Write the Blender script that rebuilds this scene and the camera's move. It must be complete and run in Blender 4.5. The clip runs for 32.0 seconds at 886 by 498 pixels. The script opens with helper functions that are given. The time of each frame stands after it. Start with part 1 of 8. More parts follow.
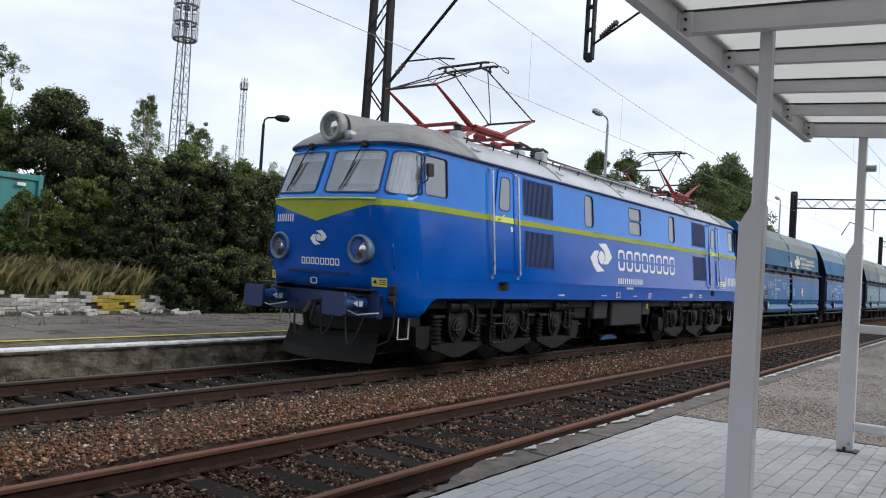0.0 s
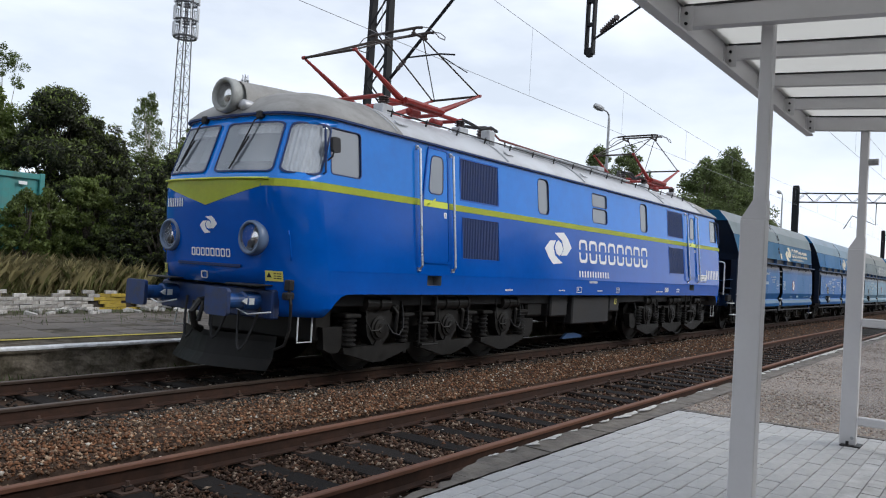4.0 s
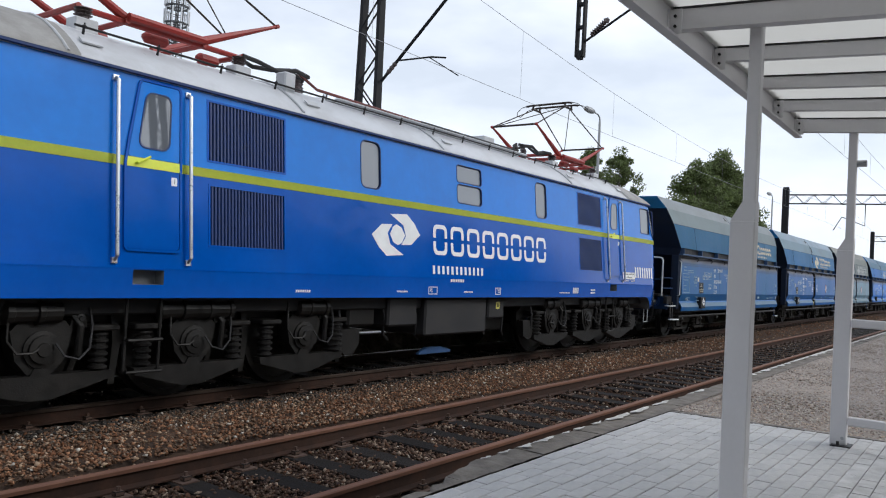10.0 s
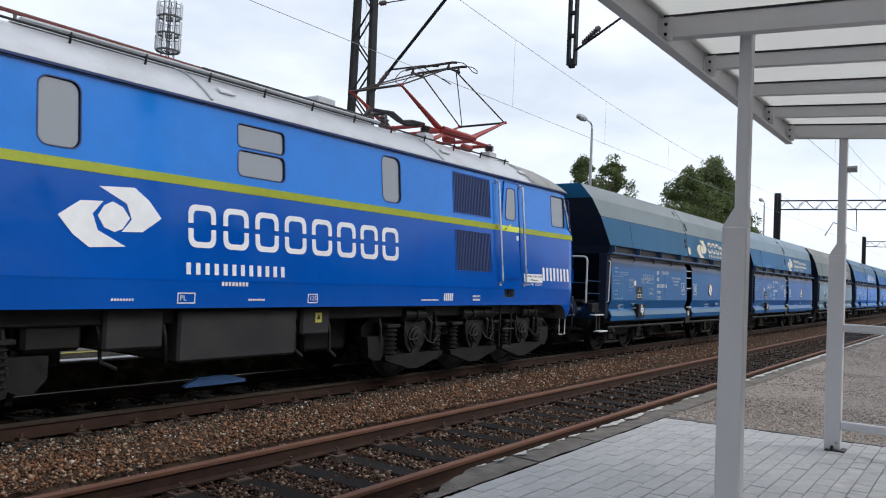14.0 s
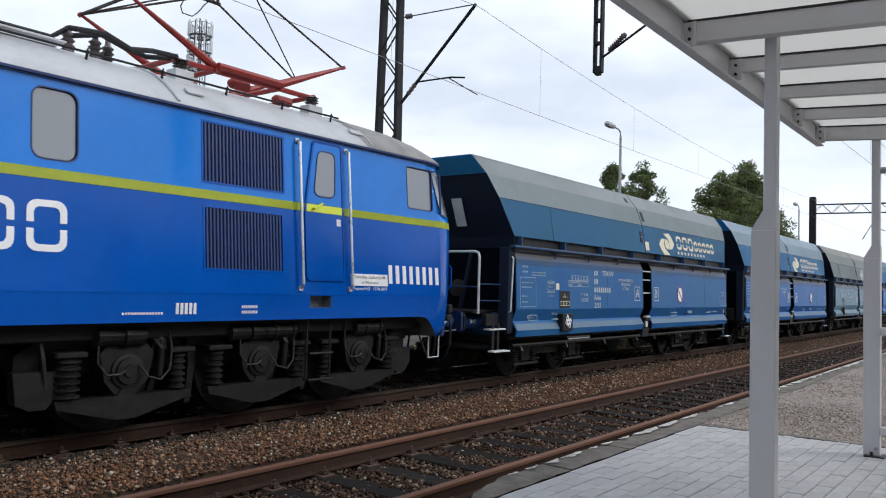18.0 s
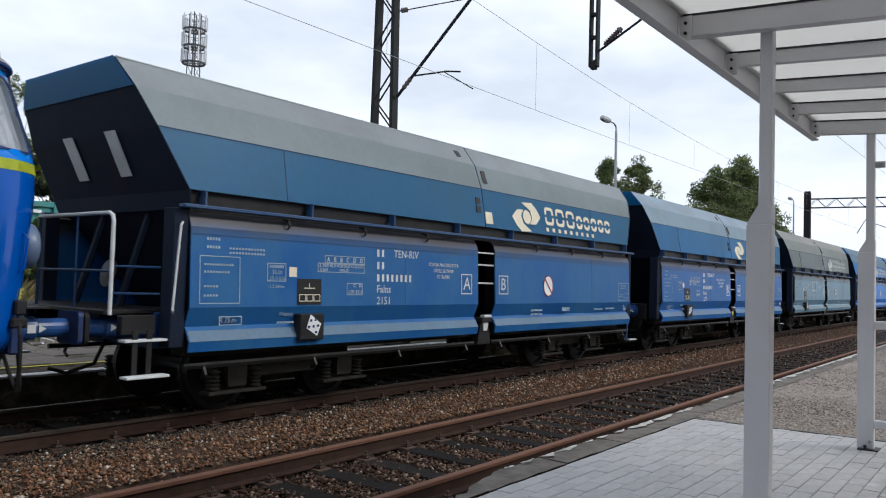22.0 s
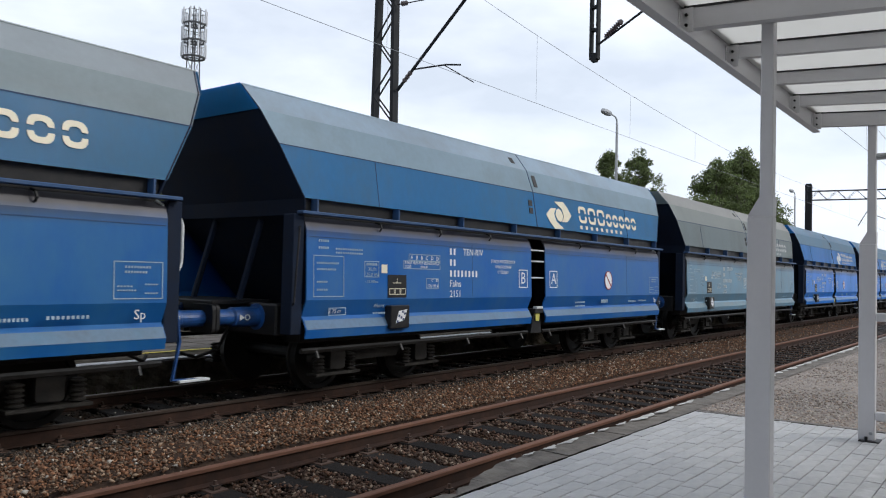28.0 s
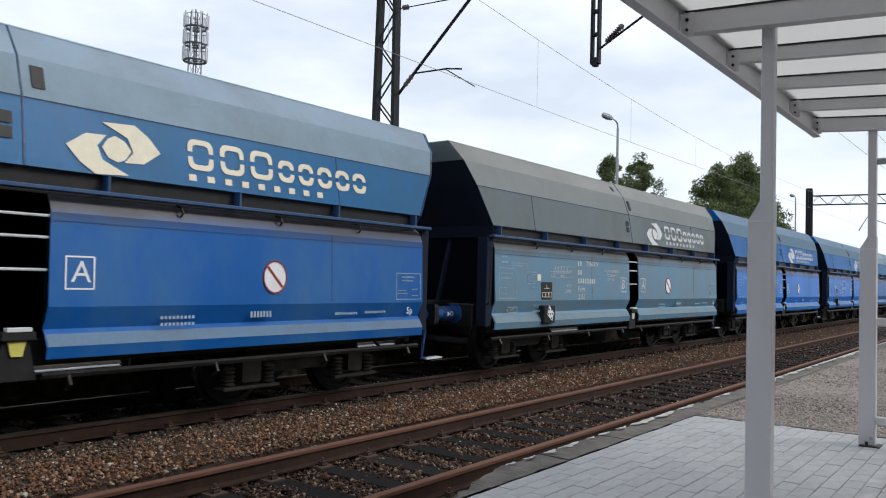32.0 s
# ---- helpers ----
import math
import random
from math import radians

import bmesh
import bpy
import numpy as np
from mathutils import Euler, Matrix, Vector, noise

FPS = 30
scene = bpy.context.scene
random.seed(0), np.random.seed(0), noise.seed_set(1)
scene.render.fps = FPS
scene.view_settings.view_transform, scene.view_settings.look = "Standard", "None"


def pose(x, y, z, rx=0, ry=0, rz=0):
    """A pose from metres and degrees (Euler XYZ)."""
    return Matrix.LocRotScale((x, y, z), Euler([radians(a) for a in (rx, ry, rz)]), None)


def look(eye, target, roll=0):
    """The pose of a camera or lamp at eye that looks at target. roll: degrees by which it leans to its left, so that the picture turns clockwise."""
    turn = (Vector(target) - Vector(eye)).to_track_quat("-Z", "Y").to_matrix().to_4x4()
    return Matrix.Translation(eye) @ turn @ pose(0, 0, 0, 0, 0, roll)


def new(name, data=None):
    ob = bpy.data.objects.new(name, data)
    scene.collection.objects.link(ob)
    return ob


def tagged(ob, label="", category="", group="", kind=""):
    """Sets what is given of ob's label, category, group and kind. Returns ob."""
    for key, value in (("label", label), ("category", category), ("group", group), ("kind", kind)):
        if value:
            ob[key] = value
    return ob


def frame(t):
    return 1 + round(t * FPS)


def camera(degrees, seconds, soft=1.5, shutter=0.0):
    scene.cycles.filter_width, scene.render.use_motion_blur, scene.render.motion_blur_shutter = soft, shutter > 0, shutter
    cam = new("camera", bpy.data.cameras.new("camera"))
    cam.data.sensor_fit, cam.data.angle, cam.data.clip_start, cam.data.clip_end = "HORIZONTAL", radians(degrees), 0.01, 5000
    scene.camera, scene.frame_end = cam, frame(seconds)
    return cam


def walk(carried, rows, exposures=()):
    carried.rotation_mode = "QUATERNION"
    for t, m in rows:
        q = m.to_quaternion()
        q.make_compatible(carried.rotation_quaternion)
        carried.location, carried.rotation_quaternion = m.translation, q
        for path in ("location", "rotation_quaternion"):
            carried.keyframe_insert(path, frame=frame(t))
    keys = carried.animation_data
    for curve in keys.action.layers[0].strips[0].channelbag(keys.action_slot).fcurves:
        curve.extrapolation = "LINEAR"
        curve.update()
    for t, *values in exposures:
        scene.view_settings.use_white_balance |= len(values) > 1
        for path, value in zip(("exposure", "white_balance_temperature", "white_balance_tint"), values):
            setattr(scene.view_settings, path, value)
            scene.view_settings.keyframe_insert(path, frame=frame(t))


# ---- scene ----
# Camera: held by hand on the near platform, it stays put and only sways a little.
cam = camera(59.99, 32.0, soft=1.1, shutter=0.2)
walk(cam, [
    (0, pose(0.010, -8.688, 1.669, 91.41, -3.61, -53.63)),
    (0.5, pose(0.012, -8.691, 1.671, 91.35, -3.46, -53.61)),
    (1, pose(0.018, -8.686, 1.673, 91.23, -3.41, -53.62)),
    (1.5, pose(0.016, -8.690, 1.671, 91.16, -3.46, -53.51)),
    (2, pose(0.011, -8.688, 1.667, 91.12, -3.53, -53.42)),
    (2.5, pose(0.014, -8.691, 1.670, 91.04, -3.45, -53.35)),
    (3, pose(0.008, -8.689, 1.670, 91.04, -3.24, -53.34)),
    (3.5, pose(0.020, -8.686, 1.671, 91.07, -3.26, -53.40)),
    (5.5, pose(0.015, -8.689, 1.671, 91.23, -3.12, -53.78)),
    (6, pose(0.020, -8.691, 1.672, 91.24, -3.02, -53.82)),
    (6.5, pose(0.019, -8.688, 1.669, 91.31, -3.01, -53.88)),
    (7, pose(0.010, -8.694, 1.670, 91.23, -2.95, -53.91)),
    (7.5, pose(0.006, -8.692, 1.668, 91.18, -2.99, -53.97)),
    (8, pose(0.007, -8.692, 1.667, 91.26, -3.00, -53.96)),
    (8.5, pose(0.022, -8.689, 1.670, 91.30, -3.11, -53.98)),
    (9, pose(0.016, -8.690, 1.671, 91.32, -3.08, -54.03)),
    (9.5, pose(0.017, -8.690, 1.671, 91.32, -2.91, -54.04)),
    (10, pose(0.022, -8.690, 1.671, 91.36, -3.01, -54.08)),
    (10.5, pose(0.022, -8.689, 1.671, 91.42, -3.00, -54.13)),
    (11, pose(0.021, -8.690, 1.671, 91.44, -2.97, -54.11)),
    (11.5, pose(0.018, -8.692, 1.671, 91.47, -2.67, -54.19)),
    (12, pose(0.012, -8.689, 1.671, 91.54, -2.67, -54.33)),
    (12.5, pose(0.013, -8.692, 1.671, 91.67, -2.66, -54.37)),
    (13, pose(0.007, -8.692, 1.668, 91.89, -2.77, -54.47)),
    (13.5, pose(0.011, -8.692, 1.672, 91.97, -2.54, -54.51)),
    (14, pose(0.013, -8.694, 1.669, 92.00, -2.57, -54.54)),
    (14.5, pose(0.009, -8.694, 1.670, 92.00, -2.44, -54.62)),
    (16.5, pose(-0.004, -8.719, 1.655, 91.33, -1.91, -53.40)),
    (17, pose(-0.002, -8.722, 1.654, 91.95, -1.98, -52.27)),
    (17.5, pose(-0.014, -8.724, 1.654, 92.43, -2.03, -52.14)),
    (18, pose(-0.008, -8.727, 1.655, 92.73, -1.69, -52.25)),
    (18.5, pose(-0.014, -8.729, 1.655, 92.86, -1.92, -52.30)),
    (19, pose(-0.021, -8.728, 1.652, 92.82, -1.78, -52.34)),
    (19.5, pose(-0.013, -8.726, 1.653, 92.74, -1.68, -52.34)),
    (20, pose(-0.017, -8.726, 1.653, 92.84, -1.64, -52.26)),
    (20.5, pose(-0.023, -8.731, 1.653, 92.77, -1.72, -52.25)),
    (21, pose(-0.014, -8.729, 1.654, 92.55, -1.73, -52.32)),
    (21.5, pose(-0.015, -8.727, 1.649, 92.48, -1.64, -52.40)),
    (22, pose(-0.011, -8.726, 1.654, 92.32, -1.66, -52.58)),
    (22.5, pose(-0.018, -8.728, 1.652, 92.29, -1.75, -52.63)),
    (23, pose(-0.013, -8.726, 1.655, 92.41, -1.80, -52.62)),
    (23.5, pose(-0.021, -8.728, 1.649, 92.33, -1.66, -52.63)),
    (24, pose(-0.019, -8.730, 1.651, 92.08, -1.59, -52.58)),
    (24.5, pose(-0.018, -8.730, 1.650, 91.87, -1.32, -52.49)),
    (25, pose(-0.014, -8.727, 1.651, 91.61, -1.14, -52.43)),
    (25.5, pose(-0.011, -8.728, 1.653, 91.47, -1.24, -52.28)),
    (27.5, pose(-0.014, -8.729, 1.650, 91.56, -1.35, -52.47)),
    (28, pose(-0.011, -8.726, 1.652, 91.85, -1.45, -52.50)),
    (28.5, pose(-0.013, -8.728, 1.650, 91.92, -1.42, -52.53)),
    (29, pose(-0.018, -8.731, 1.651, 91.79, -1.42, -52.61)),
    (29.5, pose(-0.018, -8.730, 1.651, 91.75, -1.35, -52.70)),
    (30, pose(-0.008, -8.727, 1.649, 91.70, -1.64, -52.84)),
    (30.5, pose(-0.015, -8.726, 1.651, 91.92, -1.40, -52.67)),
    (31, pose(-0.012, -8.725, 1.653, 92.05, -1.60, -52.53)),
    (31.5, pose(-0.019, -8.727, 1.648, 92.21, -1.58, -52.46)),
    (32, pose(-0.015, -8.729, 1.651, 92.13, -1.60, -52.46)),
], exposures=[(0, 0.08, 6500, 10), (32, 0.08, 6500, 10)])

# ---- daylight: a bright, mostly clouded sky ----
SUN_EL, SUN_AZ = radians(36), radians(150)
world = bpy.data.worlds.new("sky")
scene.world = world
world.use_nodes = True
wn, wl = world.node_tree.nodes, world.node_tree.links
wn.clear()
w_out, w_bg = wn.new("ShaderNodeOutputWorld"), wn.new("ShaderNodeBackground")
w_sky, w_mix = wn.new("ShaderNodeTexSky"), wn.new("ShaderNodeMix")
w_sky.sky_type, w_sky.sun_disc, w_sky.sun_elevation, w_sky.sun_rotation = "NISHITA", False, SUN_EL, SUN_AZ
w_co, w_map, w_noise, w_ramp = wn.new("ShaderNodeTexCoord"), wn.new("ShaderNodeMapping"), wn.new("ShaderNodeTexNoise"), wn.new("ShaderNodeValToRGB")
w_map.inputs["Scale"].default_value = (1.0, 1.0, 2.6)
w_noise.inputs["Scale"].default_value, w_noise.inputs["Detail"].default_value = 2.8, 8
w_ramp.color_ramp.elements[0].position, w_ramp.color_ramp.elements[1].position = 0.36, 0.62
w_ramp.color_ramp.elements[0].color = (0.6, 0.6, 0.6, 1)
w_ramp.color_ramp.elements[1].color = (0.97, 0.97, 0.97, 1)
w_mix.data_type = "RGBA"
w_mix.inputs[7].default_value = (10.2, 10.95, 12.2, 1)
wl.new(w_co.outputs["Generated"], w_map.inputs["Vector"])
wl.new(w_map.outputs[0], w_noise.inputs["Vector"])
wl.new(w_noise.outputs[0], w_ramp.inputs[0])
wl.new(w_ramp.outputs[0], w_mix.inputs[0])
wl.new(w_sky.outputs[0], w_mix.inputs[6])
wl.new(w_mix.outputs[2], w_bg.inputs[0])
wl.new(w_bg.outputs[0], w_out.inputs[0])
w_bg.inputs[1].default_value = 0.1
sun = new("sun", bpy.data.lights.new("sun", "SUN"))
sun.data.energy, sun.data.angle, sun.data.color = 1.5, radians(22), (1.0, 0.97, 0.92)
sun.matrix_world = look((0, 0, 40), Vector((0, 0, 40)) - Vector((math.cos(SUN_EL) * math.sin(SUN_AZ), math.cos(SUN_EL) * math.cos(SUN_AZ), math.sin(SUN_EL))))


# ---- materials ----
def material(name, color, rough=0.6, metal=0.0, vary=0.25, scale=6.0, fine=60.0, bump=0.15, dirt=None, dirt_amount=0.0, dirt_scale=2.0, coat=0.0, per_object=0.0, per_island=0.0, stretch=None, spec=0.5, palette=None, band=None):
    """A principled surface with variation at two scales, fine relief and stains."""
    m = bpy.data.materials.new(name)
    m.use_nodes = True
    n, l = m.node_tree.nodes, m.node_tree.links
    b = n["Principled BSDF"]
    b.inputs["Metallic"].default_value = metal
    b.inputs["Coat Weight"].default_value = coat
    b.inputs["Coat Roughness"].default_value = 0.08
    b.inputs["Specular IOR Level"].default_value = spec
    co = n.new("ShaderNodeTexCoord")
    vec = co.outputs["Object"]
    if stretch:
        mp = n.new("ShaderNodeMapping")
        mp.inputs["Scale"].default_value = stretch
        l.new(vec, mp.inputs[0])
        vec = mp.outputs[0]
    big, small = n.new("ShaderNodeTexNoise"), n.new("ShaderNodeTexNoise")
    big.inputs["Scale"].default_value, big.inputs["Detail"].default_value = scale, 5
    small.inputs["Scale"].default_value, small.inputs["Detail"].default_value = fine, 3
    l.new(vec, big.inputs["Vector"])
    l.new(vec, small.inputs["Vector"])
    add = n.new("ShaderNodeMath")
    add.operation = "MULTIPLY_ADD"
    add.inputs[1].default_value = 0.45
    l.new(small.outputs[0], add.inputs[0])
    l.new(big.outputs[0], add.inputs[2])
    val = add.outputs[0]
    mr = n.new("ShaderNodeMapRange")
    mr.inputs[1].default_value, mr.inputs[2].default_value = 0.4, 1.05
    mr.inputs[3].default_value, mr.inputs[4].default_value = 1 - vary, 1 + vary
    l.new(val, mr.inputs[0])
    factor = mr.outputs[0]
    if per_object or per_island:
        src = n.new("ShaderNodeObjectInfo").outputs["Random"] if per_object else n.new("ShaderNodeNewGeometry").outputs["Random Per Island"]
        r2 = n.new("ShaderNodeMapRange")
        amount = per_object or per_island
        r2.inputs[3].default_value, r2.inputs[4].default_value = 1 - amount, 1 + amount
        l.new(src, r2.inputs[0])
        mu = n.new("ShaderNodeMath")
        mu.operation = "MULTIPLY"
        l.new(factor, mu.inputs[0])
        l.new(r2.outputs[0], mu.inputs[1])
        factor = mu.outputs[0]
    if palette:
        ramp = n.new("ShaderNodeValToRGB")
        ramp.color_ramp.interpolation = "CONSTANT"
        while len(ramp.color_ramp.elements) < len(palette):
            ramp.color_ramp.elements.new(1.0)
        for i, c in enumerate(palette):
            ramp.color_ramp.elements[i].position = i / len(palette)
            ramp.color_ramp.elements[i].color = (*c, 1)
        l.new(n.new("ShaderNodeNewGeometry").outputs["Random Per Island"], ramp.inputs[0])
    mx = n.new("ShaderNodeMix")
    mx.data_type, mx.blend_type = "RGBA", "MULTIPLY"
    mx.inputs[0].default_value = 1
    mx.inputs[6].default_value = (*color, 1)
    if palette:
        l.new(ramp.outputs[0], mx.inputs[6])
    l.new(factor, mx.inputs[7])
    out = mx.outputs[2]
    if dirt:
        st, rp, dm = n.new("ShaderNodeTexNoise"), n.new("ShaderNodeMapRange"), n.new("ShaderNodeMix")
        st.inputs["Scale"].default_value, st.inputs["Detail"].default_value, st.inputs["Roughness"].default_value = dirt_scale, 8, 0.68
        l.new(vec, st.inputs["Vector"])
        rp.inputs[1].default_value, rp.inputs[2].default_value, rp.inputs[4].default_value = 0.45, 0.72, dirt_amount
        l.new(st.outputs[0], rp.inputs[0])
        dm.data_type = "RGBA"
        l.new(rp.outputs[0], dm.inputs[0])
        l.new(out, dm.inputs[6])
        dm.inputs[7].default_value = (*dirt, 1)
        out = dm.outputs[2]
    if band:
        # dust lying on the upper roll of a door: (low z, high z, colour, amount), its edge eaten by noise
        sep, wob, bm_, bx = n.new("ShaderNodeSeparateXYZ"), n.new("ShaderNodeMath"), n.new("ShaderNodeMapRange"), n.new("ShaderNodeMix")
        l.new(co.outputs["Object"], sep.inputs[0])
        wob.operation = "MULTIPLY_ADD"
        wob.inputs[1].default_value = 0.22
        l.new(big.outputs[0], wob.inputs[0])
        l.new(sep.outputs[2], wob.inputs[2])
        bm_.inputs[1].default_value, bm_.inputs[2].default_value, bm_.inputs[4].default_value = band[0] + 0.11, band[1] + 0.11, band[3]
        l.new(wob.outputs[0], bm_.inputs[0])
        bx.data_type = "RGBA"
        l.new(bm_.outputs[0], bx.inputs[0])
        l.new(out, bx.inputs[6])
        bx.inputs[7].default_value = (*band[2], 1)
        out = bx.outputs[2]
    l.new(out, b.inputs["Base Color"])
    rr = n.new("ShaderNodeMapRange")
    rr.inputs[1].default_value, rr.inputs[2].default_value = 0.4, 1.05
    rr.inputs[3].default_value, rr.inputs[4].default_value = max(0.03, rough - 0.1), min(1, rough + 0.12)
    l.new(val, rr.inputs[0])
    l.new(rr.outputs[0], b.inputs["Roughness"])
    if bump:
        bp = n.new("ShaderNodeBump")
        bp.inputs["Strength"].default_value, bp.inputs["Distance"].default_value = bump, 0.01
        l.new(val, bp.inputs["Height"])
        l.new(bp.outputs[0], b.inputs["Normal"])
    return m


def glass_pane(name, tint, rough=0.03, base=(0.2, 0.22, 0.24)):
    """Window glass: a dim, glossy sheet that mirrors the sky and lets a part of the light through."""
    m = bpy.data.materials.new(name)
    m.use_nodes = True
    n, l = m.node_tree.nodes, m.node_tree.links
    b = n["Principled BSDF"]
    b.inputs["Base Color"].default_value = (*base, 1)
    b.inputs["Roughness"].default_value = rough
    b.inputs["IOR"].default_value = 1.8
    b.inputs["Specular IOR Level"].default_value = 1.0
    tr, mix = n.new("ShaderNodeBsdfTransparent"), n.new("ShaderNodeMixShader")
    mix.inputs[0].default_value = tint
    l.new(tr.outputs[0], mix.inputs[1])
    l.new(b.outputs[0], mix.inputs[2])
    l.new(mix.outputs[0], n["Material Output"].inputs[0])
    return m


M = {}
M["blue_low"] = material("blue_paint", (0.0, 0.082, 0.42), 0.07, vary=0.14, scale=0.8, fine=9, bump=0.02, spec=0.3, dirt=(0.002, 0.05, 0.29), dirt_amount=0.3, dirt_scale=1.1)
M["blue_high"] = material("light_blue_paint", (0.004, 0.185, 0.67), 0.08, vary=0.1, scale=0.8, fine=9, bump=0.02, spec=0.42, dirt=(0.01, 0.135, 0.5), dirt_amount=0.45, dirt_scale=1.1)
M["blue_grille"] = material("grille_paint", (0.002, 0.024, 0.12), 0.5, vary=0.2, bump=0.05)
M["yellow"] = material("yellow_green_paint", (0.66, 0.74, 0.06), 0.35, vary=0.1, scale=1.5, fine=20, bump=0.03, dirt=(0.4, 0.45, 0.08), dirt_amount=0.3, dirt_scale=3)
M["roof_grey"] = material("roof_paint", (0.46, 0.475, 0.5), 0.36, vary=0.14, scale=1.2, fine=25, bump=0.05, dirt=(0.27, 0.26, 0.25), dirt_amount=0.5, dirt_scale=1.4)
M["lamp_housing"] = material("weathered_lamp_paint", (0.34, 0.35, 0.34), 0.5, vary=0.25, scale=5, bump=0.08, dirt=(0.1, 0.09, 0.08), dirt_amount=0.6, dirt_scale=5)
M["cab_roof"] = material("cab_roof_paint", (0.26, 0.255, 0.245), 0.6, vary=0.2, scale=2.5, fine=30, bump=0.08, dirt=(0.11, 0.1, 0.09), dirt_amount=0.7, dirt_scale=2.2)
M["white"] = material("white_paint", (0.78, 0.79, 0.8), 0.45, vary=0.08, bump=0.02)
M["white_old"] = material("aged_white_paint", (0.6, 0.62, 0.62), 0.6, vary=0.15, bump=0.02)
M["cream"] = material("cream_paint", (0.72, 0.66, 0.5), 0.55, vary=0.12, bump=0.02)
M["chrome"] = material("bright_steel", (0.62, 0.63, 0.64), 0.3, metal=0.9, vary=0.15, bump=0.03)
M["silver"] = material("silver_paint", (0.42, 0.43, 0.45), 0.4, metal=0.3, vary=0.15, bump=0.04)
M["black"] = material("black_steel", (0.013, 0.013, 0.014), 0.5, vary=0.3, bump=0.1, spec=0.3, dirt=(0.04, 0.035, 0.03), dirt_amount=0.4, dirt_scale=5)
M["running"] = material("greasy_running_gear", (0.0095, 0.009, 0.0085), 0.48, vary=0.45, scale=8, bump=0.35, spec=0.35, dirt=(0.022, 0.018, 0.015), dirt_amount=0.4, dirt_scale=4)
M["dusty"] = material("dusty_running_gear", (0.02, 0.018, 0.016), 0.75, vary=0.4, scale=8, bump=0.3, spec=0.3, dirt=(0.06, 0.052, 0.044), dirt_amount=0.6, dirt_scale=4)
M["box_grey"] = material("dark_grey_box_paint", (0.026, 0.026, 0.028), 0.55, vary=0.25, scale=3, bump=0.05, spec=0.35, dirt=(0.045, 0.04, 0.035), dirt_amount=0.4, dirt_scale=3)
M["rubber"] = material("rubber", (0.018, 0.018, 0.02), 0.75, vary=0.2, bump=0.05)
M["seal"] = material("window_seal", (0.003, 0.026, 0.115), 0.6, vary=0.2, bump=0.03)
M["red"] = material("red_paint", (0.27, 0.02, 0.016), 0.5, vary=0.2, scale=8, bump=0.05, dirt=(0.12, 0.03, 0.02), dirt_amount=0.5, dirt_scale=6)
M["dull_red"] = material("faded_red_paint", (0.15, 0.045, 0.04), 0.7, vary=0.25, scale=6, bump=0.05, dirt=(0.06, 0.035, 0.03), dirt_amount=0.6, dirt_scale=5)
M["copper"] = material("dark_wire", (0.05, 0.04, 0.035), 0.5, metal=0.6, vary=0.2, bump=0)
M["wire_grey"] = material("dull_wire", (0.25, 0.26, 0.28), 0.6, metal=0.4, vary=0.1, bump=0)
M["porcelain"] = material("brown_porcelain", (0.09, 0.07, 0.07), 0.25, vary=0.2, bump=0.02)
M["lens"] = glass_pane("lamp_glass", 0.07, 0.03, (0.3, 0.31, 0.33))
M["lamp_rim"] = material("blue_grey_lamp_paint", (0.11, 0.16, 0.25), 0.4, vary=0.2, bump=0.05)
M["lamp_inside"] = material("dark_lamp_bowl", (0.85, 0.85, 0.84), 0.16, metal=0.9, vary=0.2, bump=0)
M["beam_blue"] = material("scuffed_blue_paint", (0.006, 0.03, 0.12), 0.5, vary=0.35, scale=8, bump=0.15, dirt=(0.03, 0.027, 0.025), dirt_amount=0.8, dirt_scale=6)
M["reflector"] = material("reflector", (0.8, 0.8, 0.78), 0.15, metal=0.9, vary=0.05, bump=0)
M["glass"] = glass_pane("window_glass", 0.5, 0.02, (0.2, 0.24, 0.29))
M["glass"].node_tree.nodes["Principled BSDF"].inputs["IOR"].default_value = 2.3
M["glass_grey"] = glass_pane("dim_window_glass", 0.97, 0.02, (0.13, 0.145, 0.165))
M["curtain"] = material("white_curtain", (0.66, 0.69, 0.72), 0.8, vary=0.3, scale=7, fine=30, stretch=(3, 3, 0.4), bump=0.3)
M["cab_dark"] = material("cab_lining", (0.14, 0.15, 0.16), 0.7, vary=0.25, bump=0.05)
M["rail_rust"] = material("rusty_rail", (0.034, 0.019, 0.014), 0.75, spec=0.2, vary=0.3, scale=7, fine=60, bump=0.25, dirt=(0.075, 0.035, 0.022), dirt_amount=0.6, dirt_scale=6)
M["rail_top"] = material("rail_head", (0.145, 0.07, 0.045), 0.7, spec=0.25, metal=0.0, vary=0.2, scale=9, bump=0.05)
M["rail_worn"] = material("worn_rail_head", (0.085, 0.062, 0.05), 0.45, metal=0.5, vary=0.2, scale=9, bump=0.05)
M["sleeper"] = material("tarred_sleeper", (0.015, 0.0125, 0.011), 0.9, spec=0.15, vary=0.5, scale=5, fine=50, stretch=(6, 1, 6), bump=0.5, per_object=0.25)
M["fastener"] = material("rusty_fastener", (0.07, 0.04, 0.028), 0.7, vary=0.3, bump=0.2)
M["stone"] = material("ballast_stone", (0.115, 0.066, 0.044), 0.9, spec=0.1, vary=0.35, scale=25, fine=120, bump=0.4, per_island=0.32, palette=[(0.200, 0.091, 0.050), (0.147, 0.082, 0.050), (0.179, 0.098, 0.059), (0.100, 0.060, 0.040), (0.210, 0.130, 0.084), (0.158, 0.082, 0.048), (0.158, 0.119, 0.087), (0.189, 0.093, 0.052), (0.074, 0.047, 0.032), (0.315, 0.223, 0.151), (0.116, 0.067, 0.044), (0.221, 0.112, 0.063)])
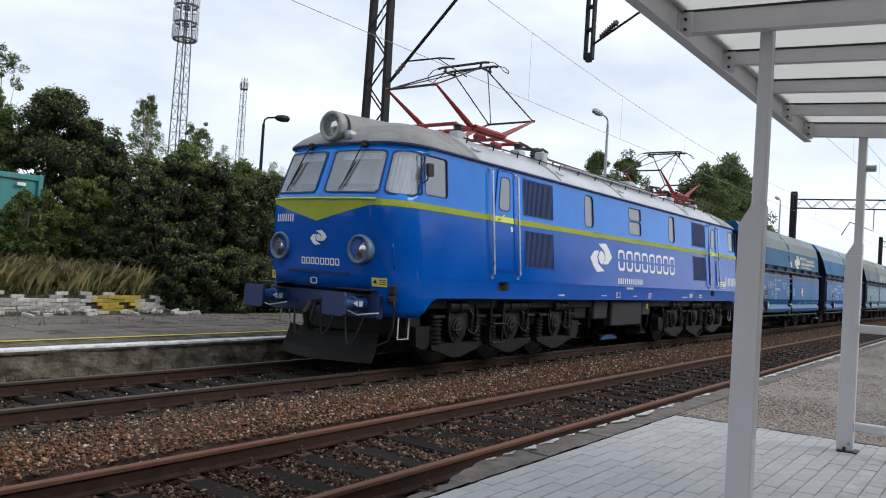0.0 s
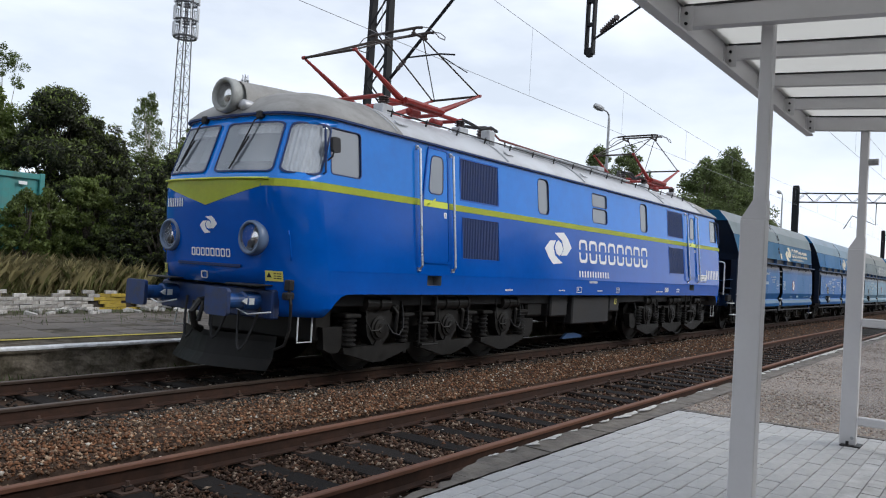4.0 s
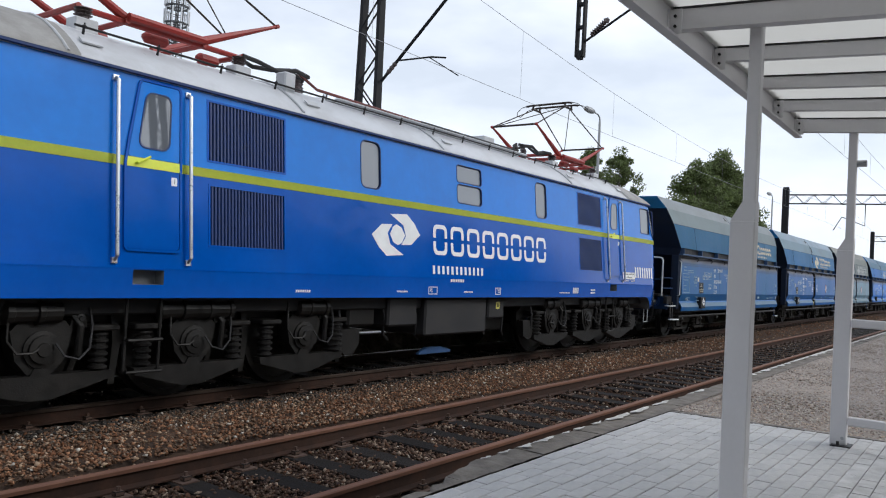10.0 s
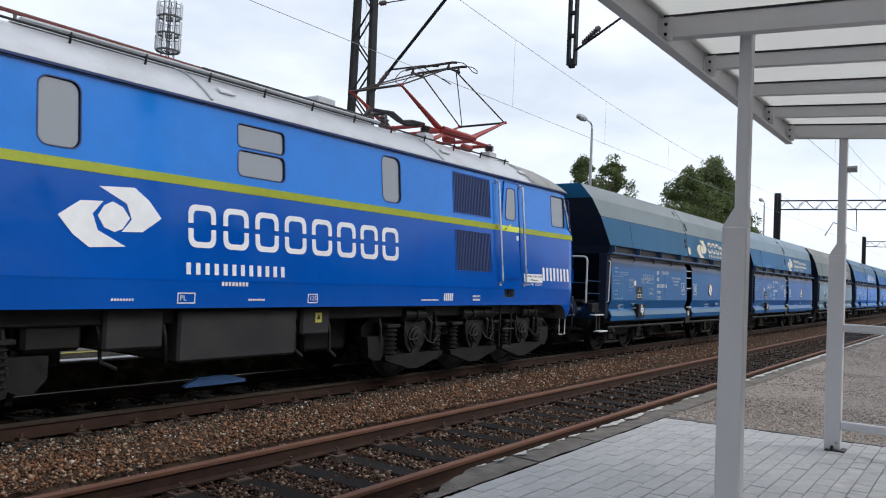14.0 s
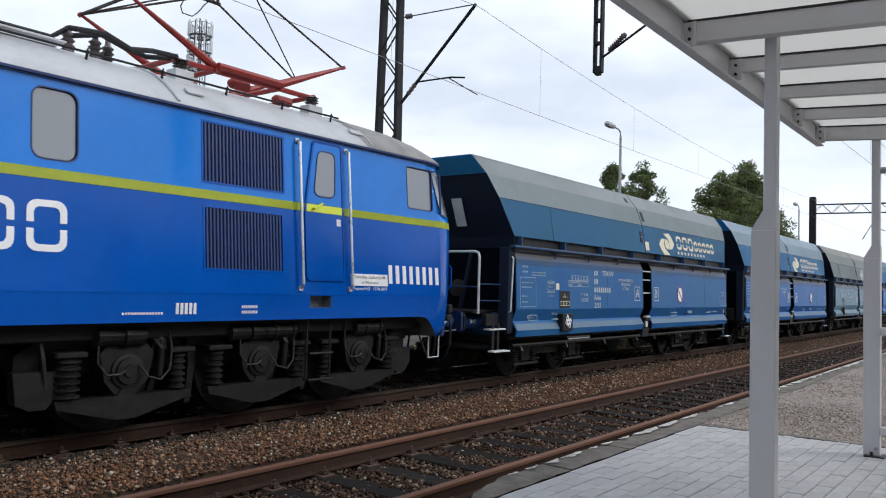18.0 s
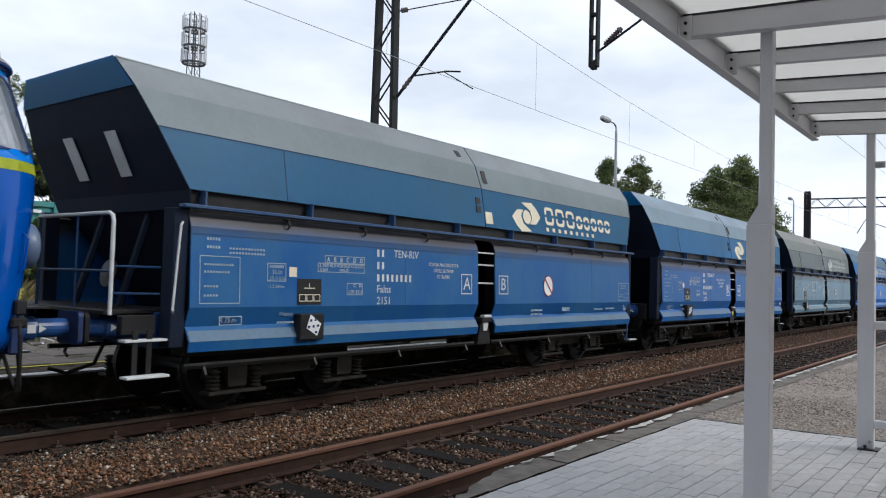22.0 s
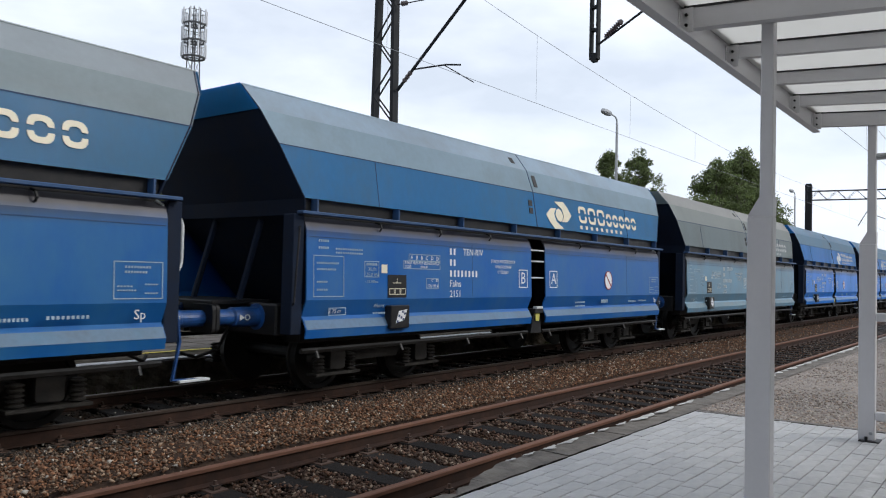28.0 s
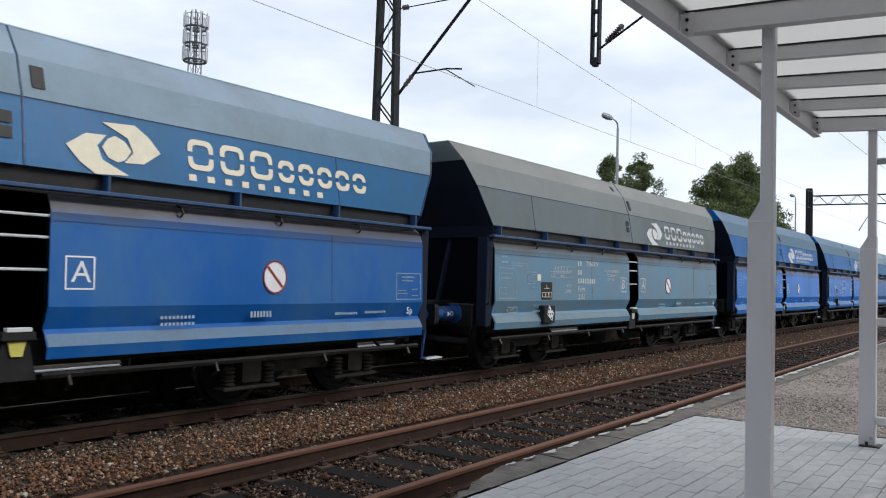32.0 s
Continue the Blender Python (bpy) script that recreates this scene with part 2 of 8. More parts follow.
M["stone_oil_shade"] = material("oily_shaded_ballast_stone", (0.04, 0.035, 0.031), 0.8, vary=0.35, scale=25, fine=120, bump=0.4, per_island=0.4, spec=0.15)
M["stone_grey"] = material("grey_ballast_stone", (0.07, 0.06, 0.052), 0.9, spec=0.1, vary=0.35, scale=25, fine=120, bump=0.4, per_island=0.5, palette=[(0.077, 0.044, 0.030), (0.057, 0.035, 0.026), (0.104, 0.060, 0.041), (0.047, 0.030, 0.024), (0.124, 0.086, 0.063), (0.093, 0.048, 0.030), (0.067, 0.046, 0.036), (0.207, 0.157, 0.118), (0.052, 0.034, 0.025), (0.083, 0.052, 0.038)])
M["bed"] = material("ballast_bed", (0.06, 0.039, 0.028), 0.95, spec=0.05, vary=0.6, scale=9, fine=70, bump=1.0, dirt=(0.025, 0.022, 0.02), dirt_amount=0.7, dirt_scale=0.7)
M["paver"] = material("concrete_paver", (0.44, 0.44, 0.44), 0.9, vary=0.26, scale=9, fine=150, bump=0.7, per_object=0.06, spec=0.2, dirt=(0.27, 0.255, 0.235), dirt_amount=0.6, dirt_scale=2.5)
M["joint"] = material("joint_sand", (0.12, 0.11, 0.1), 0.95, vary=0.3, scale=12, fine=120, bump=0.6)
M["gravel"] = material("fine_gravel", (0.25, 0.212, 0.182), 0.95, vary=0.5, scale=18, fine=140, bump=1.0, dirt=(0.13, 0.115, 0.1), dirt_amount=0.6, dirt_scale=1.2)
M["concrete"] = material("old_concrete", (0.19, 0.175, 0.16), 0.9, vary=0.45, scale=5, fine=40, bump=1.0, dirt=(0.05, 0.045, 0.035), dirt_amount=0.85, dirt_scale=2.6)
M["edge_concrete"] = material("dark_broken_concrete", (0.115, 0.1, 0.085), 0.95, vary=0.5, scale=7, fine=45, bump=1.0, dirt=(0.22, 0.2, 0.17), dirt_amount=0.6, dirt_scale=5)
M["mossy"] = material("stained_concrete_wall", (0.15, 0.128, 0.1), 0.95, vary=0.7, scale=4, fine=26, bump=1.0, dirt=(0.028, 0.026, 0.012), dirt_amount=1.0, dirt_scale=4.5, spec=0.1)
M["edge_white"] = material("flaking_white_edge_paint", (0.52, 0.5, 0.475), 0.85, vary=0.3, scale=12, fine=60, bump=0.5, dirt=(0.17, 0.15, 0.13), dirt_amount=0.9, dirt_scale=9)
M["far_edge_white"] = material("white_edge_paint", (0.7, 0.7, 0.69), 0.8, vary=0.15, scale=9, fine=60, bump=0.4, dirt=(0.16, 0.14, 0.12), dirt_amount=0.75, dirt_scale=6)
M["edge_yellow"] = material("faded_yellow_line", (0.62, 0.49, 0.06), 0.8, vary=0.2, scale=9, bump=0.2, dirt=(0.22, 0.2, 0.16), dirt_amount=0.6, dirt_scale=3)
M["shelter"] = material("light_grey_powder_coat", (0.56, 0.55, 0.56), 0.4, vary=0.05, scale=3, fine=40, bump=0.03)
M["poly"] = material("milky_roof_sheet", (0.8, 0.8, 0.78), 0.4, vary=0.06, scale=2, bump=0.02)
_n, _l = M["poly"].node_tree.nodes, M["poly"].node_tree.links
_t, _m = _n.new("ShaderNodeBsdfTranslucent"), _n.new("ShaderNodeMixShader")
_t.inputs[0].default_value, _m.inputs[0].default_value = (0.8, 0.79, 0.76, 1), 0.76
_l.new(_n["Principled BSDF"].outputs[0], _m.inputs[1])
_l.new(_t.outputs[0], _m.inputs[2])
_l.new(_m.outputs[0], _n["Material Output"].inputs[0])
# near-black blue of the wagons' ends, corner posts and hopper slopes
M["end_dark"] = material("near_black_blue_paint", (0.005, 0.012, 0.03), 0.75, vary=0.4, scale=3, bump=0.1, spec=0.25, dirt=(0.01, 0.012, 0.018), dirt_amount=0.6, dirt_scale=2)
M["mast"] = material("dark_painted_mast", (0.014, 0.015, 0.017), 0.7, spec=0.25, vary=0.3, bump=0.1)
M["galv"] = material("galvanised_steel", (0.33, 0.34, 0.35), 0.5, metal=0.5, vary=0.15, bump=0.05)
M["steel_blue"] = material("dull_steel_blue_paint", (0.045, 0.12, 0.28), 0.5, vary=0.2, scale=4, bump=0.05)
M["ledge"] = material("dull_blue_ledge_paint", (0.014, 0.06, 0.16), 0.5, vary=0.25, scale=3, bump=0.05, dirt=(0.06, 0.07, 0.08), dirt_amount=0.6, dirt_scale=3)
M["buffer_blue"] = material("blue_buffer_paint", (0.012, 0.07, 0.24), 0.4, vary=0.3, scale=6, bump=0.08, dirt=(0.02, 0.022, 0.026), dirt_amount=0.7, dirt_scale=5)
M["faded_ink"] = material("faded_white_lettering", (0.3, 0.4, 0.48), 0.6, vary=0.25, bump=0)
# lining made paler to stand for light through the opposite cab windows
M["cab_wall"] = material("cab_lining_with_window_light", (0.3, 0.33, 0.36), 0.7, vary=0.25, scale=3, bump=0.05)
M["navy"] = material("dark_navy_wagon_paint", (0.008, 0.045, 0.13), 0.5, vary=0.3, scale=3, bump=0.08, spec=0.35, dirt=(0.02, 0.022, 0.026), dirt_amount=0.7, dirt_scale=3)
M["tower"] = material("tower_steel", (0.06, 0.063, 0.07), 0.6, vary=0.1, bump=0)
M["antenna"] = material("antenna_cover", (0.6, 0.62, 0.66), 0.5, vary=0.1, bump=0)
M["earth"] = material("dry_ground", (0.075, 0.065, 0.042), 0.95, vary=0.5, scale=3, fine=40, bump=0.8, dirt=(0.05, 0.075, 0.025), dirt_amount=0.9, dirt_scale=0.35)
M["brick"] = material("whitewashed_brick", (0.58, 0.56, 0.52), 0.9, vary=0.25, scale=9, fine=60, bump=0.6, per_object=0.35, dirt=(0.14, 0.1, 0.075), dirt_amount=0.9, dirt_scale=6)
M["brick_yellow"] = material("yellow_painted_brick", (0.5, 0.36, 0.05), 0.9, vary=0.2, scale=9, fine=60, bump=0.5, per_object=0.25, dirt=(0.18, 0.14, 0.08), dirt_amount=0.7, dirt_scale=6)
M["mortar"] = material("old_mortar", (0.06, 0.05, 0.042), 0.95, vary=0.4, bump=0.7)
M["container"] = material("turquoise_container_paint", (0.05, 0.26, 0.25), 0.5, vary=0.15, scale=2, bump=0.05, dirt=(0.12, 0.09, 0.07), dirt_amount=0.5, dirt_scale=2)
M["leaf"] = material("dark_leaves", (0.075, 0.092, 0.034), 0.6, vary=0.3, scale=0.7, fine=6, bump=0, per_island=0.55)
M["leaf_dark"] = material("deep_green_leaves", (0.036, 0.042, 0.02), 0.6, vary=0.3, scale=0.7, fine=6, bump=0, per_island=0.5)
M["leaf_light"] = material("light_leaves", (0.125, 0.165, 0.04), 0.6, vary=0.3, scale=0.7, fine=6, bump=0, per_island=0.5)
# far foliage, its colour lightened to stand for haze and backlight
M["leaf_haze"] = material("far_hazy_leaves", (0.11, 0.145, 0.05), 0.6, vary=0.3, scale=0.7, fine=6, bump=0, per_island=0.5)
for _k in ("leaf", "leaf_dark", "leaf_light", "leaf_haze"):
    # leaves let a part of the light through
    _n, _l = M[_k].node_tree.nodes, M[_k].node_tree.links
    _b = _n["Principled BSDF"]
    _t, _m = _n.new("ShaderNodeBsdfTranslucent"), _n.new("ShaderNodeMixShader")
    _l.new(_b.inputs["Base Color"].links[0].from_socket, _t.inputs[0])
    _m.inputs[0].default_value = 0.42
    _l.new(_b.outputs[0], _m.inputs[1])
    _l.new(_t.outputs[0], _m.inputs[2])
    _l.new(_m.outputs[0], _n["Material Output"].inputs[0])
M["bark"] = material("bark", (0.1, 0.085, 0.07), 0.9, vary=0.4, scale=6, stretch=(3, 3, 0.6), bump=0.8)
M["birch"] = material("birch_bark", (0.45, 0.44, 0.41), 0.8, vary=0.3, scale=4, stretch=(0.6, 0.6, 3), bump=0.3, dirt=(0.06, 0.05, 0.05), dirt_amount=0.8, dirt_scale=5)
M["dry_grass"] = material("dry_grass", (0.42, 0.37, 0.19), 0.9, vary=0.15, scale=1.2, fine=4, bump=0, per_island=0.18, spec=0.1)
M["tall_green"] = material("tall_green_grass", (0.24, 0.26, 0.1), 0.9, vary=0.15, scale=1.2, fine=4, bump=0, per_island=0.18, spec=0.1)
M["green_grass"] = material("green_weed", (0.07, 0.11, 0.025), 0.8, vary=0.3, bump=0, per_island=0.45)
M["warn"] = material("warning_yellow", (0.6, 0.55, 0.12), 0.5, vary=0.08, bump=0)
WAGON_PAINT = {}
for key, low, high, lid, dirt in (
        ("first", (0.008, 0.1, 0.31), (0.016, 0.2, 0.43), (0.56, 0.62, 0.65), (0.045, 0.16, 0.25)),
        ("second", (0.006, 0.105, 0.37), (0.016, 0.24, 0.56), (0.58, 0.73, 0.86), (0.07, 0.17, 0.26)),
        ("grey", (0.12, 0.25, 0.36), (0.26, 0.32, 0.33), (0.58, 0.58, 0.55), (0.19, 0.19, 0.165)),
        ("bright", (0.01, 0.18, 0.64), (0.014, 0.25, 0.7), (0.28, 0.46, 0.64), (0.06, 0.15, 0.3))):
    WAGON_PAINT[key] = (
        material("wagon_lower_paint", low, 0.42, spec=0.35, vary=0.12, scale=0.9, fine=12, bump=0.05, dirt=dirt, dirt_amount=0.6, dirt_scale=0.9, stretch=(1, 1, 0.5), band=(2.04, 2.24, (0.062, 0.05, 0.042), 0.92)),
        material("wagon_upper_paint", high, 0.42, vary=0.14, scale=0.8, fine=12, bump=0.05, dirt=dirt, dirt_amount=0.65, dirt_scale=0.8, stretch=(1, 1, 0.5)),
        material("wagon_lip_paint", tuple(0.3 * a + c for a, c in zip(low, (0.085, 0.125, 0.14))), 0.6, vary=0.3, scale=2.5, fine=18, bump=0.05, dirt=dirt, dirt_amount=0.7, dirt_scale=1.5),
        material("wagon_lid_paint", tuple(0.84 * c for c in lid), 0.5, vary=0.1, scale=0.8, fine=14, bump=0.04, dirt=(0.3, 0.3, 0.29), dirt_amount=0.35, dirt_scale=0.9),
        # lid paint darkened and greened: the steeper facet's shade put into the colour
        material("wagon_shaded_lid_paint", tuple(0.66 * c for c in lid[:1]) + tuple(0.72 * c for c in lid[1:]), 0.5, vary=0.12, scale=0.8, fine=14, bump=0.04, dirt=(0.24, 0.27, 0.27), dirt_amount=0.4, dirt_scale=0.7))


# ---- building blocks ----
def link_mesh(name, bm, mat, parent=None, smooth=False):
    me = bpy.data.meshes.new(name)
    bm.to_mesh(me)
    bm.free()
    for m in (mat if isinstance(mat, (list, tuple)) else [mat]):
        me.materials.append(m)
    if smooth:
        for p in me.polygons:
            p.use_smooth = True
    ob = new(name, me)
    if parent is not None:
        ob.parent = parent
    return ob


def part(name, bm, mat, parent, label="", smooth=False):
    """One mesh under a thing or under a part."""
    ob = link_mesh(name, bm, mat, parent, smooth)
    if label:
        ob["label"] = label
    return ob


def thing(name, m, label, category, group="", kind=""):
    ob = new(name)
    ob.matrix_basis = m
    ob.empty_display_size = 0.1
    return tagged(ob, label, category, group, kind)


def box(bm, x0, x1, y0, y1, z0, z1, bevel=0.0, mi=0):
    """An axis-aligned block, its edges cut off by bevel."""
    vs = [bm.verts.new((x, y, z)) for x in (x0, x1) for y in (y0, y1) for z in (z0, z1)]
    fs = []
    for a, b, c, d in ((0, 1, 3, 2), (4, 6, 7, 5), (0, 4, 5, 1), (2, 3, 7, 6), (0, 2, 6, 4), (1, 5, 7, 3)):
        f = bm.faces.new((vs[a], vs[b], vs[c], vs[d]))
        f.material_index = mi
        fs.append(f)
    if bevel:
        bmesh.ops.bevel(bm, geom=list({e for f in fs for e in f.edges}), offset=bevel, segments=1, affect="EDGES")
    return fs


def rod(bm, p, q, r, sides=8, r2=None, caps=True, mi=0):
    """A round bar from p to q."""
    p, q = Vector(p), Vector(q)
    d = (q - p).normalized()
    a = d.orthogonal().normalized()
    b = d.cross(a)
    r2 = r if r2 is None else r2
    ring = []
    for c, rr in ((p, r), (q, r2)):
        ring.append([bm.verts.new(c + (a * math.cos(t) + b * math.sin(t)) * rr) for t in (2 * math.pi * i / sides for i in range(sides))])
    for i in range(sides):
        f = bm.faces.new((ring[0][i], ring[0][(i + 1) % sides], ring[1][(i + 1) % sides], ring[1][i]))
        f.material_index = mi
    if caps:
        bm.faces.new(ring[0][::-1]).material_index = mi
        bm.faces.new(ring[1]).material_index = mi


def tube(bm, pts, r, sides=6):
    """A bent pipe along pts."""
    pts = [Vector(p) for p in pts]
    rings, a = [], (pts[1] - pts[0]).orthogonal().normalized()
    for i, p in enumerate(pts):
        d = (pts[min(i + 1, len(pts) - 1)] - pts[max(i - 1, 0)]).normalized()
        a = (a - d * a.dot(d)).normalized()
        b = d.cross(a)
        rings.append([bm.verts.new(p + (a * math.cos(t) + b * math.sin(t)) * r) for t in (2 * math.pi * j / sides for j in range(sides))])
    for r0, r1 in zip(rings, rings[1:]):
        for j in range(sides):
            bm.faces.new((r0[j], r0[(j + 1) % sides], r1[(j + 1) % sides], r1[j]))
    bm.faces.new(rings[0][::-1])
    bm.faces.new(rings[-1])


def lathe(bm, origin, axis, profile, sides=16, mi=0):
    """A turned body: profile rows of (along, radius)."""
    o, d = Vector(origin), Vector(axis).normalized()
    a = d.orthogonal().normalized()
    b = d.cross(a)
    rings = [[bm.verts.new(o + d * s + (a * math.cos(t) + b * math.sin(t)) * max(r, 0.0005)) for t in (2 * math.pi * i / sides for i in range(sides))] for s, r in profile]
    for r0, r1 in zip(rings, rings[1:]):
        for i in range(sides):
            bm.faces.new((r0[i], r0[(i + 1) % sides], r1[(i + 1) % sides], r1[i])).material_index = mi
    bm.faces.new(rings[0][::-1]).material_index = mi
    bm.faces.new(rings[-1]).material_index = mi


def prism(bm, outline, to3, depth0, depth1, mi=0):
    """A flat outline (u, v) made thick; to3(u, v, d) gives the place."""
    a = [bm.verts.new(to3(u, v, depth0)) for u, v in outline]
    b = [bm.verts.new(to3(u, v, depth1)) for u, v in outline]
    n = len(outline)
    for i in range(n):
        bm.faces.new((a[i], a[(i + 1) % n], b[(i + 1) % n], b[i])).material_index = mi
    bm.faces.new(a[::-1]).material_index = mi
    bm.faces.new(b).material_index = mi


def rounded(x0, x1, z0, z1, r, steps=4):
    """The outline of a rectangle with round corners."""
    out = []
    for cx, cz, a0 in ((x1 - r, z1 - r, 0), (x0 + r, z1 - r, 90), (x0 + r, z0 + r, 180), (x1 - r, z0 + r, 270)):
        for i in range(steps + 1):
            a = radians(a0 + 90 * i / steps)
            out.append((cx + r * math.cos(a), cz + r * math.sin(a)))
    return out


def ring_frame(bm, outer, inner, to3, d0, d1, mi=0):
    """A frame between two outlines with as many points each."""
    n = len(outer)
    v = [[bm.verts.new(to3(u, w, d)) for u, w in o] for o, d in ((outer, d0), (outer, d1), (inner, d1), (inner, d0))]
    for k in range(4):
        for i in range(n):
            bm.faces.new((v[k][i], v[k][(i + 1) % n], v[(k + 1) % 4][(i + 1) % n], v[(k + 1) % 4][i])).material_index = mi


def grid_mesh(name, rows, mat, parent=None, smooth=True, closed=False):
    """A sheet from rows of points."""
    nv = len(rows[0])
    verts = [p for r in rows for p in r]
    faces = []
    for i in range(len(rows) - 1):
        for j in range(nv if closed else nv - 1):
            k = (j + 1) % nv
            faces.append((i * nv + j, i * nv + k, (i + 1) * nv + k, (i + 1) * nv + j))
    me = bpy.data.meshes.new(name)
    me.from_pydata(verts, [], faces)
    me.materials.append(mat)
    if smooth:
        me.polygons.foreach_set("use_smooth", [True] * len(faces))
    ob = new(name, me)
    if parent is not None:
        ob.parent = parent
    return ob


LETTERING = {}


def text_part(name, body, size, m, mat, parent, align="LEFT", width=None):
    """Lettering with the built-in font, as a thin mesh."""
    if (body, size, mat.name) in LETTERING:
        ob = new(name, LETTERING[body, size, mat.name])
        ob.parent, ob.matrix_basis = parent, m
        return ob
    cu = bpy.data.curves.new(name, "FONT")
    cu.body, cu.size, cu.align_x, cu.align_y = body, size, align, "CENTER"
    cu.extrude, cu.resolution_u = 0.001, 2
    tmp = new(name, cu)
    bpy.context.view_layer.update()
    me = bpy.data.meshes.new_from_object(tmp)
    bpy.data.objects.remove(tmp)
    me.materials.clear()
    me.materials.append(mat)
    if width:
        xs = [v.co.x for v in me.vertices]
        k = width / (max(xs) - min(xs))
        for v in me.vertices:
            v.co.x *= k
    LETTERING[body, size, mat.name] = me
    ob = new(name, me)
    ob.parent = parent
    ob.matrix_basis = m
    return ob


# The train rolls towards the camera and gathers speed.
SPEED = [-2.19503e-07, 1.71557e-05, -0.000551019, -0.0225815, -0.418357, 8.00581]


def train_x(t):
    """Where the train's front stands along the track at t seconds."""
    v = 0.0
    for c in SPEED:
        v = v * t + c
    return v + 0.008 * max(0.0, t - 28) ** 2


TRAIN_TIMES = [i * 0.5 for i in range(65)]
WHEEL_TIMES = [i * 0.25 for i in range(129)]
moving, rolling = [], []


# ---- ground, tracks and platforms ----
def strip(name, profile, x0, x1, mat, label, category, step=None, rough=0.0):
    """A sheet drawn along the track: profile rows of (y, z)."""
    n = 2 if not step else int((x1 - x0) / step) + 1
    rows = []
    for i in range(n):
        x = x0 + (x1 - x0) * i / (n - 1)
        rows.append([(x, y, z + (rough * noise.noise((x * 1.7, y * 1.7, 3.1)) if rough else 0)) for y, z in profile])
    ob = grid_mesh(name, rows, mat, smooth=bool(rough))
    return tagged(ob, label, category, kind="structure")


ground = strip("ground", [(-1500, 0.0), (-60, 0.1), (-14, 0.15), (-6.2, -0.05), (-5.9, -0.24), (1.9, -0.24), (2.4, 0.05), (6.5, 0.2), (7.1, 0.28), (7.35, 0.58), (12, 0.72), (60, 0.85), (1500, 0.0)], -1500, 1500, M["earth"], "dry earth with sparse green weeds", "ground")
ys = [-5.72 + i * 0.12 for i in range(63)]


def bed_height(y):
    """The ballast lies lower under the rails' feet and heaps up between the tracks."""
    z = -0.15
    if abs(y) < 1.32 or abs(y + 4.038) < 1.32:
        z = -0.205
    if -3.2 < y < -0.8:
        z += 0.05 * math.sin(math.pi * (y + 3.2) / 2.4)
    if y > 1.0:
        z -= 0.03 * (y - 1.0)
    return z


strip("ballast_bed", [(y, bed_height(y) - 0.012) for y in ys], -20, 70, M["bed"], "brown crushed-stone ballast between the tracks", "ballast", step=0.25, rough=0.025)
strip("ballast_bed", [(-5.72, -0.17), (-3.2, -0.15), (-2.0, -0.1), (-0.8, -0.15), (1.72, -0.17)], 70, 500, M["bed"], "brown crushed-stone ballast running into the distance", "ballast")

TRACKS = (("railway_track", 0.0, M["rail_worn"], "dark worn rails on black sleepers under the train"), ("railway_track", -4.038, M["rail_top"], "rusty disused rails on black tarred sleepers"))
RAIL = [(-0.0625, -0.159), (0.0625, -0.159), (0.0625, -0.147), (0.012, -0.13), (0.009, -0.05), (0.034, -0.036), (0.036, -0.008), (0.026, 0.0), (-0.026, 0.0), (-0.036, -0.008), (-0.034, -0.036), (-0.009, -0.05), (-0.012, -0.13), (-0.0625, -0.147)]
tracks = []
for name, yc, head, label in TRACKS:
    tr = thing(name, pose(0, yc, 0), label, "railway track", kind="structure")
    tracks.append(tr)
    for side in (-1, 1):
        bm = bmesh.new()
        a = [bm.verts.new((-25, side * 0.7535 + y, z)) for y, z in RAIL]
        b = [bm.verts.new((500, side * 0.7535 + y, z)) for y, z in RAIL]
        for i in range(len(RAIL)):
            f = bm.faces.new((a[i], a[(i + 1) % len(RAIL)], b[(i + 1) % len(RAIL)], b[i]))
            f.material_index = 1 if 5 <= i <= 9 else 0
        bm.faces.new(a[::-1])
        bm.faces.new(b)
        part("rail", bm, [M["rail_rust"], head], tr)

# far platform: old slabs with a white edge and a worn yellow line
FP = 0.25
fp = strip("far_platform", [(1.70, -0.26), (1.70, FP - 0.07), (1.66, FP - 0.07), (1.66, FP), (3.4, FP + 0.01), (6.3, FP + 0.02), (6.3, -0.2)], -30, 110, M["mossy"], "old cracked concrete platform with weeds", "platform", step=0.4, rough=0.006)
strip("platform_line", [(1.652, FP - 0.022), (1.65, FP + 0.004), (1.665, FP + 0.014), (1.83, FP + 0.016)], -30, 110, M["far_edge_white"], "flaking white line along the old platform edge", "edge line", step=0.4, rough=0.006)
strip("platform_line", [(2.45, FP + 0.018), (2.58, FP + 0.018)], -30, 110, M["edge_yellow"], "faded yellow safety line on the old platform", "edge line", step=0.4, rough=0.006)

# crumbling face of the old platform's wall
rows = []
for i in range(420):
    x = -2 + i * 0.07
    rows.append([(x, 1.675 - 0.045 * noise.noise((x * 2.3, z * 5.0, 1.7)) - 0.03 * noise.noise((x * 7.0, z * 11.0, 4.2)) - 0.1 * (FP - 0.07 - z) * (0.5 + noise.noise((x * 0.9, 0.3, 8.0))), z) for z in (FP - 0.06 - 0.045 * q for q in range(10))])
tagged(grid_mesh("platform_wall", rows, M["mossy"], smooth=False), "crumbling mossy concrete face of the old platform", "wall", kind="structure")

# near platform: pavers under the shelter, gravel further on, a broken concrete edge
NP = 0.362
strip("near_platform", [(-5.86, -0.26), (-5.84, NP - 0.012), (-6.1, NP - 0.01), (-30, NP - 0.01), (-30, -0.1)], 7.72, 200, M["gravel"], "grey-brown gravel surface of the near platform", "platform", step=0.5, rough=0.012)
strip("paving_base", [(-6.08, -0.26), (-6.08, NP - 0.012), (-30, NP - 0.012), (-30, -0.1)], -25, 7.72, M["joint"], "sand bed under the grey pavers", "paving")


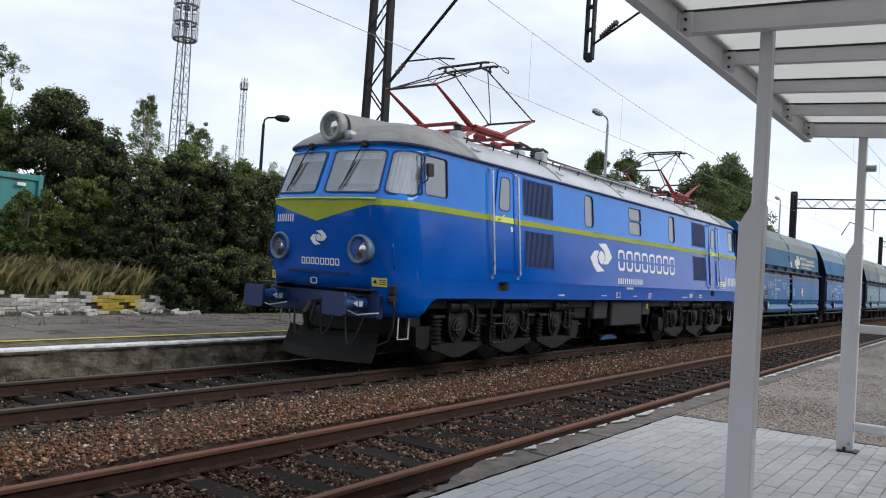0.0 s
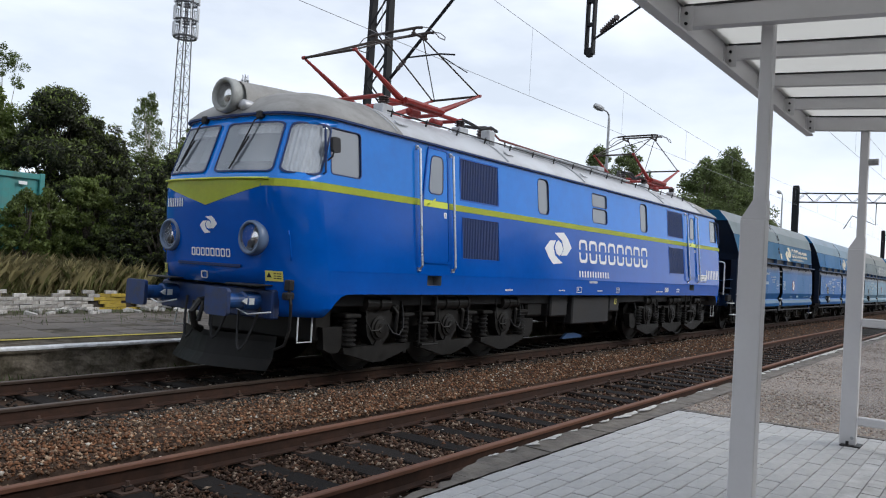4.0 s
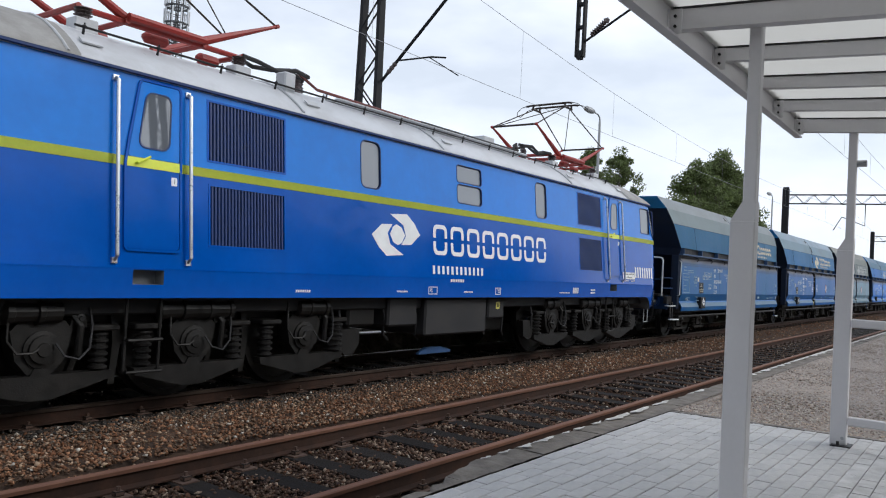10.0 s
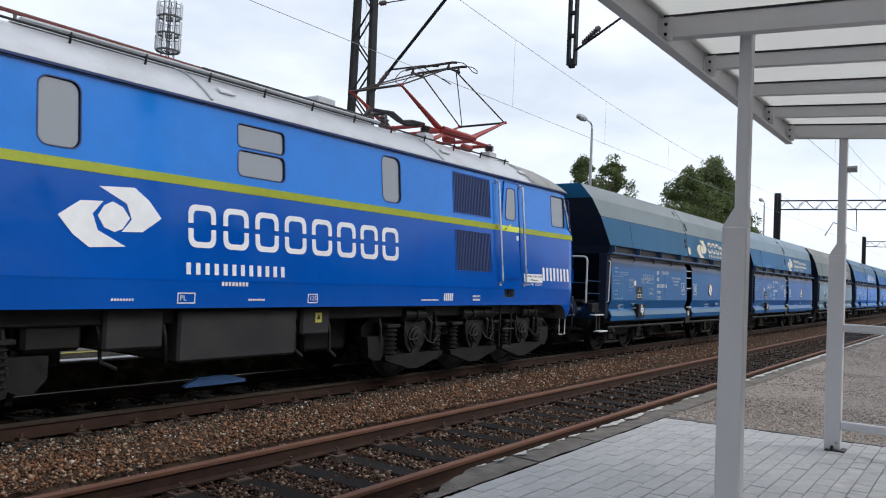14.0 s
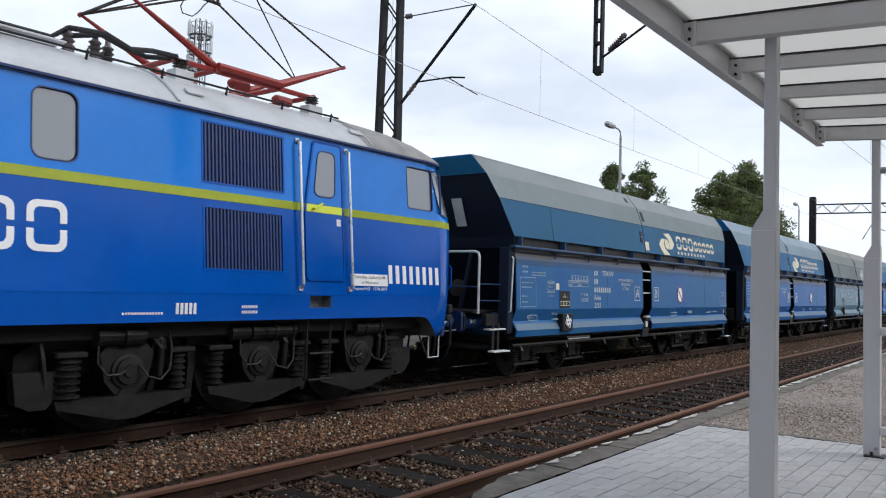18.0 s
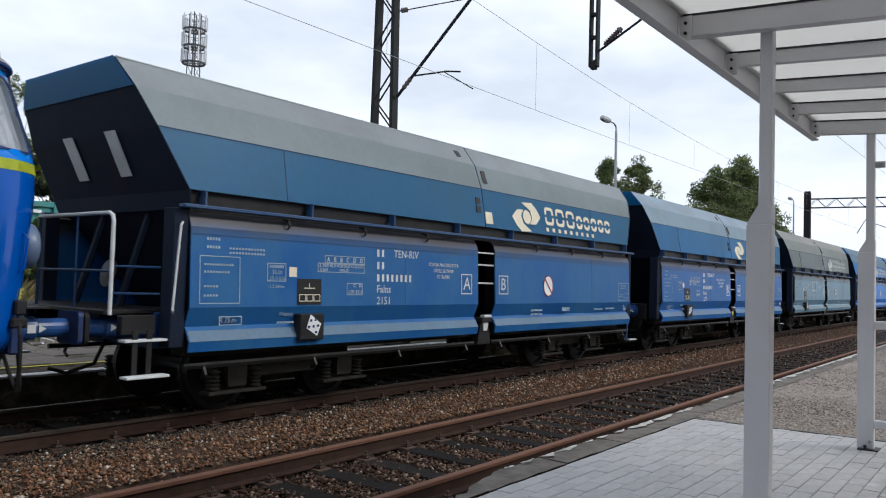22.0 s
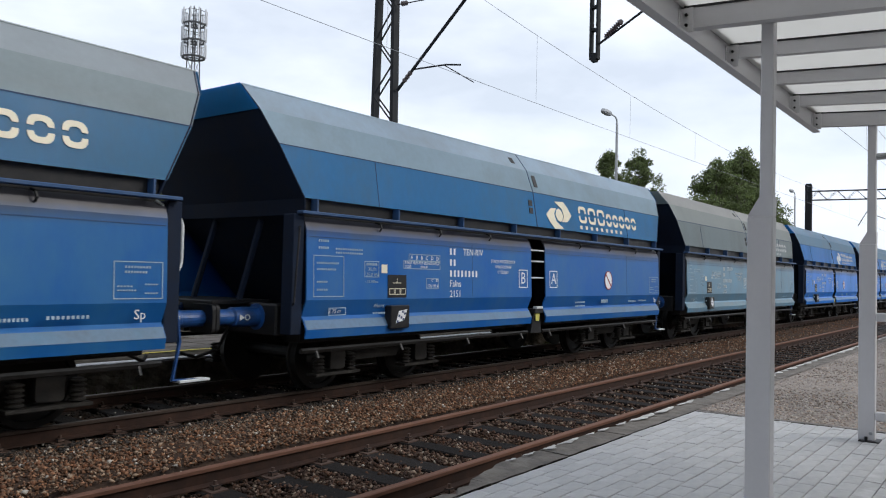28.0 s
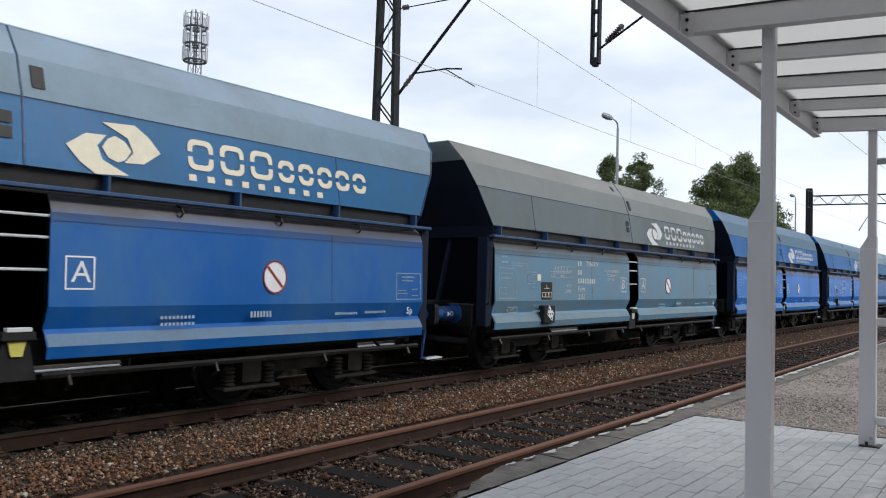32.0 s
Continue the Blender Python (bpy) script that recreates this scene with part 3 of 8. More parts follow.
def edge_slab(x0, x1, seed):
    """One concrete slab of the platform's edge, its front rim broken."""
    rng = random.Random(seed)
    bm = bmesh.new()
    n = max(3, int((x1 - x0) / 0.09))
    top, front, low, back = [], [], [], []
    for i in range(n + 1):
        x = x0 + (x1 - x0) * i / n
        c = -5.795 - rng.uniform(0, 0.03) - (0.05 if rng.random() < 0.12 else 0) - 0.17 * min(1, max(0, (4.5 - x) / 0.9))
        top.append(bm.verts.new((x, c - 0.015, NP + rng.uniform(-0.008, 0.008))))
        front.append(bm.verts.new((x, c, NP - 0.03)))
        low.append(bm.verts.new((x, c - rng.uniform(0.0, 0.02), -0.2)))
        back.append(bm.verts.new((x, -6.07, NP + rng.uniform(-0.004, 0.004))))
    for i in range(n):
        for a, b in ((back, top), (top, front), (front, low)):
            bm.faces.new((a[i], b[i], b[i + 1], a[i + 1]))
    bm.faces.new((back[0], top[0], front[0], low[0]))
    bm.faces.new((back[-1], low[-1], front[-1], top[-1]))
    return bm


kerb = thing("platform_edge", pose(0, 0, 0), "broken concrete platform edge with flaking white paint", "kerb", kind="structure")
x = -12.0
k = 0
while x < 60:
    ln = 1.0 if x < 30 else 3.0
    part("edge_slab", edge_slab(x, x + ln - 0.012, k), M["edge_concrete"], kerb)
    x += ln
    k += 1


def paint_patch(x0, x1, w, seed):
    """A patch of old white paint with an eaten outline."""
    rng = random.Random(seed)
    bm = bmesh.new()
    n = max(4, int((x1 - x0) / 0.07))
    a = [bm.verts.new((x0 + (x1 - x0) * i / n, -5.835 - rng.uniform(0, 0.015), NP + 0.013)) for i in range(n + 1)]
    b = [bm.verts.new((x0 + (x1 - x0) * i / n, -5.84 - w * rng.uniform(0.5, 1.0) * min(1, 0.3 + i * 0.4, 0.3 + (n - i) * 0.4), NP + 0.013)) for i in range(n + 1)]
    for i in range(n):
        bm.faces.new((a[i], a[i + 1], b[i + 1], b[i]))
    return bm


flake = random.Random(31)
x = 4.5
while x < 40:
    ln = flake.uniform(0.12, 0.55) if x < 14 else flake.uniform(0.5, 2.2)
    w = (flake.uniform(0.04, 0.1) if x < 9.5 else flake.uniform(0.07, 0.14))
    if not 7.9 < x < 8.5 and not 9.5 < x < 10.4:
        part("paint_patch", paint_patch(x, x + ln, w, flake.random()), M["edge_white"], kerb, "flaking white paint")
    x += ln + flake.uniform(0.005, 0.14 if x < 12 else 0.06)

# ---- shelter on the near platform ----
PY, EAVE = -7.665, -7.2
shelter = thing("platform_shelter", pose(0, 0, 0), "light grey steel shelter with a milky roof", "shelter")


def roof_z(y):
    return 3.035 + 0.065 * (y - EAVE)


for px, PY in ((7.23, -7.665), (4.14, -7.64), (-2.3, -7.65)):
    bm = bmesh.new()
    box(bm, px - 0.032, px + 0.032, PY - 0.032, PY + 0.032, 2.0, roof_z(PY) + 0.01, 0.006)
    box(bm, px - 0.04, px + 0.04, PY - 0.036, PY + 0.088, NP, 1.99, 0.006)
    prism(bm, [(-0.036, 1.99), (0.088, 1.99), (0.03, 2.09), (-0.036, 2.09)], lambda u, v, d, px=px: (px + d, PY + u, v), -0.036, 0.036)
    post = part("post", bm, M["shelter"], shelter)
    bm = bmesh.new()
    box(bm, px - 0.1, px + 0.075, PY - 0.075, PY + 0.075, NP, NP + 0.012, 0.003)
    rod(bm, (px - 0.085, PY + 0.02, NP), (px - 0.085, PY + 0.02, NP + 0.045), 0.012)
    part("base_plate", bm, M["black"], post, "dark bolted base plate")
    bm = bmesh.new()
    rod(bm, (px - 0.066, PY - 0.01, NP + 0.07), (px - 0.06, PY - 0.01, NP + 0.07), 0.014, 8)
    part("bolt", bm, M["galv"], post)
for px in (7.2, 6.41, 5.62, 4.84, 4.05, 3.2, 2.3, 1.4, 0.5, -0.4, -1.3, -2.3):
    bm = bmesh.new()
    main = px in (7.2, 4.05, -2.3)
    h, w = (0.11, 0.035) if main else (0.08, 0.025)
    y1, y0 = EAVE - 0.035, -10.6
    v = [bm.verts.new((px + sx * w, y, roof_z(y) + dz)) for y in (y0, y1) for sx, dz in ((-1, 0.084 - h), (1, 0.084 - h), (1, 0.084), (-1, 0.084))]
    for a, b, c, d in ((0, 1, 2, 3), (7, 6, 5, 4), (0, 4, 5, 1), (1, 5, 6, 2), (2, 6, 7, 3), (3, 7, 4, 0)):
        bm.faces.new((v[a], v[b], v[c], v[d]))
    part("rafter", bm, M["shelter"], shelter)
    bm = bmesh.new()
    box(bm, px - w - 0.008, px - w, EAVE - 0.085, EAVE - 0.013, 2.98, 3.115, 0.002)
    box(bm, px - w - 0.03, px - w - 0.008, EAVE - 0.018, EAVE - 0.012, 2.98, 3.115)
    bracket = part("bracket", bm, M["shelter"], shelter)
    for zb in (3.02, 3.075):
        bm = bmesh.new()
        rod(bm, (px - w - 0.018, EAVE - 0.05, zb), (px - w - 0.008, EAVE - 0.05, zb), 0.009, 6)
        part("bolt", bm, M["black"], bracket)
    # thin black strip between rafter and sheet
    bm = bmesh.new()
    v = [bm.verts.new((px + sx * (w + 0.007), y, roof_z(y) + dz)) for y in (y0, y1) for sx, dz in ((-1, 0.083), (1, 0.083), (1, 0.094), (-1, 0.094))]
    for a, b, c, d in ((0, 1, 2, 3), (7, 6, 5, 4), (0, 4, 5, 1), (1, 5, 6, 2), (2, 6, 7, 3), (3, 7, 4, 0)):
        bm.faces.new((v[a], v[b], v[c], v[d]))
    part("black_strip", bm, M["rubber"], shelter)
bm = bmesh.new()
box(bm, -2.4, 7.24, EAVE - 0.012, EAVE, 2.965, 3.15, 0.003)
box(bm, -2.4, 7.24, EAVE - 0.06, EAVE - 0.012, 2.965, 2.978)
box(bm, -2.4, 7.24, EAVE - 0.06, EAVE - 0.012, 3.136, 3.149)
part("eave_channel", bm, M["shelter"], shelter)
for i in range(11):
    xs = [7.235, 6.41, 5.62, 4.84, 4.05, 3.2, 2.3, 1.4, 0.5, -0.4, -1.3, -2.38]
    bm = bmesh.new()
    v = [bm.verts.new((xx, y, roof_z(y) + 0.095 + d)) for d in (0, 0.01) for y in (-10.6, EAVE - 0.02) for xx in (xs[i + 1] + 0.004, xs[i] - 0.004)]
    for a, b, c, d in ((0, 1, 3, 2), (4, 6, 7, 5), (0, 4, 5, 1), (2, 3, 7, 6), (0, 2, 6, 4), (1, 5, 7, 3)):
        bm.faces.new((v[a], v[b], v[c], v[d]))
    part("roof_panel", bm, M["poly"], shelter, "milky translucent roof panel")
# end wall: two rails and a clear sheet
PY = -7.665
for z in (1.385, 0.575):
    bm = bmesh.new()
    box(bm, 7.175, 7.225, -10.6, PY - 0.041, z - 0.035, z + 0.035, 0.008)
    part("side_rail", bm, M["shelter"], shelter)
for z0, z1 in ((0.62, 1.34),):
    bm = bmesh.new()
    box(bm, 7.196, 7.202, -10.55, PY - 0.045, z0, z1)
    pane = part("side_pane", bm, glass_pane("clear_sheet", 0.12, 0.05, (0.3, 0.3, 0.32)), shelter, "scratched clear side pane")
bm = bmesh.new()
rod(bm, (7.23, -7.69, 2.72), (7.23, -7.77, 2.72), 0.028, 12)
part("lamp_stub", bm, M["galv"], shelter)
bm = bmesh.new()
box(bm, -2.4, 7.2, -10.7, -10.68, NP + 0.3, 2.75)
part("back_pane", bm, glass_pane("back_sheet", 0.15, 0.05, (0.2, 0.2, 0.22)), shelter, "clear back pane of the shelter")


# ---- overhead line ----
def lattice(bm, p0, p1, across, width, depth_dir, depth, bars, t=0.025):
    """Four corner angles from p0 to p1 with diagonal lacing."""
    p0, p1, a, d = Vector(p0), Vector(p1), Vector(across).normalized(), Vector(depth_dir).normalized()
    cs = [(sa, sd) for sa in (-0.5, 0.5) for sd in (-0.5, 0.5)]
    for sa, sd in cs:
        o = a * sa * width + d * sd * depth
        rod(bm, p0 + o, p1 + o, t * 1.5, 4)
    for i in range(bars):
        f0, f1 = i / bars, (i + 1) / bars
        s = 1 if i % 2 else -1
        for sd in (-0.5, 0.5):
            o = d * sd * depth
            rod(bm, p0.lerp(p1, f0) + a * (0.5 * s * width) + o, p0.lerp(p1, f1) - a * (0.5 * s * width) + o, t * 0.8, 4)
        for sa in (-0.5, 0.5):
            o = a * sa * width
            rod(bm, p0.lerp(p1, f0) + d * (0.5 * s * depth) + o, p0.lerp(p1, f1) - d * (0.5 * s * depth) + o, t * 0.8, 4)


def channel_mast(name, x, y, h, label):
    """Two channel sections joined by lacing, as on the old line."""
    ob = thing(name, pose(x, y, 0), label, "catenary mast")
    for s in (-1, 1):
        bm = bmesh.new()
        w0, w1 = 0.36, 0.22
        prism(bm, [(-0.09, -0.3), (0.09, -0.3), (0.09, h), (-0.09, h)], lambda u, v, d, s=s: (u, s * (w0 + (w1 - w0) * max(v, 0) / h) + d, v), -0.045, 0.045)
        part("channel", bm, M["mast"], ob)
    z, i = 0.6, 0
    while z < h - 0.7:
        bm = bmesh.new()
        s = 1 if i % 2 else -1
        wa, wb = 0.36 - 0.14 * z / h, 0.36 - 0.14 * (z + 0.62) / h
        for dx in (-0.085, 0.085):
            rod(bm, (dx, -s * wa, z), (dx, s * wb, z + 0.62), 0.02, 4)
        part("lacing_bar", bm, M["mast"], ob)
        z += 0.62
        i += 1
    bm = bmesh.new()
    box(bm, -0.45, 0.45, -0.6, 0.6, -0.35, 0.32, 0.03)
    part("footing", bm, M["concrete"], ob, "concrete footing")
    return ob


MX, MY = 12.5, 2.62
mast = channel_mast("catenary_mast", MX, MY, 9.1, "black laced steel mast of the overhead line")
channel_mast("catenary_mast", MX, -12.6, 9.1, "black laced steel mast at the near platform's back")
bm = bmesh.new()
lattice(bm, (MX, MY + 0.3, 8.55), (MX, -12.9, 8.55), (0, 0, 1), 0.7, (1, 0, 0), 0.5, 20)
beam = tagged(link_mesh("gantry_beam", bm, M["mast"]), "black lattice beam across both tracks", "gantry beam")
cant = thing("catenary_bracket", pose(MX, MY - 0.08, 0), "black steel bracket holding the overhead wires", "catenary bracket")
bm = bmesh.new()
rod(bm, (0, -0.28, 5.62), (0, -2.22, 7.42), 0.035, 8)
part("strut", bm, M["mast"], cant)
bm = bmesh.new()
rod(bm, (0, -0.25, 7.52), (0, -2.22, 7.42), 0.012, 6)
part("tie_rod", bm, M["mast"], cant)
bm = bmesh.new()
lathe(bm, (0, -0.33, 7.52), (0, -1, -0.05), [(0, 0.03), (0.03, 0.06), (0.06, 0.035), (0.09, 0.06), (0.12, 0.035), (0.15, 0.06), (0.18, 0.03)], 10)
part("insulator", bm, M["porcelain"], cant)
bm = bmesh.new()
lathe(bm, (0, -0.45, 5.78), (0, -0.733, 0.68), [(0, 0.035), (0.05, 0.055), (0.1, 0.038), (0.15, 0.055), (0.2, 0.038), (0.25, 0.055), (0.3, 0.035)], 10)
part("insulator", bm, M["porcelain"], cant)
bm = bmesh.new()
tube(bm, [(0, -0.72, 6.02), (0.02, -1.6, 6.0), (0.05, -1.95, 5.95)], 0.018)
tube(bm, [(0.05, -1.5, 6.02), (0.1, -2.25, 5.56)], 0.012)
part("steady_arm", bm, M["mast"], cant)
# hanging post for the second track's wires
drop = thing("drop_post", pose(MX, -2.45, 0), "black hanging post with an insulated arm", "drop post")
bm = bmesh.new()
box(bm, -0.06, 0.06, -0.085, -0.045, 5.58, 8.4, 0.008)
box(bm, -0.06, 0.06, 0.045, 0.085, 5.58, 8.4, 0.008)
box(bm, -0.05, 0.05, -0.05, 0.05, 5.54, 5.7, 0.008)
for i in range(6):
    box(bm, -0.05, 0.05, -0.046, 0.046, 6.1 + i * 0.42, 6.15 + i * 0.42)
part("hanger", bm, M["mast"], drop)
bm = bmesh.new()
rod(bm, (0, -0.09, 5.86), (0, -2.75, 7.3), 0.022, 8)
part("strut", bm, M["mast"], drop)
bm = bmesh.new()
lathe(bm, (0, -0.2, 5.95), (0, -0.78, 0.62), [(0, 0.03)] + [(0.02 + 0.045 * i + (0.02 if j else 0), 0.065 if j else 0.032) for i in range(8) for j in (0, 1)] + [(0.42, 0.03)], 10)
part("insulator", bm, M["porcelain"], drop)
bm = bmesh.new()
tube(bm, [(0, -0.86, 6.5), (0, -1.3, 6.55), (0.03, -1.75, 6.4)], 0.012)
part("steady_arm", bm, M["mast"], drop)


def wire(name, pts, r, label, mat):
    bm = bmesh.new()
    for p, q in zip(pts, pts[1:]):
        rod(bm, p, q, r, 5, caps=False)
    return tagged(link_mesh(name, bm, mat), label, "overhead wire")


SPAN = 46.0


def sag(x, z_hi, z_lo):
    u = ((x - MX) % SPAN) / SPAN
    return z_lo + (z_hi - z_lo) * (2 * u - 1) ** 2


for yc in (0.05, -5.0):
    xs = [MX - SPAN + i * 2.3 for i in range(101)]
    zig = lambda x: 0.2 * math.cos(math.pi * (x - MX) / SPAN)
    wire("contact_wire", [(x, yc + zig(x), 5.59) for x in xs], 0.0055, "thin dark contact wire over the track", M["wire_grey"])
    wire("carrier_wire", [(x, yc + zig(x), sag(x, 7.35, 6.35)) for x in xs], 0.0055, "thin sagging carrier wire over the track", M["wire_grey"])
    for i in range(40):
        x = MX - SPAN + 2.6 + i * 5.1
        wire("dropper_wire", [(x, yc + zig(x), 5.59), (x, yc + zig(x), sag(x, 7.35, 6.35))], 0.003, "thin dropper between the overhead wires", M["wire_grey"])

# distant gantry and more masts
GX = 58.0
for gx in (GX, GX + 46, GX + 92, GX + 138):
    far = thing("signal_gantry", pose(gx, 0, 0), "dark steel portal over the tracks", "gantry", group="portals along the line")
    bm = bmesh.new()
    lattice(bm, (0, 3.7, 0), (0, 3.7, 8.5), (0, 1, 0), 0.35, (1, 0, 0), 0.25, 16, 0.03)
    box(bm, -0.12, 0.12, 3.52, 3.88, 0, 8.6)
    part("mast", bm, M["mast"], far)
    bm = bmesh.new()
    lattice(bm, (0, 3.7, 7.75), (0, -9.5, 7.55), (0, 0, 1), 0.62, (1, 0, 0), 0.4, 22, 0.025)
    part("beam", bm, M["mast"], far)
    bm = bmesh.new()
    box(bm, -0.15, 0.15, -9.8, -9.4, 0, 8.2)
    part("mast", bm, M["mast"], far)
    for yy in (0.0, -4.0):
        bm = bmesh.new()
        tube(bm, [(0, yy - 1.3, 7.4), (0, yy - 1.3, 5.9), (0, yy + 0.1, 6.5), (0, yy + 0.6, 5.6)], 0.035)
        part("hanger", bm, M["mast"], far)


def street_lamp(x, y, h, arm, label, mat):
    ob = thing("street_lamp", pose(x, y, 0), label, "lamp post")
    bm = bmesh.new()
    rod(bm, (0, 0, 0), (0, 0, h - 0.25), 0.075, 10, 0.045)
    part("pole", bm, mat, ob)
    bm = bmesh.new()
    dx, dy = arm
    tube(bm, [(0, 0, h - 0.25), (dx * 0.03, dy * 0.03, h - 0.1), (dx * 0.15, dy * 0.15, h - 0.02), (dx * 0.5, dy * 0.5, h + 0.02)], 0.03)
    part("arm", bm, mat, ob)
    bm = bmesh.new()
    d = Vector((dx, dy, 0))
    lathe(bm, d * 0.45 + Vector((0, 0, h + 0.01)), d, [(0, 0.04), (0.08, 0.09), (0.3 * d.length, 0.12), (0.55 * d.length, 0.1), (0.62 * d.length, 0.03)], 10)
    part("lamp_head", bm, M["galv"] if mat is M["galv"] else M["black"], ob)
    return ob


street_lamp(26.6, 3.64, 7.7, (-1.2, 0.0), "grey lamp post with a flat curved head", M["galv"])
street_lamp(54.1, 3.7, 7.6, (-1.2, 0.0), "grey lamp post with a flat curved head", M["galv"])
street_lamp(16.0, 10.5, 6.1, (0.6, -0.45), "dark lamp post with a drooping head", M["mast"])


def radio_tower(x, y, h, w0, w1, label, decks):
    ob = thing("radio_tower", pose(x, y, 0), label, "radio tower")
    n = int(h / 1.6)
    for a, b in ((0, 1), (1, 2), (2, 3), (3, 0)):
        bm = bmesh.new()
        cs = [(-1, -1), (1, -1), (1, 1), (-1, 1)]
        pt = lambda k, f: Vector((cs[k][0] * (w0 + (w1 - w0) * f) / 2, cs[k][1] * (w0 + (w1 - w0) * f) / 2, h * f))
        rod(bm, pt(a, 0), pt(a, 1), 0.07, 4)
        for i in range(n):
            s, e = (a, b) if i % 2 else (b, a)
            rod(bm, pt(s, i / n), pt(e, (i + 1) / n), 0.028, 4)
            rod(bm, pt(a, i / n), pt(b, i / n), 0.03, 4)
        part("tower_side", bm, M["tower"], ob)
    for z, r in decks:
        bm = bmesh.new()
        for i in range(12):
            a0, a1 = 2 * math.pi * i / 12, 2 * math.pi * (i + 1) / 12
            for dz, rr in ((0, 0.14), (1.6, 0.035)):
                rod(bm, (r * math.cos(a0), r * math.sin(a0), z + dz), (r * math.cos(a1), r * math.sin(a1), z + dz), rr, 4)
            rod(bm, (r * math.cos(a0), r * math.sin(a0), z), (r * math.cos(a0), r * math.sin(a0), z + 1.6), 0.025, 4)
            rod(bm, (0, 0, z), (r * math.cos(a0), r * math.sin(a0), z), 0.03, 4)
        part("platform", bm, M["tower"], ob)
        for i in range(9):
            a0 = 2 * math.pi * (i + 0.4) / 9
            bm = bmesh.new()
            c, s = (r + 0.15) * math.cos(a0), (r + 0.15) * math.sin(a0)
            box(bm, c - 0.09, c + 0.09, s - 0.09, s + 0.09, z + 0.1, z + 1.9, 0.04)
            part("antenna", bm, M["antenna"], ob, "pale panel antenna")
    return ob


radio_tower(56.4, 75, 34.4, 1.75, 0.95, "grey lattice radio tower with antenna decks", [(28.0, 1.35), (30.05, 1.35), (32.2, 1.35)])
radio_tower(133, 160, 49.8, 1.9, 1.0, "distant grey lattice radio tower", [(46.6, 0.9)])


# ---- the electric locomotive ----
LC = 9.545
NOSE = [(0.0, 0.0), (0.012, 0.3), (0.04, 0.52), (0.09, 0.68), (0.17, 0.79), (0.27, 0.87), (0.4, 0.94), (0.55, 0.98), (0.75, 1.0)]
PROFILE = [(0.88, 0.62, 1.5), (1.0, 0.58, 1.53), (1.19, 0.54, 1.543), (1.5, 0.5, 1.543), (1.95, 0.45, 1.5), (2.3, 0.41, 1.467), (2.54, 0.402, 1.4443), (2.64, 0.41, 1.435), (2.75, 0.44, 1.424), (3.1, 0.56, 1.391), (3.4, 0.66, 1.362), (3.5, 0.69, 1.353)]
ROOF = [(3.5, 0.69, 1.353), (3.535, 0.66, 1.39), (3.56, 0.67, 1.38), (3.66, 0.76, 1.27), (3.8, 0.95, 1.08), (3.93, 1.25, 0.86), (4.02, 1.6, 0.62), (4.08, 2.0, 0.34), (4.1, 2.3, 0.02)]


def level(z, table=PROFILE):
    """The nose's place and the half width at height z."""
    for (z0, x0, w0), (z1, x1, w1) in zip(table, table[1:]):
        if z <= z1:
            f = max(0.0, (z - z0) / (z1 - z0))
            return x0 + (x1 - x0) * f, w0 + (w1 - w0) * f
    return table[-1][1], table[-1][2]


ARC = [0.0]
for (a0, b0), (a1, b1) in zip(NOSE, NOSE[1:]):
    ARC.append(ARC[-1] + math.hypot(a1 - a0, (b1 - b0) * 1.45))


def nose_point(s, z, d=0.0, table=PROFILE):
    """A place on the front: s runs from the middle (0) to the near side (1), negative to the far side; d metres proud."""
    a = abs(s) * ARC[-1]
    k = max(i for i in range(len(ARC)) if ARC[i] <= a + 1e-9)
    k = min(k, len(NOSE) - 2)
    f = (a - ARC[k]) / (ARC[k + 1] - ARC[k])
    (dx0, y0), (dx1, y1) = NOSE[k], NOSE[k + 1]
    xf, w = level(z, table)
    nx, ny = -(y1 - y0) * w, (dx1 - dx0)
    ln = math.hypot(nx, ny)
    x, y = xf + dx0 + (dx1 - dx0) * f, (y0 + (y1 - y0) * f) * w
    return Vector((x + nx / ln * d, -math.copysign(1, s) * (y + ny / ln * d), z))


def rear(p):
    return Vector((2 * LC - p.x, p.y, p.z))


def side_point(x, z, d=0.0, s=-1):
    """A place on the long side; s -1 is the near side."""
    return Vector((x, s * (level(z)[1] + d), z))


def ring(xf, w, z):
    pts = [(xf + dx, -y * w, z) for dx, y in NOSE]
    pts += [(2 * LC - xf - dx, -y * w, z) for dx, y in reversed(NOSE)]
    pts += [(2 * LC - xf - dx, y * w, z) for dx, y in NOSE[1:]]
    pts += [(xf + dx, y * w, z) for dx, y in reversed(NOSE[1:])]
    return pts


loco = thing("electric_locomotive", pose(train_x(0), 0, 0), "blue electric locomotive with a yellow-green stripe", "locomotive")
moving.append((loco, 0.0))


def loft(levels, mats, pick, flip=False):
    bm = bmesh.new()
    rows = [[bm.verts.new(p) for p in ring(x, w, z)] for z, x, w in levels]
    n = len(rows[0])
    for i in range(len(rows) - 1):
        for j in range(n):
            f = bm.faces.new((rows[i][j], rows[i + 1][j], rows[i + 1][(j + 1) % n], rows[i][(j + 1) % n]))
            f.material_index = pick((levels[i][0] + levels[i + 1][0]) / 2)
            f.smooth = j not in (len(NOSE) - 1, 3 * len(NOSE) - 2)
    bm.faces.new(rows[0])
    bm.faces.new(rows[-1][::-1]).material_index = pick(9)
    bmesh.ops.recalc_face_normals(bm, faces=bm.faces)
    return bm


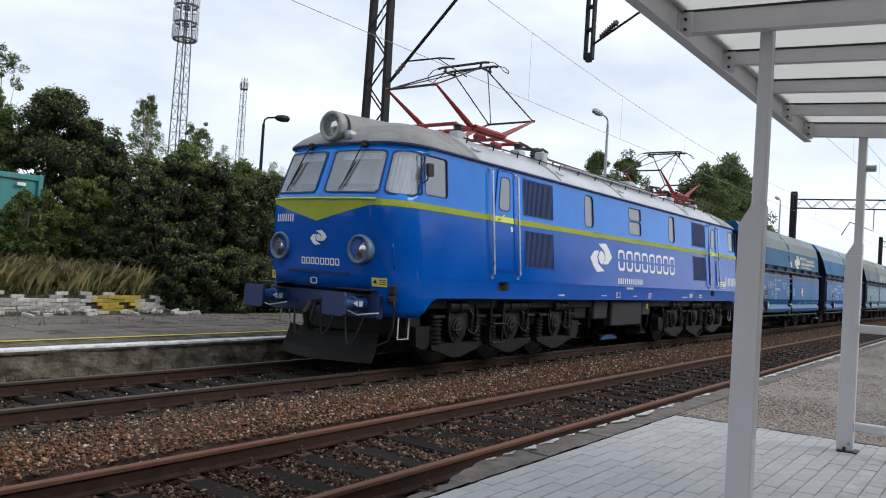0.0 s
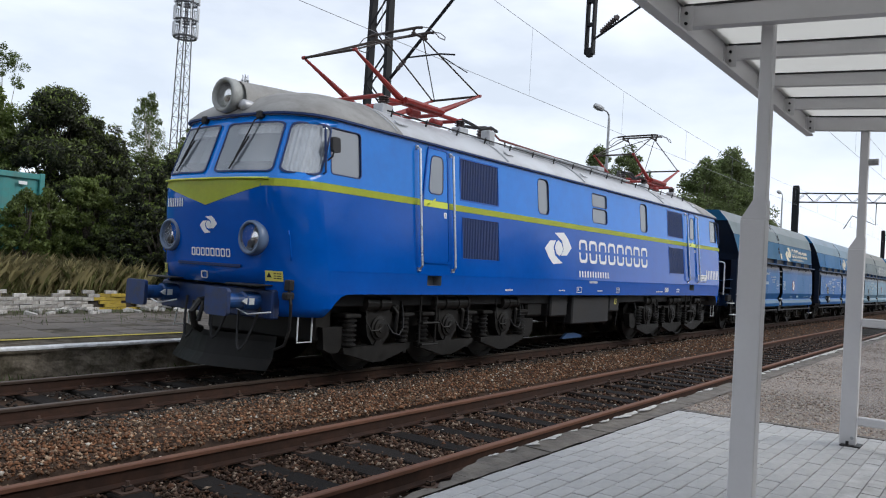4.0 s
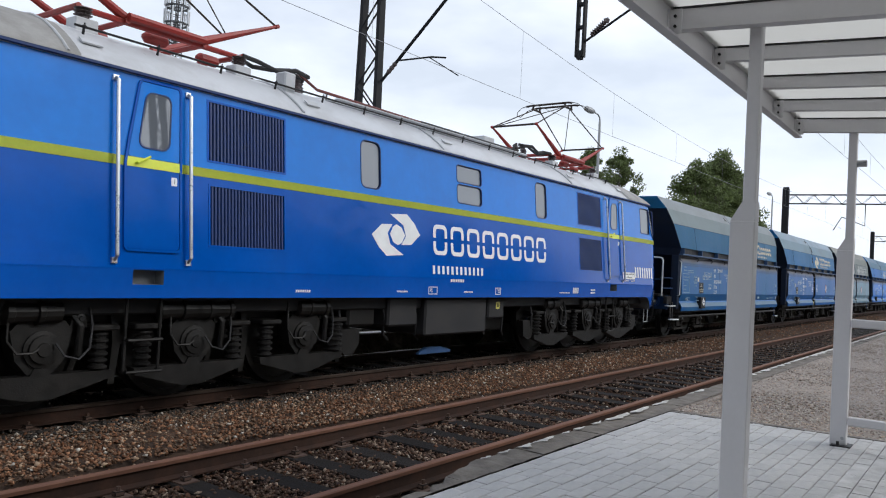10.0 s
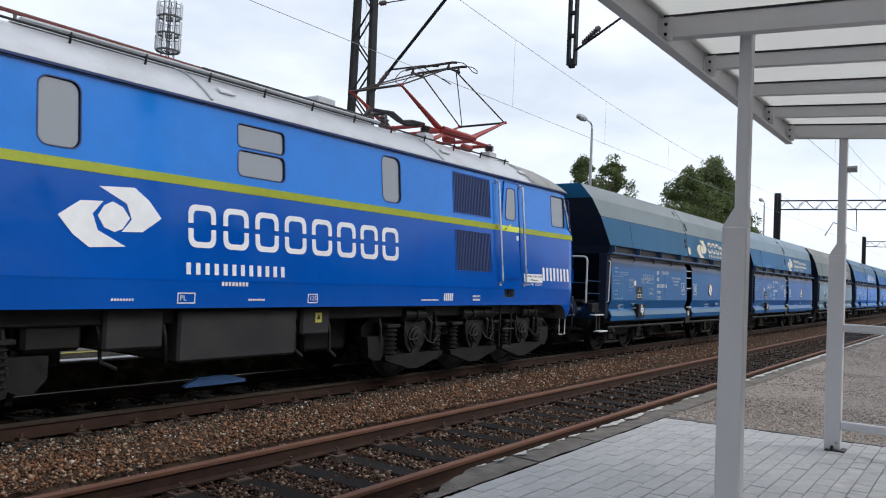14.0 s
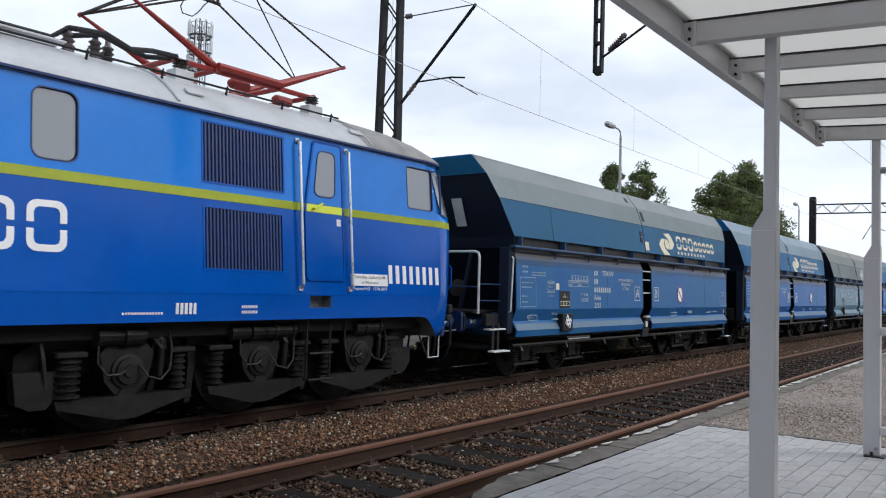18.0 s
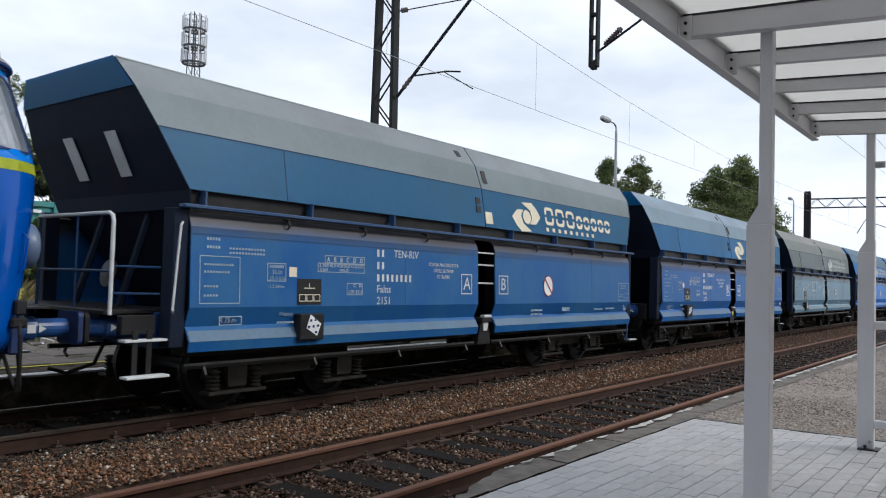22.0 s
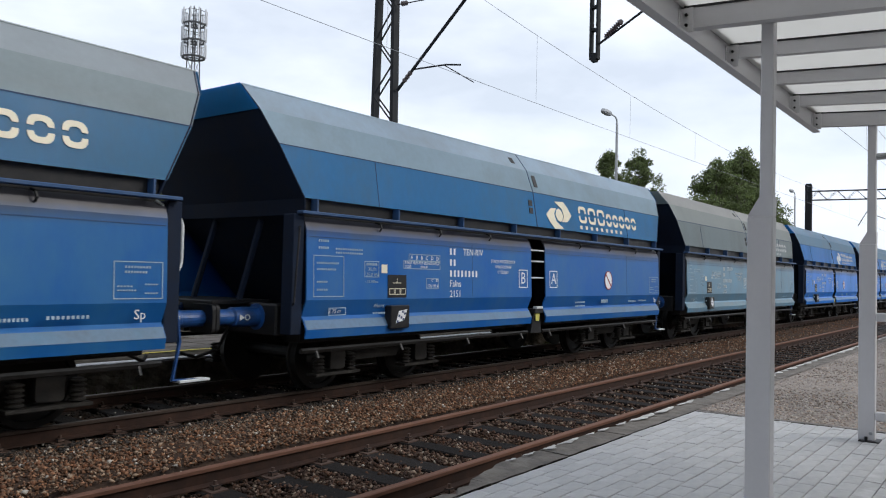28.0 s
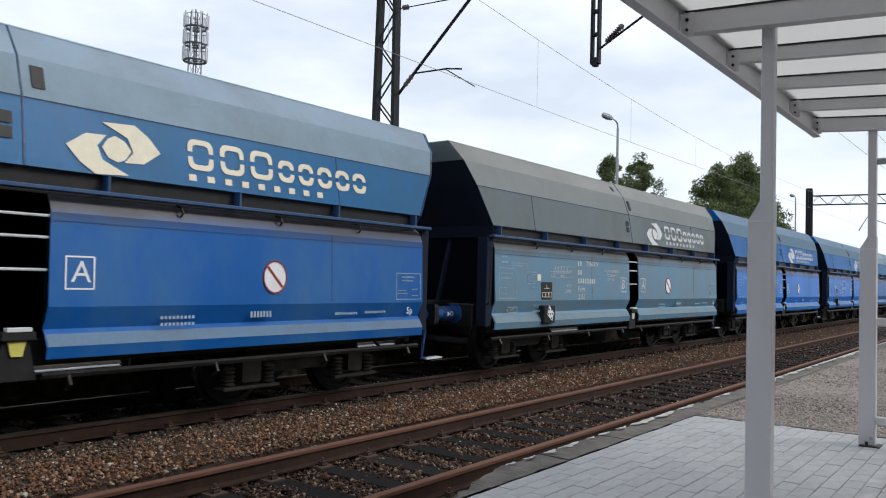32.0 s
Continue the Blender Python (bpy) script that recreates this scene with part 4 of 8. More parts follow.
hull = part("body_shell", loft(PROFILE, None, lambda z: 0 if z < 2.54 else 1), [M["blue_low"], M["blue_high"], M["cab_dark"], M["cab_wall"]], loco, "glossy two-tone blue body")
roof = part("roof", loft(ROOF, None, lambda z: 0), M["roof_grey"], loco, "grey steel roof, dirty over the cabs", smooth=True)
cut = bmesh.new()


def carve(outline, to3, depth, mi=2):
    prism(cut, outline, to3, 0.06, -depth, mi)


# wheel arches: the lower edge lies higher between the ends
ARCH = [(1.22, 0.5), (1.22, 0.88), (1.26, 0.9), (1.4, 1.07), (1.5, 1.15), (1.6, 1.185), (1.75, 1.19)]
prism(cut, ARCH + [(2 * LC - u, v) for u, v in reversed(ARCH)], lambda u, v, d: (u, d, v), -2.0, 2.0, 2)

SIDE_WINDOWS = [(1.3, 1.88, 2.78, 3.4, 0.05), (17.2, 17.78, 2.78, 3.4, 0.05), (6.84, 7.26, 2.74, 3.41, 0.1), (9.2, 9.94, 2.75, 3.06, 0.07), (9.2, 9.94, 3.1, 3.38, 0.05), (11.86, 12.29, 2.73, 3.41, 0.1)]
GRILLES = [(4.26, 5.42, 2.73, 3.42), (4.28, 5.41, 1.77, 2.46), (13.69, 14.85, 2.73, 3.42), (13.7, 14.82, 1.76, 2.46)]
SHIELD = rounded(0.06, 0.60, 2.74, 3.39, 0.05)
SHIELD_MIRROR = [(-u, v) for u, v in reversed(SHIELD)]
CORNER = rounded(0.66, 0.95, 2.74, 3.4, 0.07)
CORNER_MIRROR = [(-u, v) for u, v in reversed(CORNER)]


def front_map(k):
    return (lambda u, v, d: nose_point(u, v, d)) if k == 0 else (lambda u, v, d: rear(nose_point(u, v, d)))


def subdivide(outline, n=3):
    out = []
    for (a, b), (c, d) in zip(outline, outline[1:] + outline[:1]):
        m = n if math.hypot(c - a, d - b) > 0.2 else 1
        out += [(a + (c - a) * i / m, b + (d - b) * i / m) for i in range(m)]
    return out


for s in (-1, 1):
    for x0, x1, z0, z1, r in SIDE_WINDOWS:
        carve(rounded(x0, x1, z0, z1, r), lambda u, v, d, s=s: side_point(u, v, d, s), 0.07)
    for x0, x1, z0, z1 in GRILLES:
        carve([(x0, z0), (x1, z0), (x1, z1), (x0, z1)], lambda u, v, d, s=s: side_point(u, v, d, s), 0.06)
    for xs in (3.35, 15.24):
        carve([(xs, 1.33), (xs + 0.36, 1.33), (xs + 0.36, 1.48), (xs, 1.48)], lambda u, v, d, s=s: side_point(u, v, d, s), 0.16)
for k in (0, 1):
    for outline in (SHIELD, SHIELD_MIRROR, CORNER, CORNER_MIRROR):
        carve(subdivide(outline, 6), front_map(k), 0.3, 3)
    # the buffer beam's recess under the front
    x0, x1 = (-0.3, 0.9) if k == 0 else (2 * LC - 0.9, 2 * LC + 0.3)
    box(cut, x0, x1, -1.04, 1.04, 0.5, 1.255, 0, 2)
bmesh.ops.triangulate(cut, faces=cut.faces[:])
bmesh.ops.recalc_face_normals(cut, faces=cut.faces)
cutter = link_mesh("cutter", cut, [M["blue_low"], M["blue_high"], M["cab_dark"], M["cab_wall"]], loco)
mod = hull.modifiers.new("openings", "BOOLEAN")
mod.operation, mod.solver, mod.object = "DIFFERENCE", "EXACT", cutter
bpy.context.view_layer.update()
carved = bpy.data.meshes.new_from_object(hull.evaluated_get(bpy.context.evaluated_depsgraph_get()))
hull.modifiers.clear()
hull.data = carved
bpy.data.objects.remove(cutter)

for s in (-1, 1):
    for i, (x0, x1, z0, z1, r) in enumerate(SIDE_WINDOWS):
        to3 = lambda u, v, d, s=s: side_point(u, v, d, s)
        bm = bmesh.new()
        ring_frame(bm, rounded(x0 - 0.01, x1 + 0.01, z0 - 0.01, z1 + 0.01, r + 0.01), rounded(x0 + 0.004, x1 - 0.004, z0 + 0.004, z1 - 0.004, r), to3, -0.03, 0.005)
        win = part("side_window", bm, M["seal"], loco)
        bm = bmesh.new()
        prism(bm, rounded(x0 + 0.01, x1 - 0.01, z0 + 0.01, z1 - 0.01, r), to3, -0.026, -0.02)
        part("pane", bm, M["glass_grey"], win, "grey window pane")
    for i, (x0, x1, z0, z1) in enumerate(GRILLES):
        bm = bmesh.new()
        to3 = lambda u, v, d, s=s: side_point(u, v, d, s)
        ring_frame(bm, [(x0 - 0.012, z0 - 0.012), (x1 + 0.012, z0 - 0.012), (x1 + 0.012, z1 + 0.012), (x0 - 0.012, z1 + 0.012)], [(x0 + 0.012, z0 + 0.012), (x1 - 0.012, z0 + 0.012), (x1 - 0.012, z1 - 0.012), (x0 + 0.012, z1 - 0.012)], to3, -0.05, 0.006)
        gr = part("grille", bm, M["blue_low"], loco, "dark blue ventilation grille with upright slats")
        n = 23
        for j in range(n):
            xa = x0 + 0.02 + (x1 - x0 - 0.04) * (j + 0.5) / n
            bm = bmesh.new()
            prism(bm, [(-0.011, z0 + 0.014), (0.011, z0 + 0.014), (0.011, z1 - 0.014), (-0.011, z1 - 0.014)], lambda u, v, d, xa=xa, s=s: side_point(xa + u + d * 0.5, v, d, s), -0.045, 0.002)
            part("slat", bm, M["blue_grille"], gr)
# lettering of plain blocks, emblem
SWOOSH = [(0.0, 0.46), (0.2, 0.70), (0.41, 0.72), (0.31, 0.52), (0.36, 0.28), (0.63, 0.06), (0.28, 0.02), (0.13, 0.2)]
EMBLEM = (SWOOSH, [(1 - u, 1 - v) for u, v in SWOOSH], [(0.52, 0.27), (0.6, 0.33), (0.67, 0.5), (0.6, 0.66), (0.5, 0.73), (0.42, 0.66), (0.36, 0.5), (0.42, 0.33)])


# windscreens and corner windows: rubber frame, pane, and a pale blind behind the pane
for k in (0, 1):
    to3 = front_map(k)
    for outline, name, back in ((SHIELD, "windscreen", None), (SHIELD_MIRROR, "windscreen", None), (CORNER, "corner_window", M["curtain"]), (CORNER_MIRROR, "corner_window", M["curtain"])):
        cu, cv = sum(u for u, v in outline) / len(outline), sum(v for u, v in outline) / len(outline)
        o = subdivide(outline, 16)
        grow = lambda g: [(u + math.copysign(g / 1.9, u - cu), v + math.copysign(g, v - cv)) for u, v in o]
        bm = bmesh.new()
        ring_frame(bm, grow(0.022), o, to3, -0.01, 0.012)
        win = part(name, bm, M["seal"], loco)
        v0, v1 = min(v for u, v in o), max(v for u, v in o)
        u0, u1 = min(u for u, v in o), max(u for u, v in o)
        rad = 0.05 if name == "windscreen" else 0.07
        for nm, d0, mt in (("pane", 0.004, M["glass"]), ("curtain", -0.06, back)):
            if mt is None:
                continue
            bm = bmesh.new()
            wave = 0.014 if nm == "curtain" else 0.0
            rows = []
            for i in range(17):
                f = i / 16
                z = v0 + (v1 - v0) * (f * f * (3 - 2 * f))
                dz = min(z - v0, v1 - z)
                inset = rad - math.sqrt(max(0.0, rad * rad - (rad - dz) ** 2)) if dz < rad else 0.0
                a0, a1 = u0 + inset, u1 - inset
                rows.append([bm.verts.new(to3(a0 + (a1 - a0) * j / 64, z, d0 + wave * math.sin(j * 0.62 + 1.6 * math.sin(z * 1.4 + j * 0.11)) * (0.6 + 0.4 * math.sin(j * 0.17)))) for j in range(65)])
            for r0, r1 in zip(rows, rows[1:]):
                for j in range(64):
                    bm.faces.new((r0[j], r0[j + 1], r1[j + 1], r1[j]))
            bmesh.ops.recalc_face_normals(bm, faces=bm.faces)
            part(nm, bm, mt, win, "" if nm == "pane" else "white curtain behind the pane", smooth=True)
        if name == "windscreen":
            # the pale upper strip stands for daylight in the cab's far window
            for nm, z0, z1, da, db, mt, lab in (("desk", v0 + 0.01, v0 + 0.13, -0.28, -0.06, M["cab_dark"], "dark driver's desk"), ("far_window_strip", v1 - 0.12, v1 - 0.02, -0.12, -0.1, M["curtain"], "pale strip standing for the bright far window")):
                bm = bmesh.new()
                prism(bm, [(u0 + (u1 - u0) * f, z0) for f in (0.08, 0.3, 0.5, 0.7, 0.92)] + [(u0 + (u1 - u0) * f, z1) for f in (0.92, 0.7, 0.5, 0.3, 0.08)], to3, da, db)
                part(nm, bm, mt, win, lab)
    for s in (0.33, -0.33):
        bm = bmesh.new()
        tube(bm, [to3(s + 0.05, 3.47, 0.03), to3(s + 0.02, 3.42, 0.06), to3(s - 0.07, 2.86, 0.045)], 0.011)
        rod(bm, to3(s + 0.0, 3.2, 0.035), to3(s - 0.1, 2.76, 0.03), 0.012, 6)
        box(bm, *[c for a, b in zip(to3(s + 0.05, 3.5, 0.03) - Vector((0.05, 0.05, 0.05)), to3(s + 0.05, 3.5, 0.03) + Vector((0.05, 0.05, 0.05))) for c in (a, b)], 0.015)
        part("wiper", bm, M["rubber"], loco)

# stripe round the sides, a pointed apron on each front
for s in (-1, 1):
    bm = bmesh.new()
    rows = [[bm.verts.new(side_point(x, z, 0.005, s)) for x in (1.12, 3.2, 9.5, 15.9, 17.97)] for z in (2.54, 2.59, 2.64)]
    for r0, r1 in zip(rows, rows[1:]):
        for j in range(4):
            bm.faces.new((r0[j], r0[j + 1], r1[j + 1], r1[j]))
    bmesh.ops.solidify(bm, geom=bm.faces[:], thickness=0.003)
    part("stripe", bm, M["yellow"], loco, "yellow-green painted stripe")
for k in (0, 1):
    to3 = front_map(k)
    bm = bmesh.new()
    cols = []
    for j in range(49):
        s = -1.02 + 2.04 * j / 48
        low = 2.54 if abs(s) > 0.56 else 2.54 - 0.26 * (1 - abs(s) / 0.56)
        cols.append([bm.verts.new(to3(s, low + (2.64 - low) * i / 3, 0.005)) for i in range(4)])
    for a, b in zip(cols, cols[1:]):
        for i in range(3):
            bm.faces.new((a[i], b[i], b[i + 1], a[i + 1]))
    bmesh.ops.solidify(bm, geom=bm.faces[:], thickness=0.003)
    part("apron_stripe", bm, M["yellow"], loco, "yellow-green pointed front apron")
    bm = bmesh.new()
    rows = [[bm.verts.new(to3(-0.6 + 1.2 * j / 24, z, d)) for j in range(25)] for z, d in ((2.615, 0.004), (2.625, 0.05), (2.64, 0.05), (2.65, 0.004))]
    for r0, r1 in zip(rows, rows[1:]):
        for j in range(24):
            bm.faces.new((r0[j], r0[j + 1], r1[j + 1], r1[j]))
    part("front_ledge", bm, M["yellow"], loco)
    # lower crease under the lamps and its brackets: dark strip for the shadow gap
    bm = bmesh.new()
    rows = [[bm.verts.new(to3(-0.34 + 0.68 * j / 16, z, d)) for j in range(17)] for z, d in ((1.475, 0.004), (1.48, 0.03), (1.51, 0.03), (1.515, 0.004))]
    for r0, r1 in zip(rows, rows[1:]):
        for j in range(16):
            bm.faces.new((r0[j], r0[j + 1], r1[j + 1], r1[j]))
    part("crease_shadow_strip", bm, M["seal"], loco)

    def place(p):
        return p if k == 0 else rear(p)

    ax = Vector((-1, 0, 0)) if k == 0 else Vector((1, 0, 0))
    for y in (-0.87, 0.87):
        lamp_x = 0.66
        bm = bmesh.new()
        lathe(bm, place(Vector((lamp_x, y, 1.87))), ax, [(0, 0.235), (0.16, 0.225), (0.2, 0.22), (0.215, 0.2), (0.2, 0.182), (0.1, 0.17)], 28)
        lamp = part("headlight", bm, M["lamp_rim"], loco, "round headlight in a blue-grey housing", smooth=True)
        bm = bmesh.new()
        lathe(bm, place(Vector((lamp_x + 0.02, y, 1.87))), ax, [(0.0, 0.03), (0.02, 0.09), (0.17, 0.178)], 24)
        part("reflector", bm, M["lamp_inside"], lamp, smooth=True)
        bm = bmesh.new()
        lathe(bm, place(Vector((lamp_x, y, 1.87))), ax, [(0.19, 0.18), (0.205, 0.12), (0.212, 0.02)], 24)
        part("lens", bm, M["lens"], lamp, smooth=True)
        bm = bmesh.new()
        lathe(bm, place(Vector((lamp_x, y + 0.02, 1.9))), ax, [(0.02, 0.02), (0.06, 0.03), (0.11, 0.03), (0.13, 0.015)], 14)
        part("bulb", bm, M["reflector"], lamp)
        bm = bmesh.new()
        lathe(bm, place(Vector((lamp_x, y, 1.79))), ax, [(0.12, 0.055), (0.185, 0.05), (0.19, 0.03)], 14)
        part("marker_light", bm, M["rubber"], lamp)
    bm = bmesh.new()
    lathe(bm, place(Vector((0.95, 0, 3.8))), ax, [(-0.5, 0.2), (0.02, 0.24), (0.06, 0.225), (0.22, 0.222), (0.24, 0.242), (0.37, 0.24), (0.39, 0.225), (0.385, 0.195), (0.36, 0.178), (0.25, 0.17)], 28)
    top = part("roof_headlight", bm, M["lamp_housing"], loco, "large round headlight over the cab", smooth=True)
    bm = bmesh.new()
    lathe(bm, place(Vector((0.95, 0, 3.8))), ax, [(0.16, 0.05), (0.2, 0.1), (0.34, 0.176)], 24)
    part("reflector", bm, M["lamp_inside"], top, smooth=True)
    bm = bmesh.new()
    lathe(bm, place(Vector((0.95, 0.02, 3.82))), ax, [(0.2, 0.02), (0.24, 0.03), (0.28, 0.03), (0.3, 0.015)], 14)
    part("bulb", bm, M["reflector"], top)
    bm = bmesh.new()
    lathe(bm, place(Vector((0.95, 0, 3.8))), ax, [(0.35, 0.178), (0.362, 0.12), (0.37, 0.02)], 24)
    part("lens", bm, M["lens"], top, smooth=True)
    bm = bmesh.new()
    lathe(bm, place(Vector((0.78, -0.3, 3.66))), ax, [(-0.1, 0.06), (0, 0.075), (0.1, 0.075), (0.13, 0.06)], 16)
    part("marker_lamp", bm, M["silver"], loco, smooth=True)
    # headlight fairing, cab roof dome
    bm = bmesh.new()
    rows = []
    for x, hw, zt in ((0.75, 0.26, 4.03), (1.2, 0.27, 4.06), (1.9, 0.3, 4.1), (2.6, 0.2, 4.11)):
        rows.append([bm.verts.new(place(Vector((x, hw * math.sin(a) * 1.1, 3.62 + (zt - 3.62) * max(0, math.cos(a)) ** 0.6)))) for a in (radians(-90 + 15 * i) for i in range(13))])
    for r0, r1 in zip(rows, rows[1:]):
        for j in range(12):
            bm.faces.new((r0[j], r0[j + 1], r1[j + 1], r1[j]))
    bmesh.ops.recalc_face_normals(bm, faces=bm.faces)
    part("lamp_fairing", bm, M["cab_roof"], loco, smooth=True)
    cab_roof = bmesh.new()
    lv = [(z, x - 0.006, w + 0.006) for z, x, w in ROOF[1:]]
    rws = []
    for z, x, w in lv:
        xe = 2.75
        pts = [(x + dx, -y * w, z + 0.005) for dx, y in NOSE if x + dx < xe] + [(xe, -w, z + 0.005)]
        while len(pts) < len(NOSE) + 1:
            pts.append((xe, -w, z + 0.005))
        full = [(a, -b, c) for a, b, c in reversed(pts)] + pts[1:]
        rws.append([cab_roof.verts.new(place(Vector(p))) for p in full])
    for r0, r1 in zip(rws, rws[1:]):
        for j in range(len(r0) - 1):
            try:
                cab_roof.faces.new((r0[j], r0[j + 1], r1[j + 1], r1[j]))
            except ValueError:
                pass
    bmesh.ops.recalc_face_normals(cab_roof, faces=cab_roof.faces)
    part("cab_roof", cab_roof, M["cab_roof"], loco, "dirty darker grey cab roof", smooth=True)
    # buffers, coupling, hoses, plough
    for y in (-0.875, 0.875):
        bm = bmesh.new()
        lathe(bm, place(Vector((0.68, y, 1.06))), ax, [(0, 0.16), (0.03, 0.16), (0.04, 0.12), (0.28, 0.12), (0.3, 0.095), (0.6, 0.095)], 18)
        bf = part("buffer", bm, M["buffer_blue"], loco, "blue side buffer with white marks")
        bm = bmesh.new()
        prism(bm, rounded(y - 0.22, y + 0.22, 0.89, 1.23, 0.05), lambda u, v, d: place(Vector((0.0 + d, u, v))), 0.0, 0.05)
        part("buffer_plate", bm, M["beam_blue"], bf, "scuffed dark blue buffer plate")
        bm = bmesh.new()
        prism(bm, [(0.42, 1.02), (0.5, 1.02), (0.5, 1.1), (0.42, 1.1)], lambda u, v, d: place(Vector((u, y - 0.11 - d, v))), -0.02, 0.012)
        part("white_mark", bm, M["white_old"], bf, "small white painted mark")
        bm = bmesh.new()
        prism(bm, [(0.32, 1.06), (0.39, 1.02), (0.39, 1.1)], lambda u, v, d: place(Vector((u, y - 0.11 - d, v))), -0.02, 0.012)
        part("arrow_mark", bm, M["white_old"], bf, "small white painted arrow")
        bm = bmesh.new()
        ys_ = sorted((y * 0.68, y * 1.3))
        sx_ = sorted((place(Vector((0.34, 0, 0))).x, place(Vector((0.72, 0, 0))).x))
        box(bm, sx_[0], sx_[1], ys_[0], ys_[1], 1.262, 1.282, 0.004)
        part("buffer_step", bm, M["black"], loco, "black tread plate over the buffer")
    bm = bmesh.new()
    bx = [place(Vector((0.62, -1.36, 0.86))), place(Vector((0.75, 1.36, 1.2)))]
    box(bm, min(b.x for b in bx), max(b.x for b in bx), -1.2, 1.2, 0.84, 1.22, 0.02)
    part("buffer_beam", bm, M["beam_blue"], loco)
    bm = bmesh.new()
    tube(bm, [place(Vector(q)) for q in ((0.62, 0, 1.02), (0.4, 0, 1.0), (0.3, 0, 0.86), (0.36, 0, 0.66), (0.46, 0, 0.62))], 0.05, 8)
    tube(bm, [place(Vector(q)) for q in ((0.4, -0.1, 1.0), (0.34, -0.1, 0.75), (0.4, 0.1, 0.72), (0.4, 0.1, 1.0))], 0.028, 8)
    part("coupling", bm, M["running"], loco)
    for y0, dz in ((-1.0, 0.0), (0.55, 0.05), (-0.45, 0.1)):
        bm = bmesh.new()
        pts = [place(Vector((0.6 - 0.13 * math.sin(math.pi * f), y0 + 0.42 * f * (1 if y0 < 0 else -1), 0.98 - 0.55 * math.sin(math.pi * f) + dz))) for f in (i / 10 for i in range(11))]
        tube(bm, pts, 0.018, 6)
        part("brake_hose", bm, M["rubber"], loco)
    bm = bmesh.new()
    for y0, y1 in ((-1.32, -0.62), (1.32, 0.62)):
        tube(bm, [place(Vector(q)) for q in ((0.5, y0, 0.95), (0.42, (y0 + y1) / 2, 0.9), (0.48, y1, 0.97))], 0.01)
        part("hand_bar", bm, M["white"], loco, "pale grab bar under the buffer beam")
        bm = bmesh.new()
    n = 12
    rws = []
    for z, back in ((0.16, 0.0), (0.3, 0.1), (0.52, 0.17), (0.6, 0.18)):
        rws.append([bm.verts.new(place(Vector((0.42 + back + 0.32 * (abs(-1 + 2 * i / n) ** 1.6), (-1 + 2 * i / n) * (1.02 - 0.08 * (z - 0.16)), z)))) for i in range(n + 1)])
    for r0, r1 in zip(rws, rws[1:]):
        for j in range(n):
            bm.faces.new((r0[j], r0[j + 1], r1[j + 1], r1[j]))
    bmesh.ops.solidify(bm, geom=bm.faces[:], thickness=0.02)
    part("snow_plough", bm, M["running"], loco, "dark curved snow plough")
    for y in (-1.33, 1.33):
        bm = bmesh.new()
        tube(bm, [place(Vector(q)) for q in ((0.95, y - 0.1 * (y > 0) , 0.88), (0.95, y, 0.55), (1.2, y, 0.55), (1.2, y, 0.88))], 0.012)
        part("step", bm, M["white_old"], loco, "bent steel foot step")
        bm = bmesh.new()
        tube(bm, [place(nose_point(math.copysign(0.72, -y), z, d)) for z, d in ((1.98, 0.0), (1.93, 0.05), (1.65, 0.05), (1.6, 0.0))], 0.011)
        part("grab_rail", bm, M["blue_low"], loco)
        bm = bmesh.new()
        prism(bm, [(0.54, 1.33), (0.58, 1.33), (0.62, 1.33), (0.66, 1.33), (0.66, 1.46), (0.62, 1.46), (0.58, 1.46), (0.54, 1.46)], lambda u, v, d: place(nose_point(math.copysign(u, -y), v, d)), 0.006, 0.016)
        label = part("warning_label", bm, M["warn"], loco, "small yellow warning label")
        bm = bmesh.new()
        prism(bm, [(0.55, 1.375), (0.585, 1.375), (0.5675, 1.445)], lambda u, v, d: place(nose_point(math.copysign(u, -y), v, d)), 0.016, 0.019)
        part("triangle_mark", bm, M["black"], label)
        for vz in (1.36, 1.39, 1.42):
            bm = bmesh.new()
            prism(bm, [(0.6, vz), (0.65, vz), (0.65, vz + 0.012), (0.6, vz + 0.012)], lambda u, v, d: place(nose_point(math.copysign(u, -y), v, d)), 0.016, 0.019)
            part("text_bar", bm, M["black"], label)
    # emblem and word blocks on the front
    bm = bmesh.new()
    for sh in EMBLEM:
        prism(bm, [(-0.075 + 0.19 * u, 1.9 + 0.24 * v) for u, v in sh], lambda u, v, d: to3(u, v, d), 0.004, 0.008)
    if len(bm.verts):
        part("emblem", bm, M["white"], loco, "white emblem of curved shapes")
    else:
        bm.free()
    for i in range(8):
        u = -0.53 + 0.032 * i
        bm = bmesh.new()
        prism(bm, [(u + 0.004, 2.26), (u + 0.018, 2.26), (u + 0.018, 2.38), (u + 0.004, 2.38)], to3, 0.004, 0.008)
        part("number_bar", bm, M["white"], loco)
    bm = bmesh.new()
    ring_frame(bm, rounded(-0.075, 0.0, 1.3, 1.4, 0.02, 3), rounded(-0.066, -0.009, 1.312, 1.388, 0.015, 3), to3, 0.004, 0.014)
    part("maker_plate", bm, M["white_old"], loco, "small pale oval plate")
    bm = bmesh.new()
    p = to3(0.7, 1.24, 0.05)
    box(bm, p.x - 0.05, p.x + 0.05, p.y - 0.05, p.y + 0.05, 1.22, 1.36, 0.015)
    box(bm, p.x - 0.075, p.x + 0.075, p.y - 0.04, p.y + 0.06, 1.1, 1.2, 0.02)
    tube(bm, [p, p + Vector((0, -0.05, -0.2)), p + Vector((0.02, -0.03, -0.5)), p + Vector((0.03, 0.06, -0.72)), p + Vector((0.03, 0.25, -0.8))], 0.02, 8)
    part("jumper_socket", bm, M["black"], loco, "black cable socket on the front")
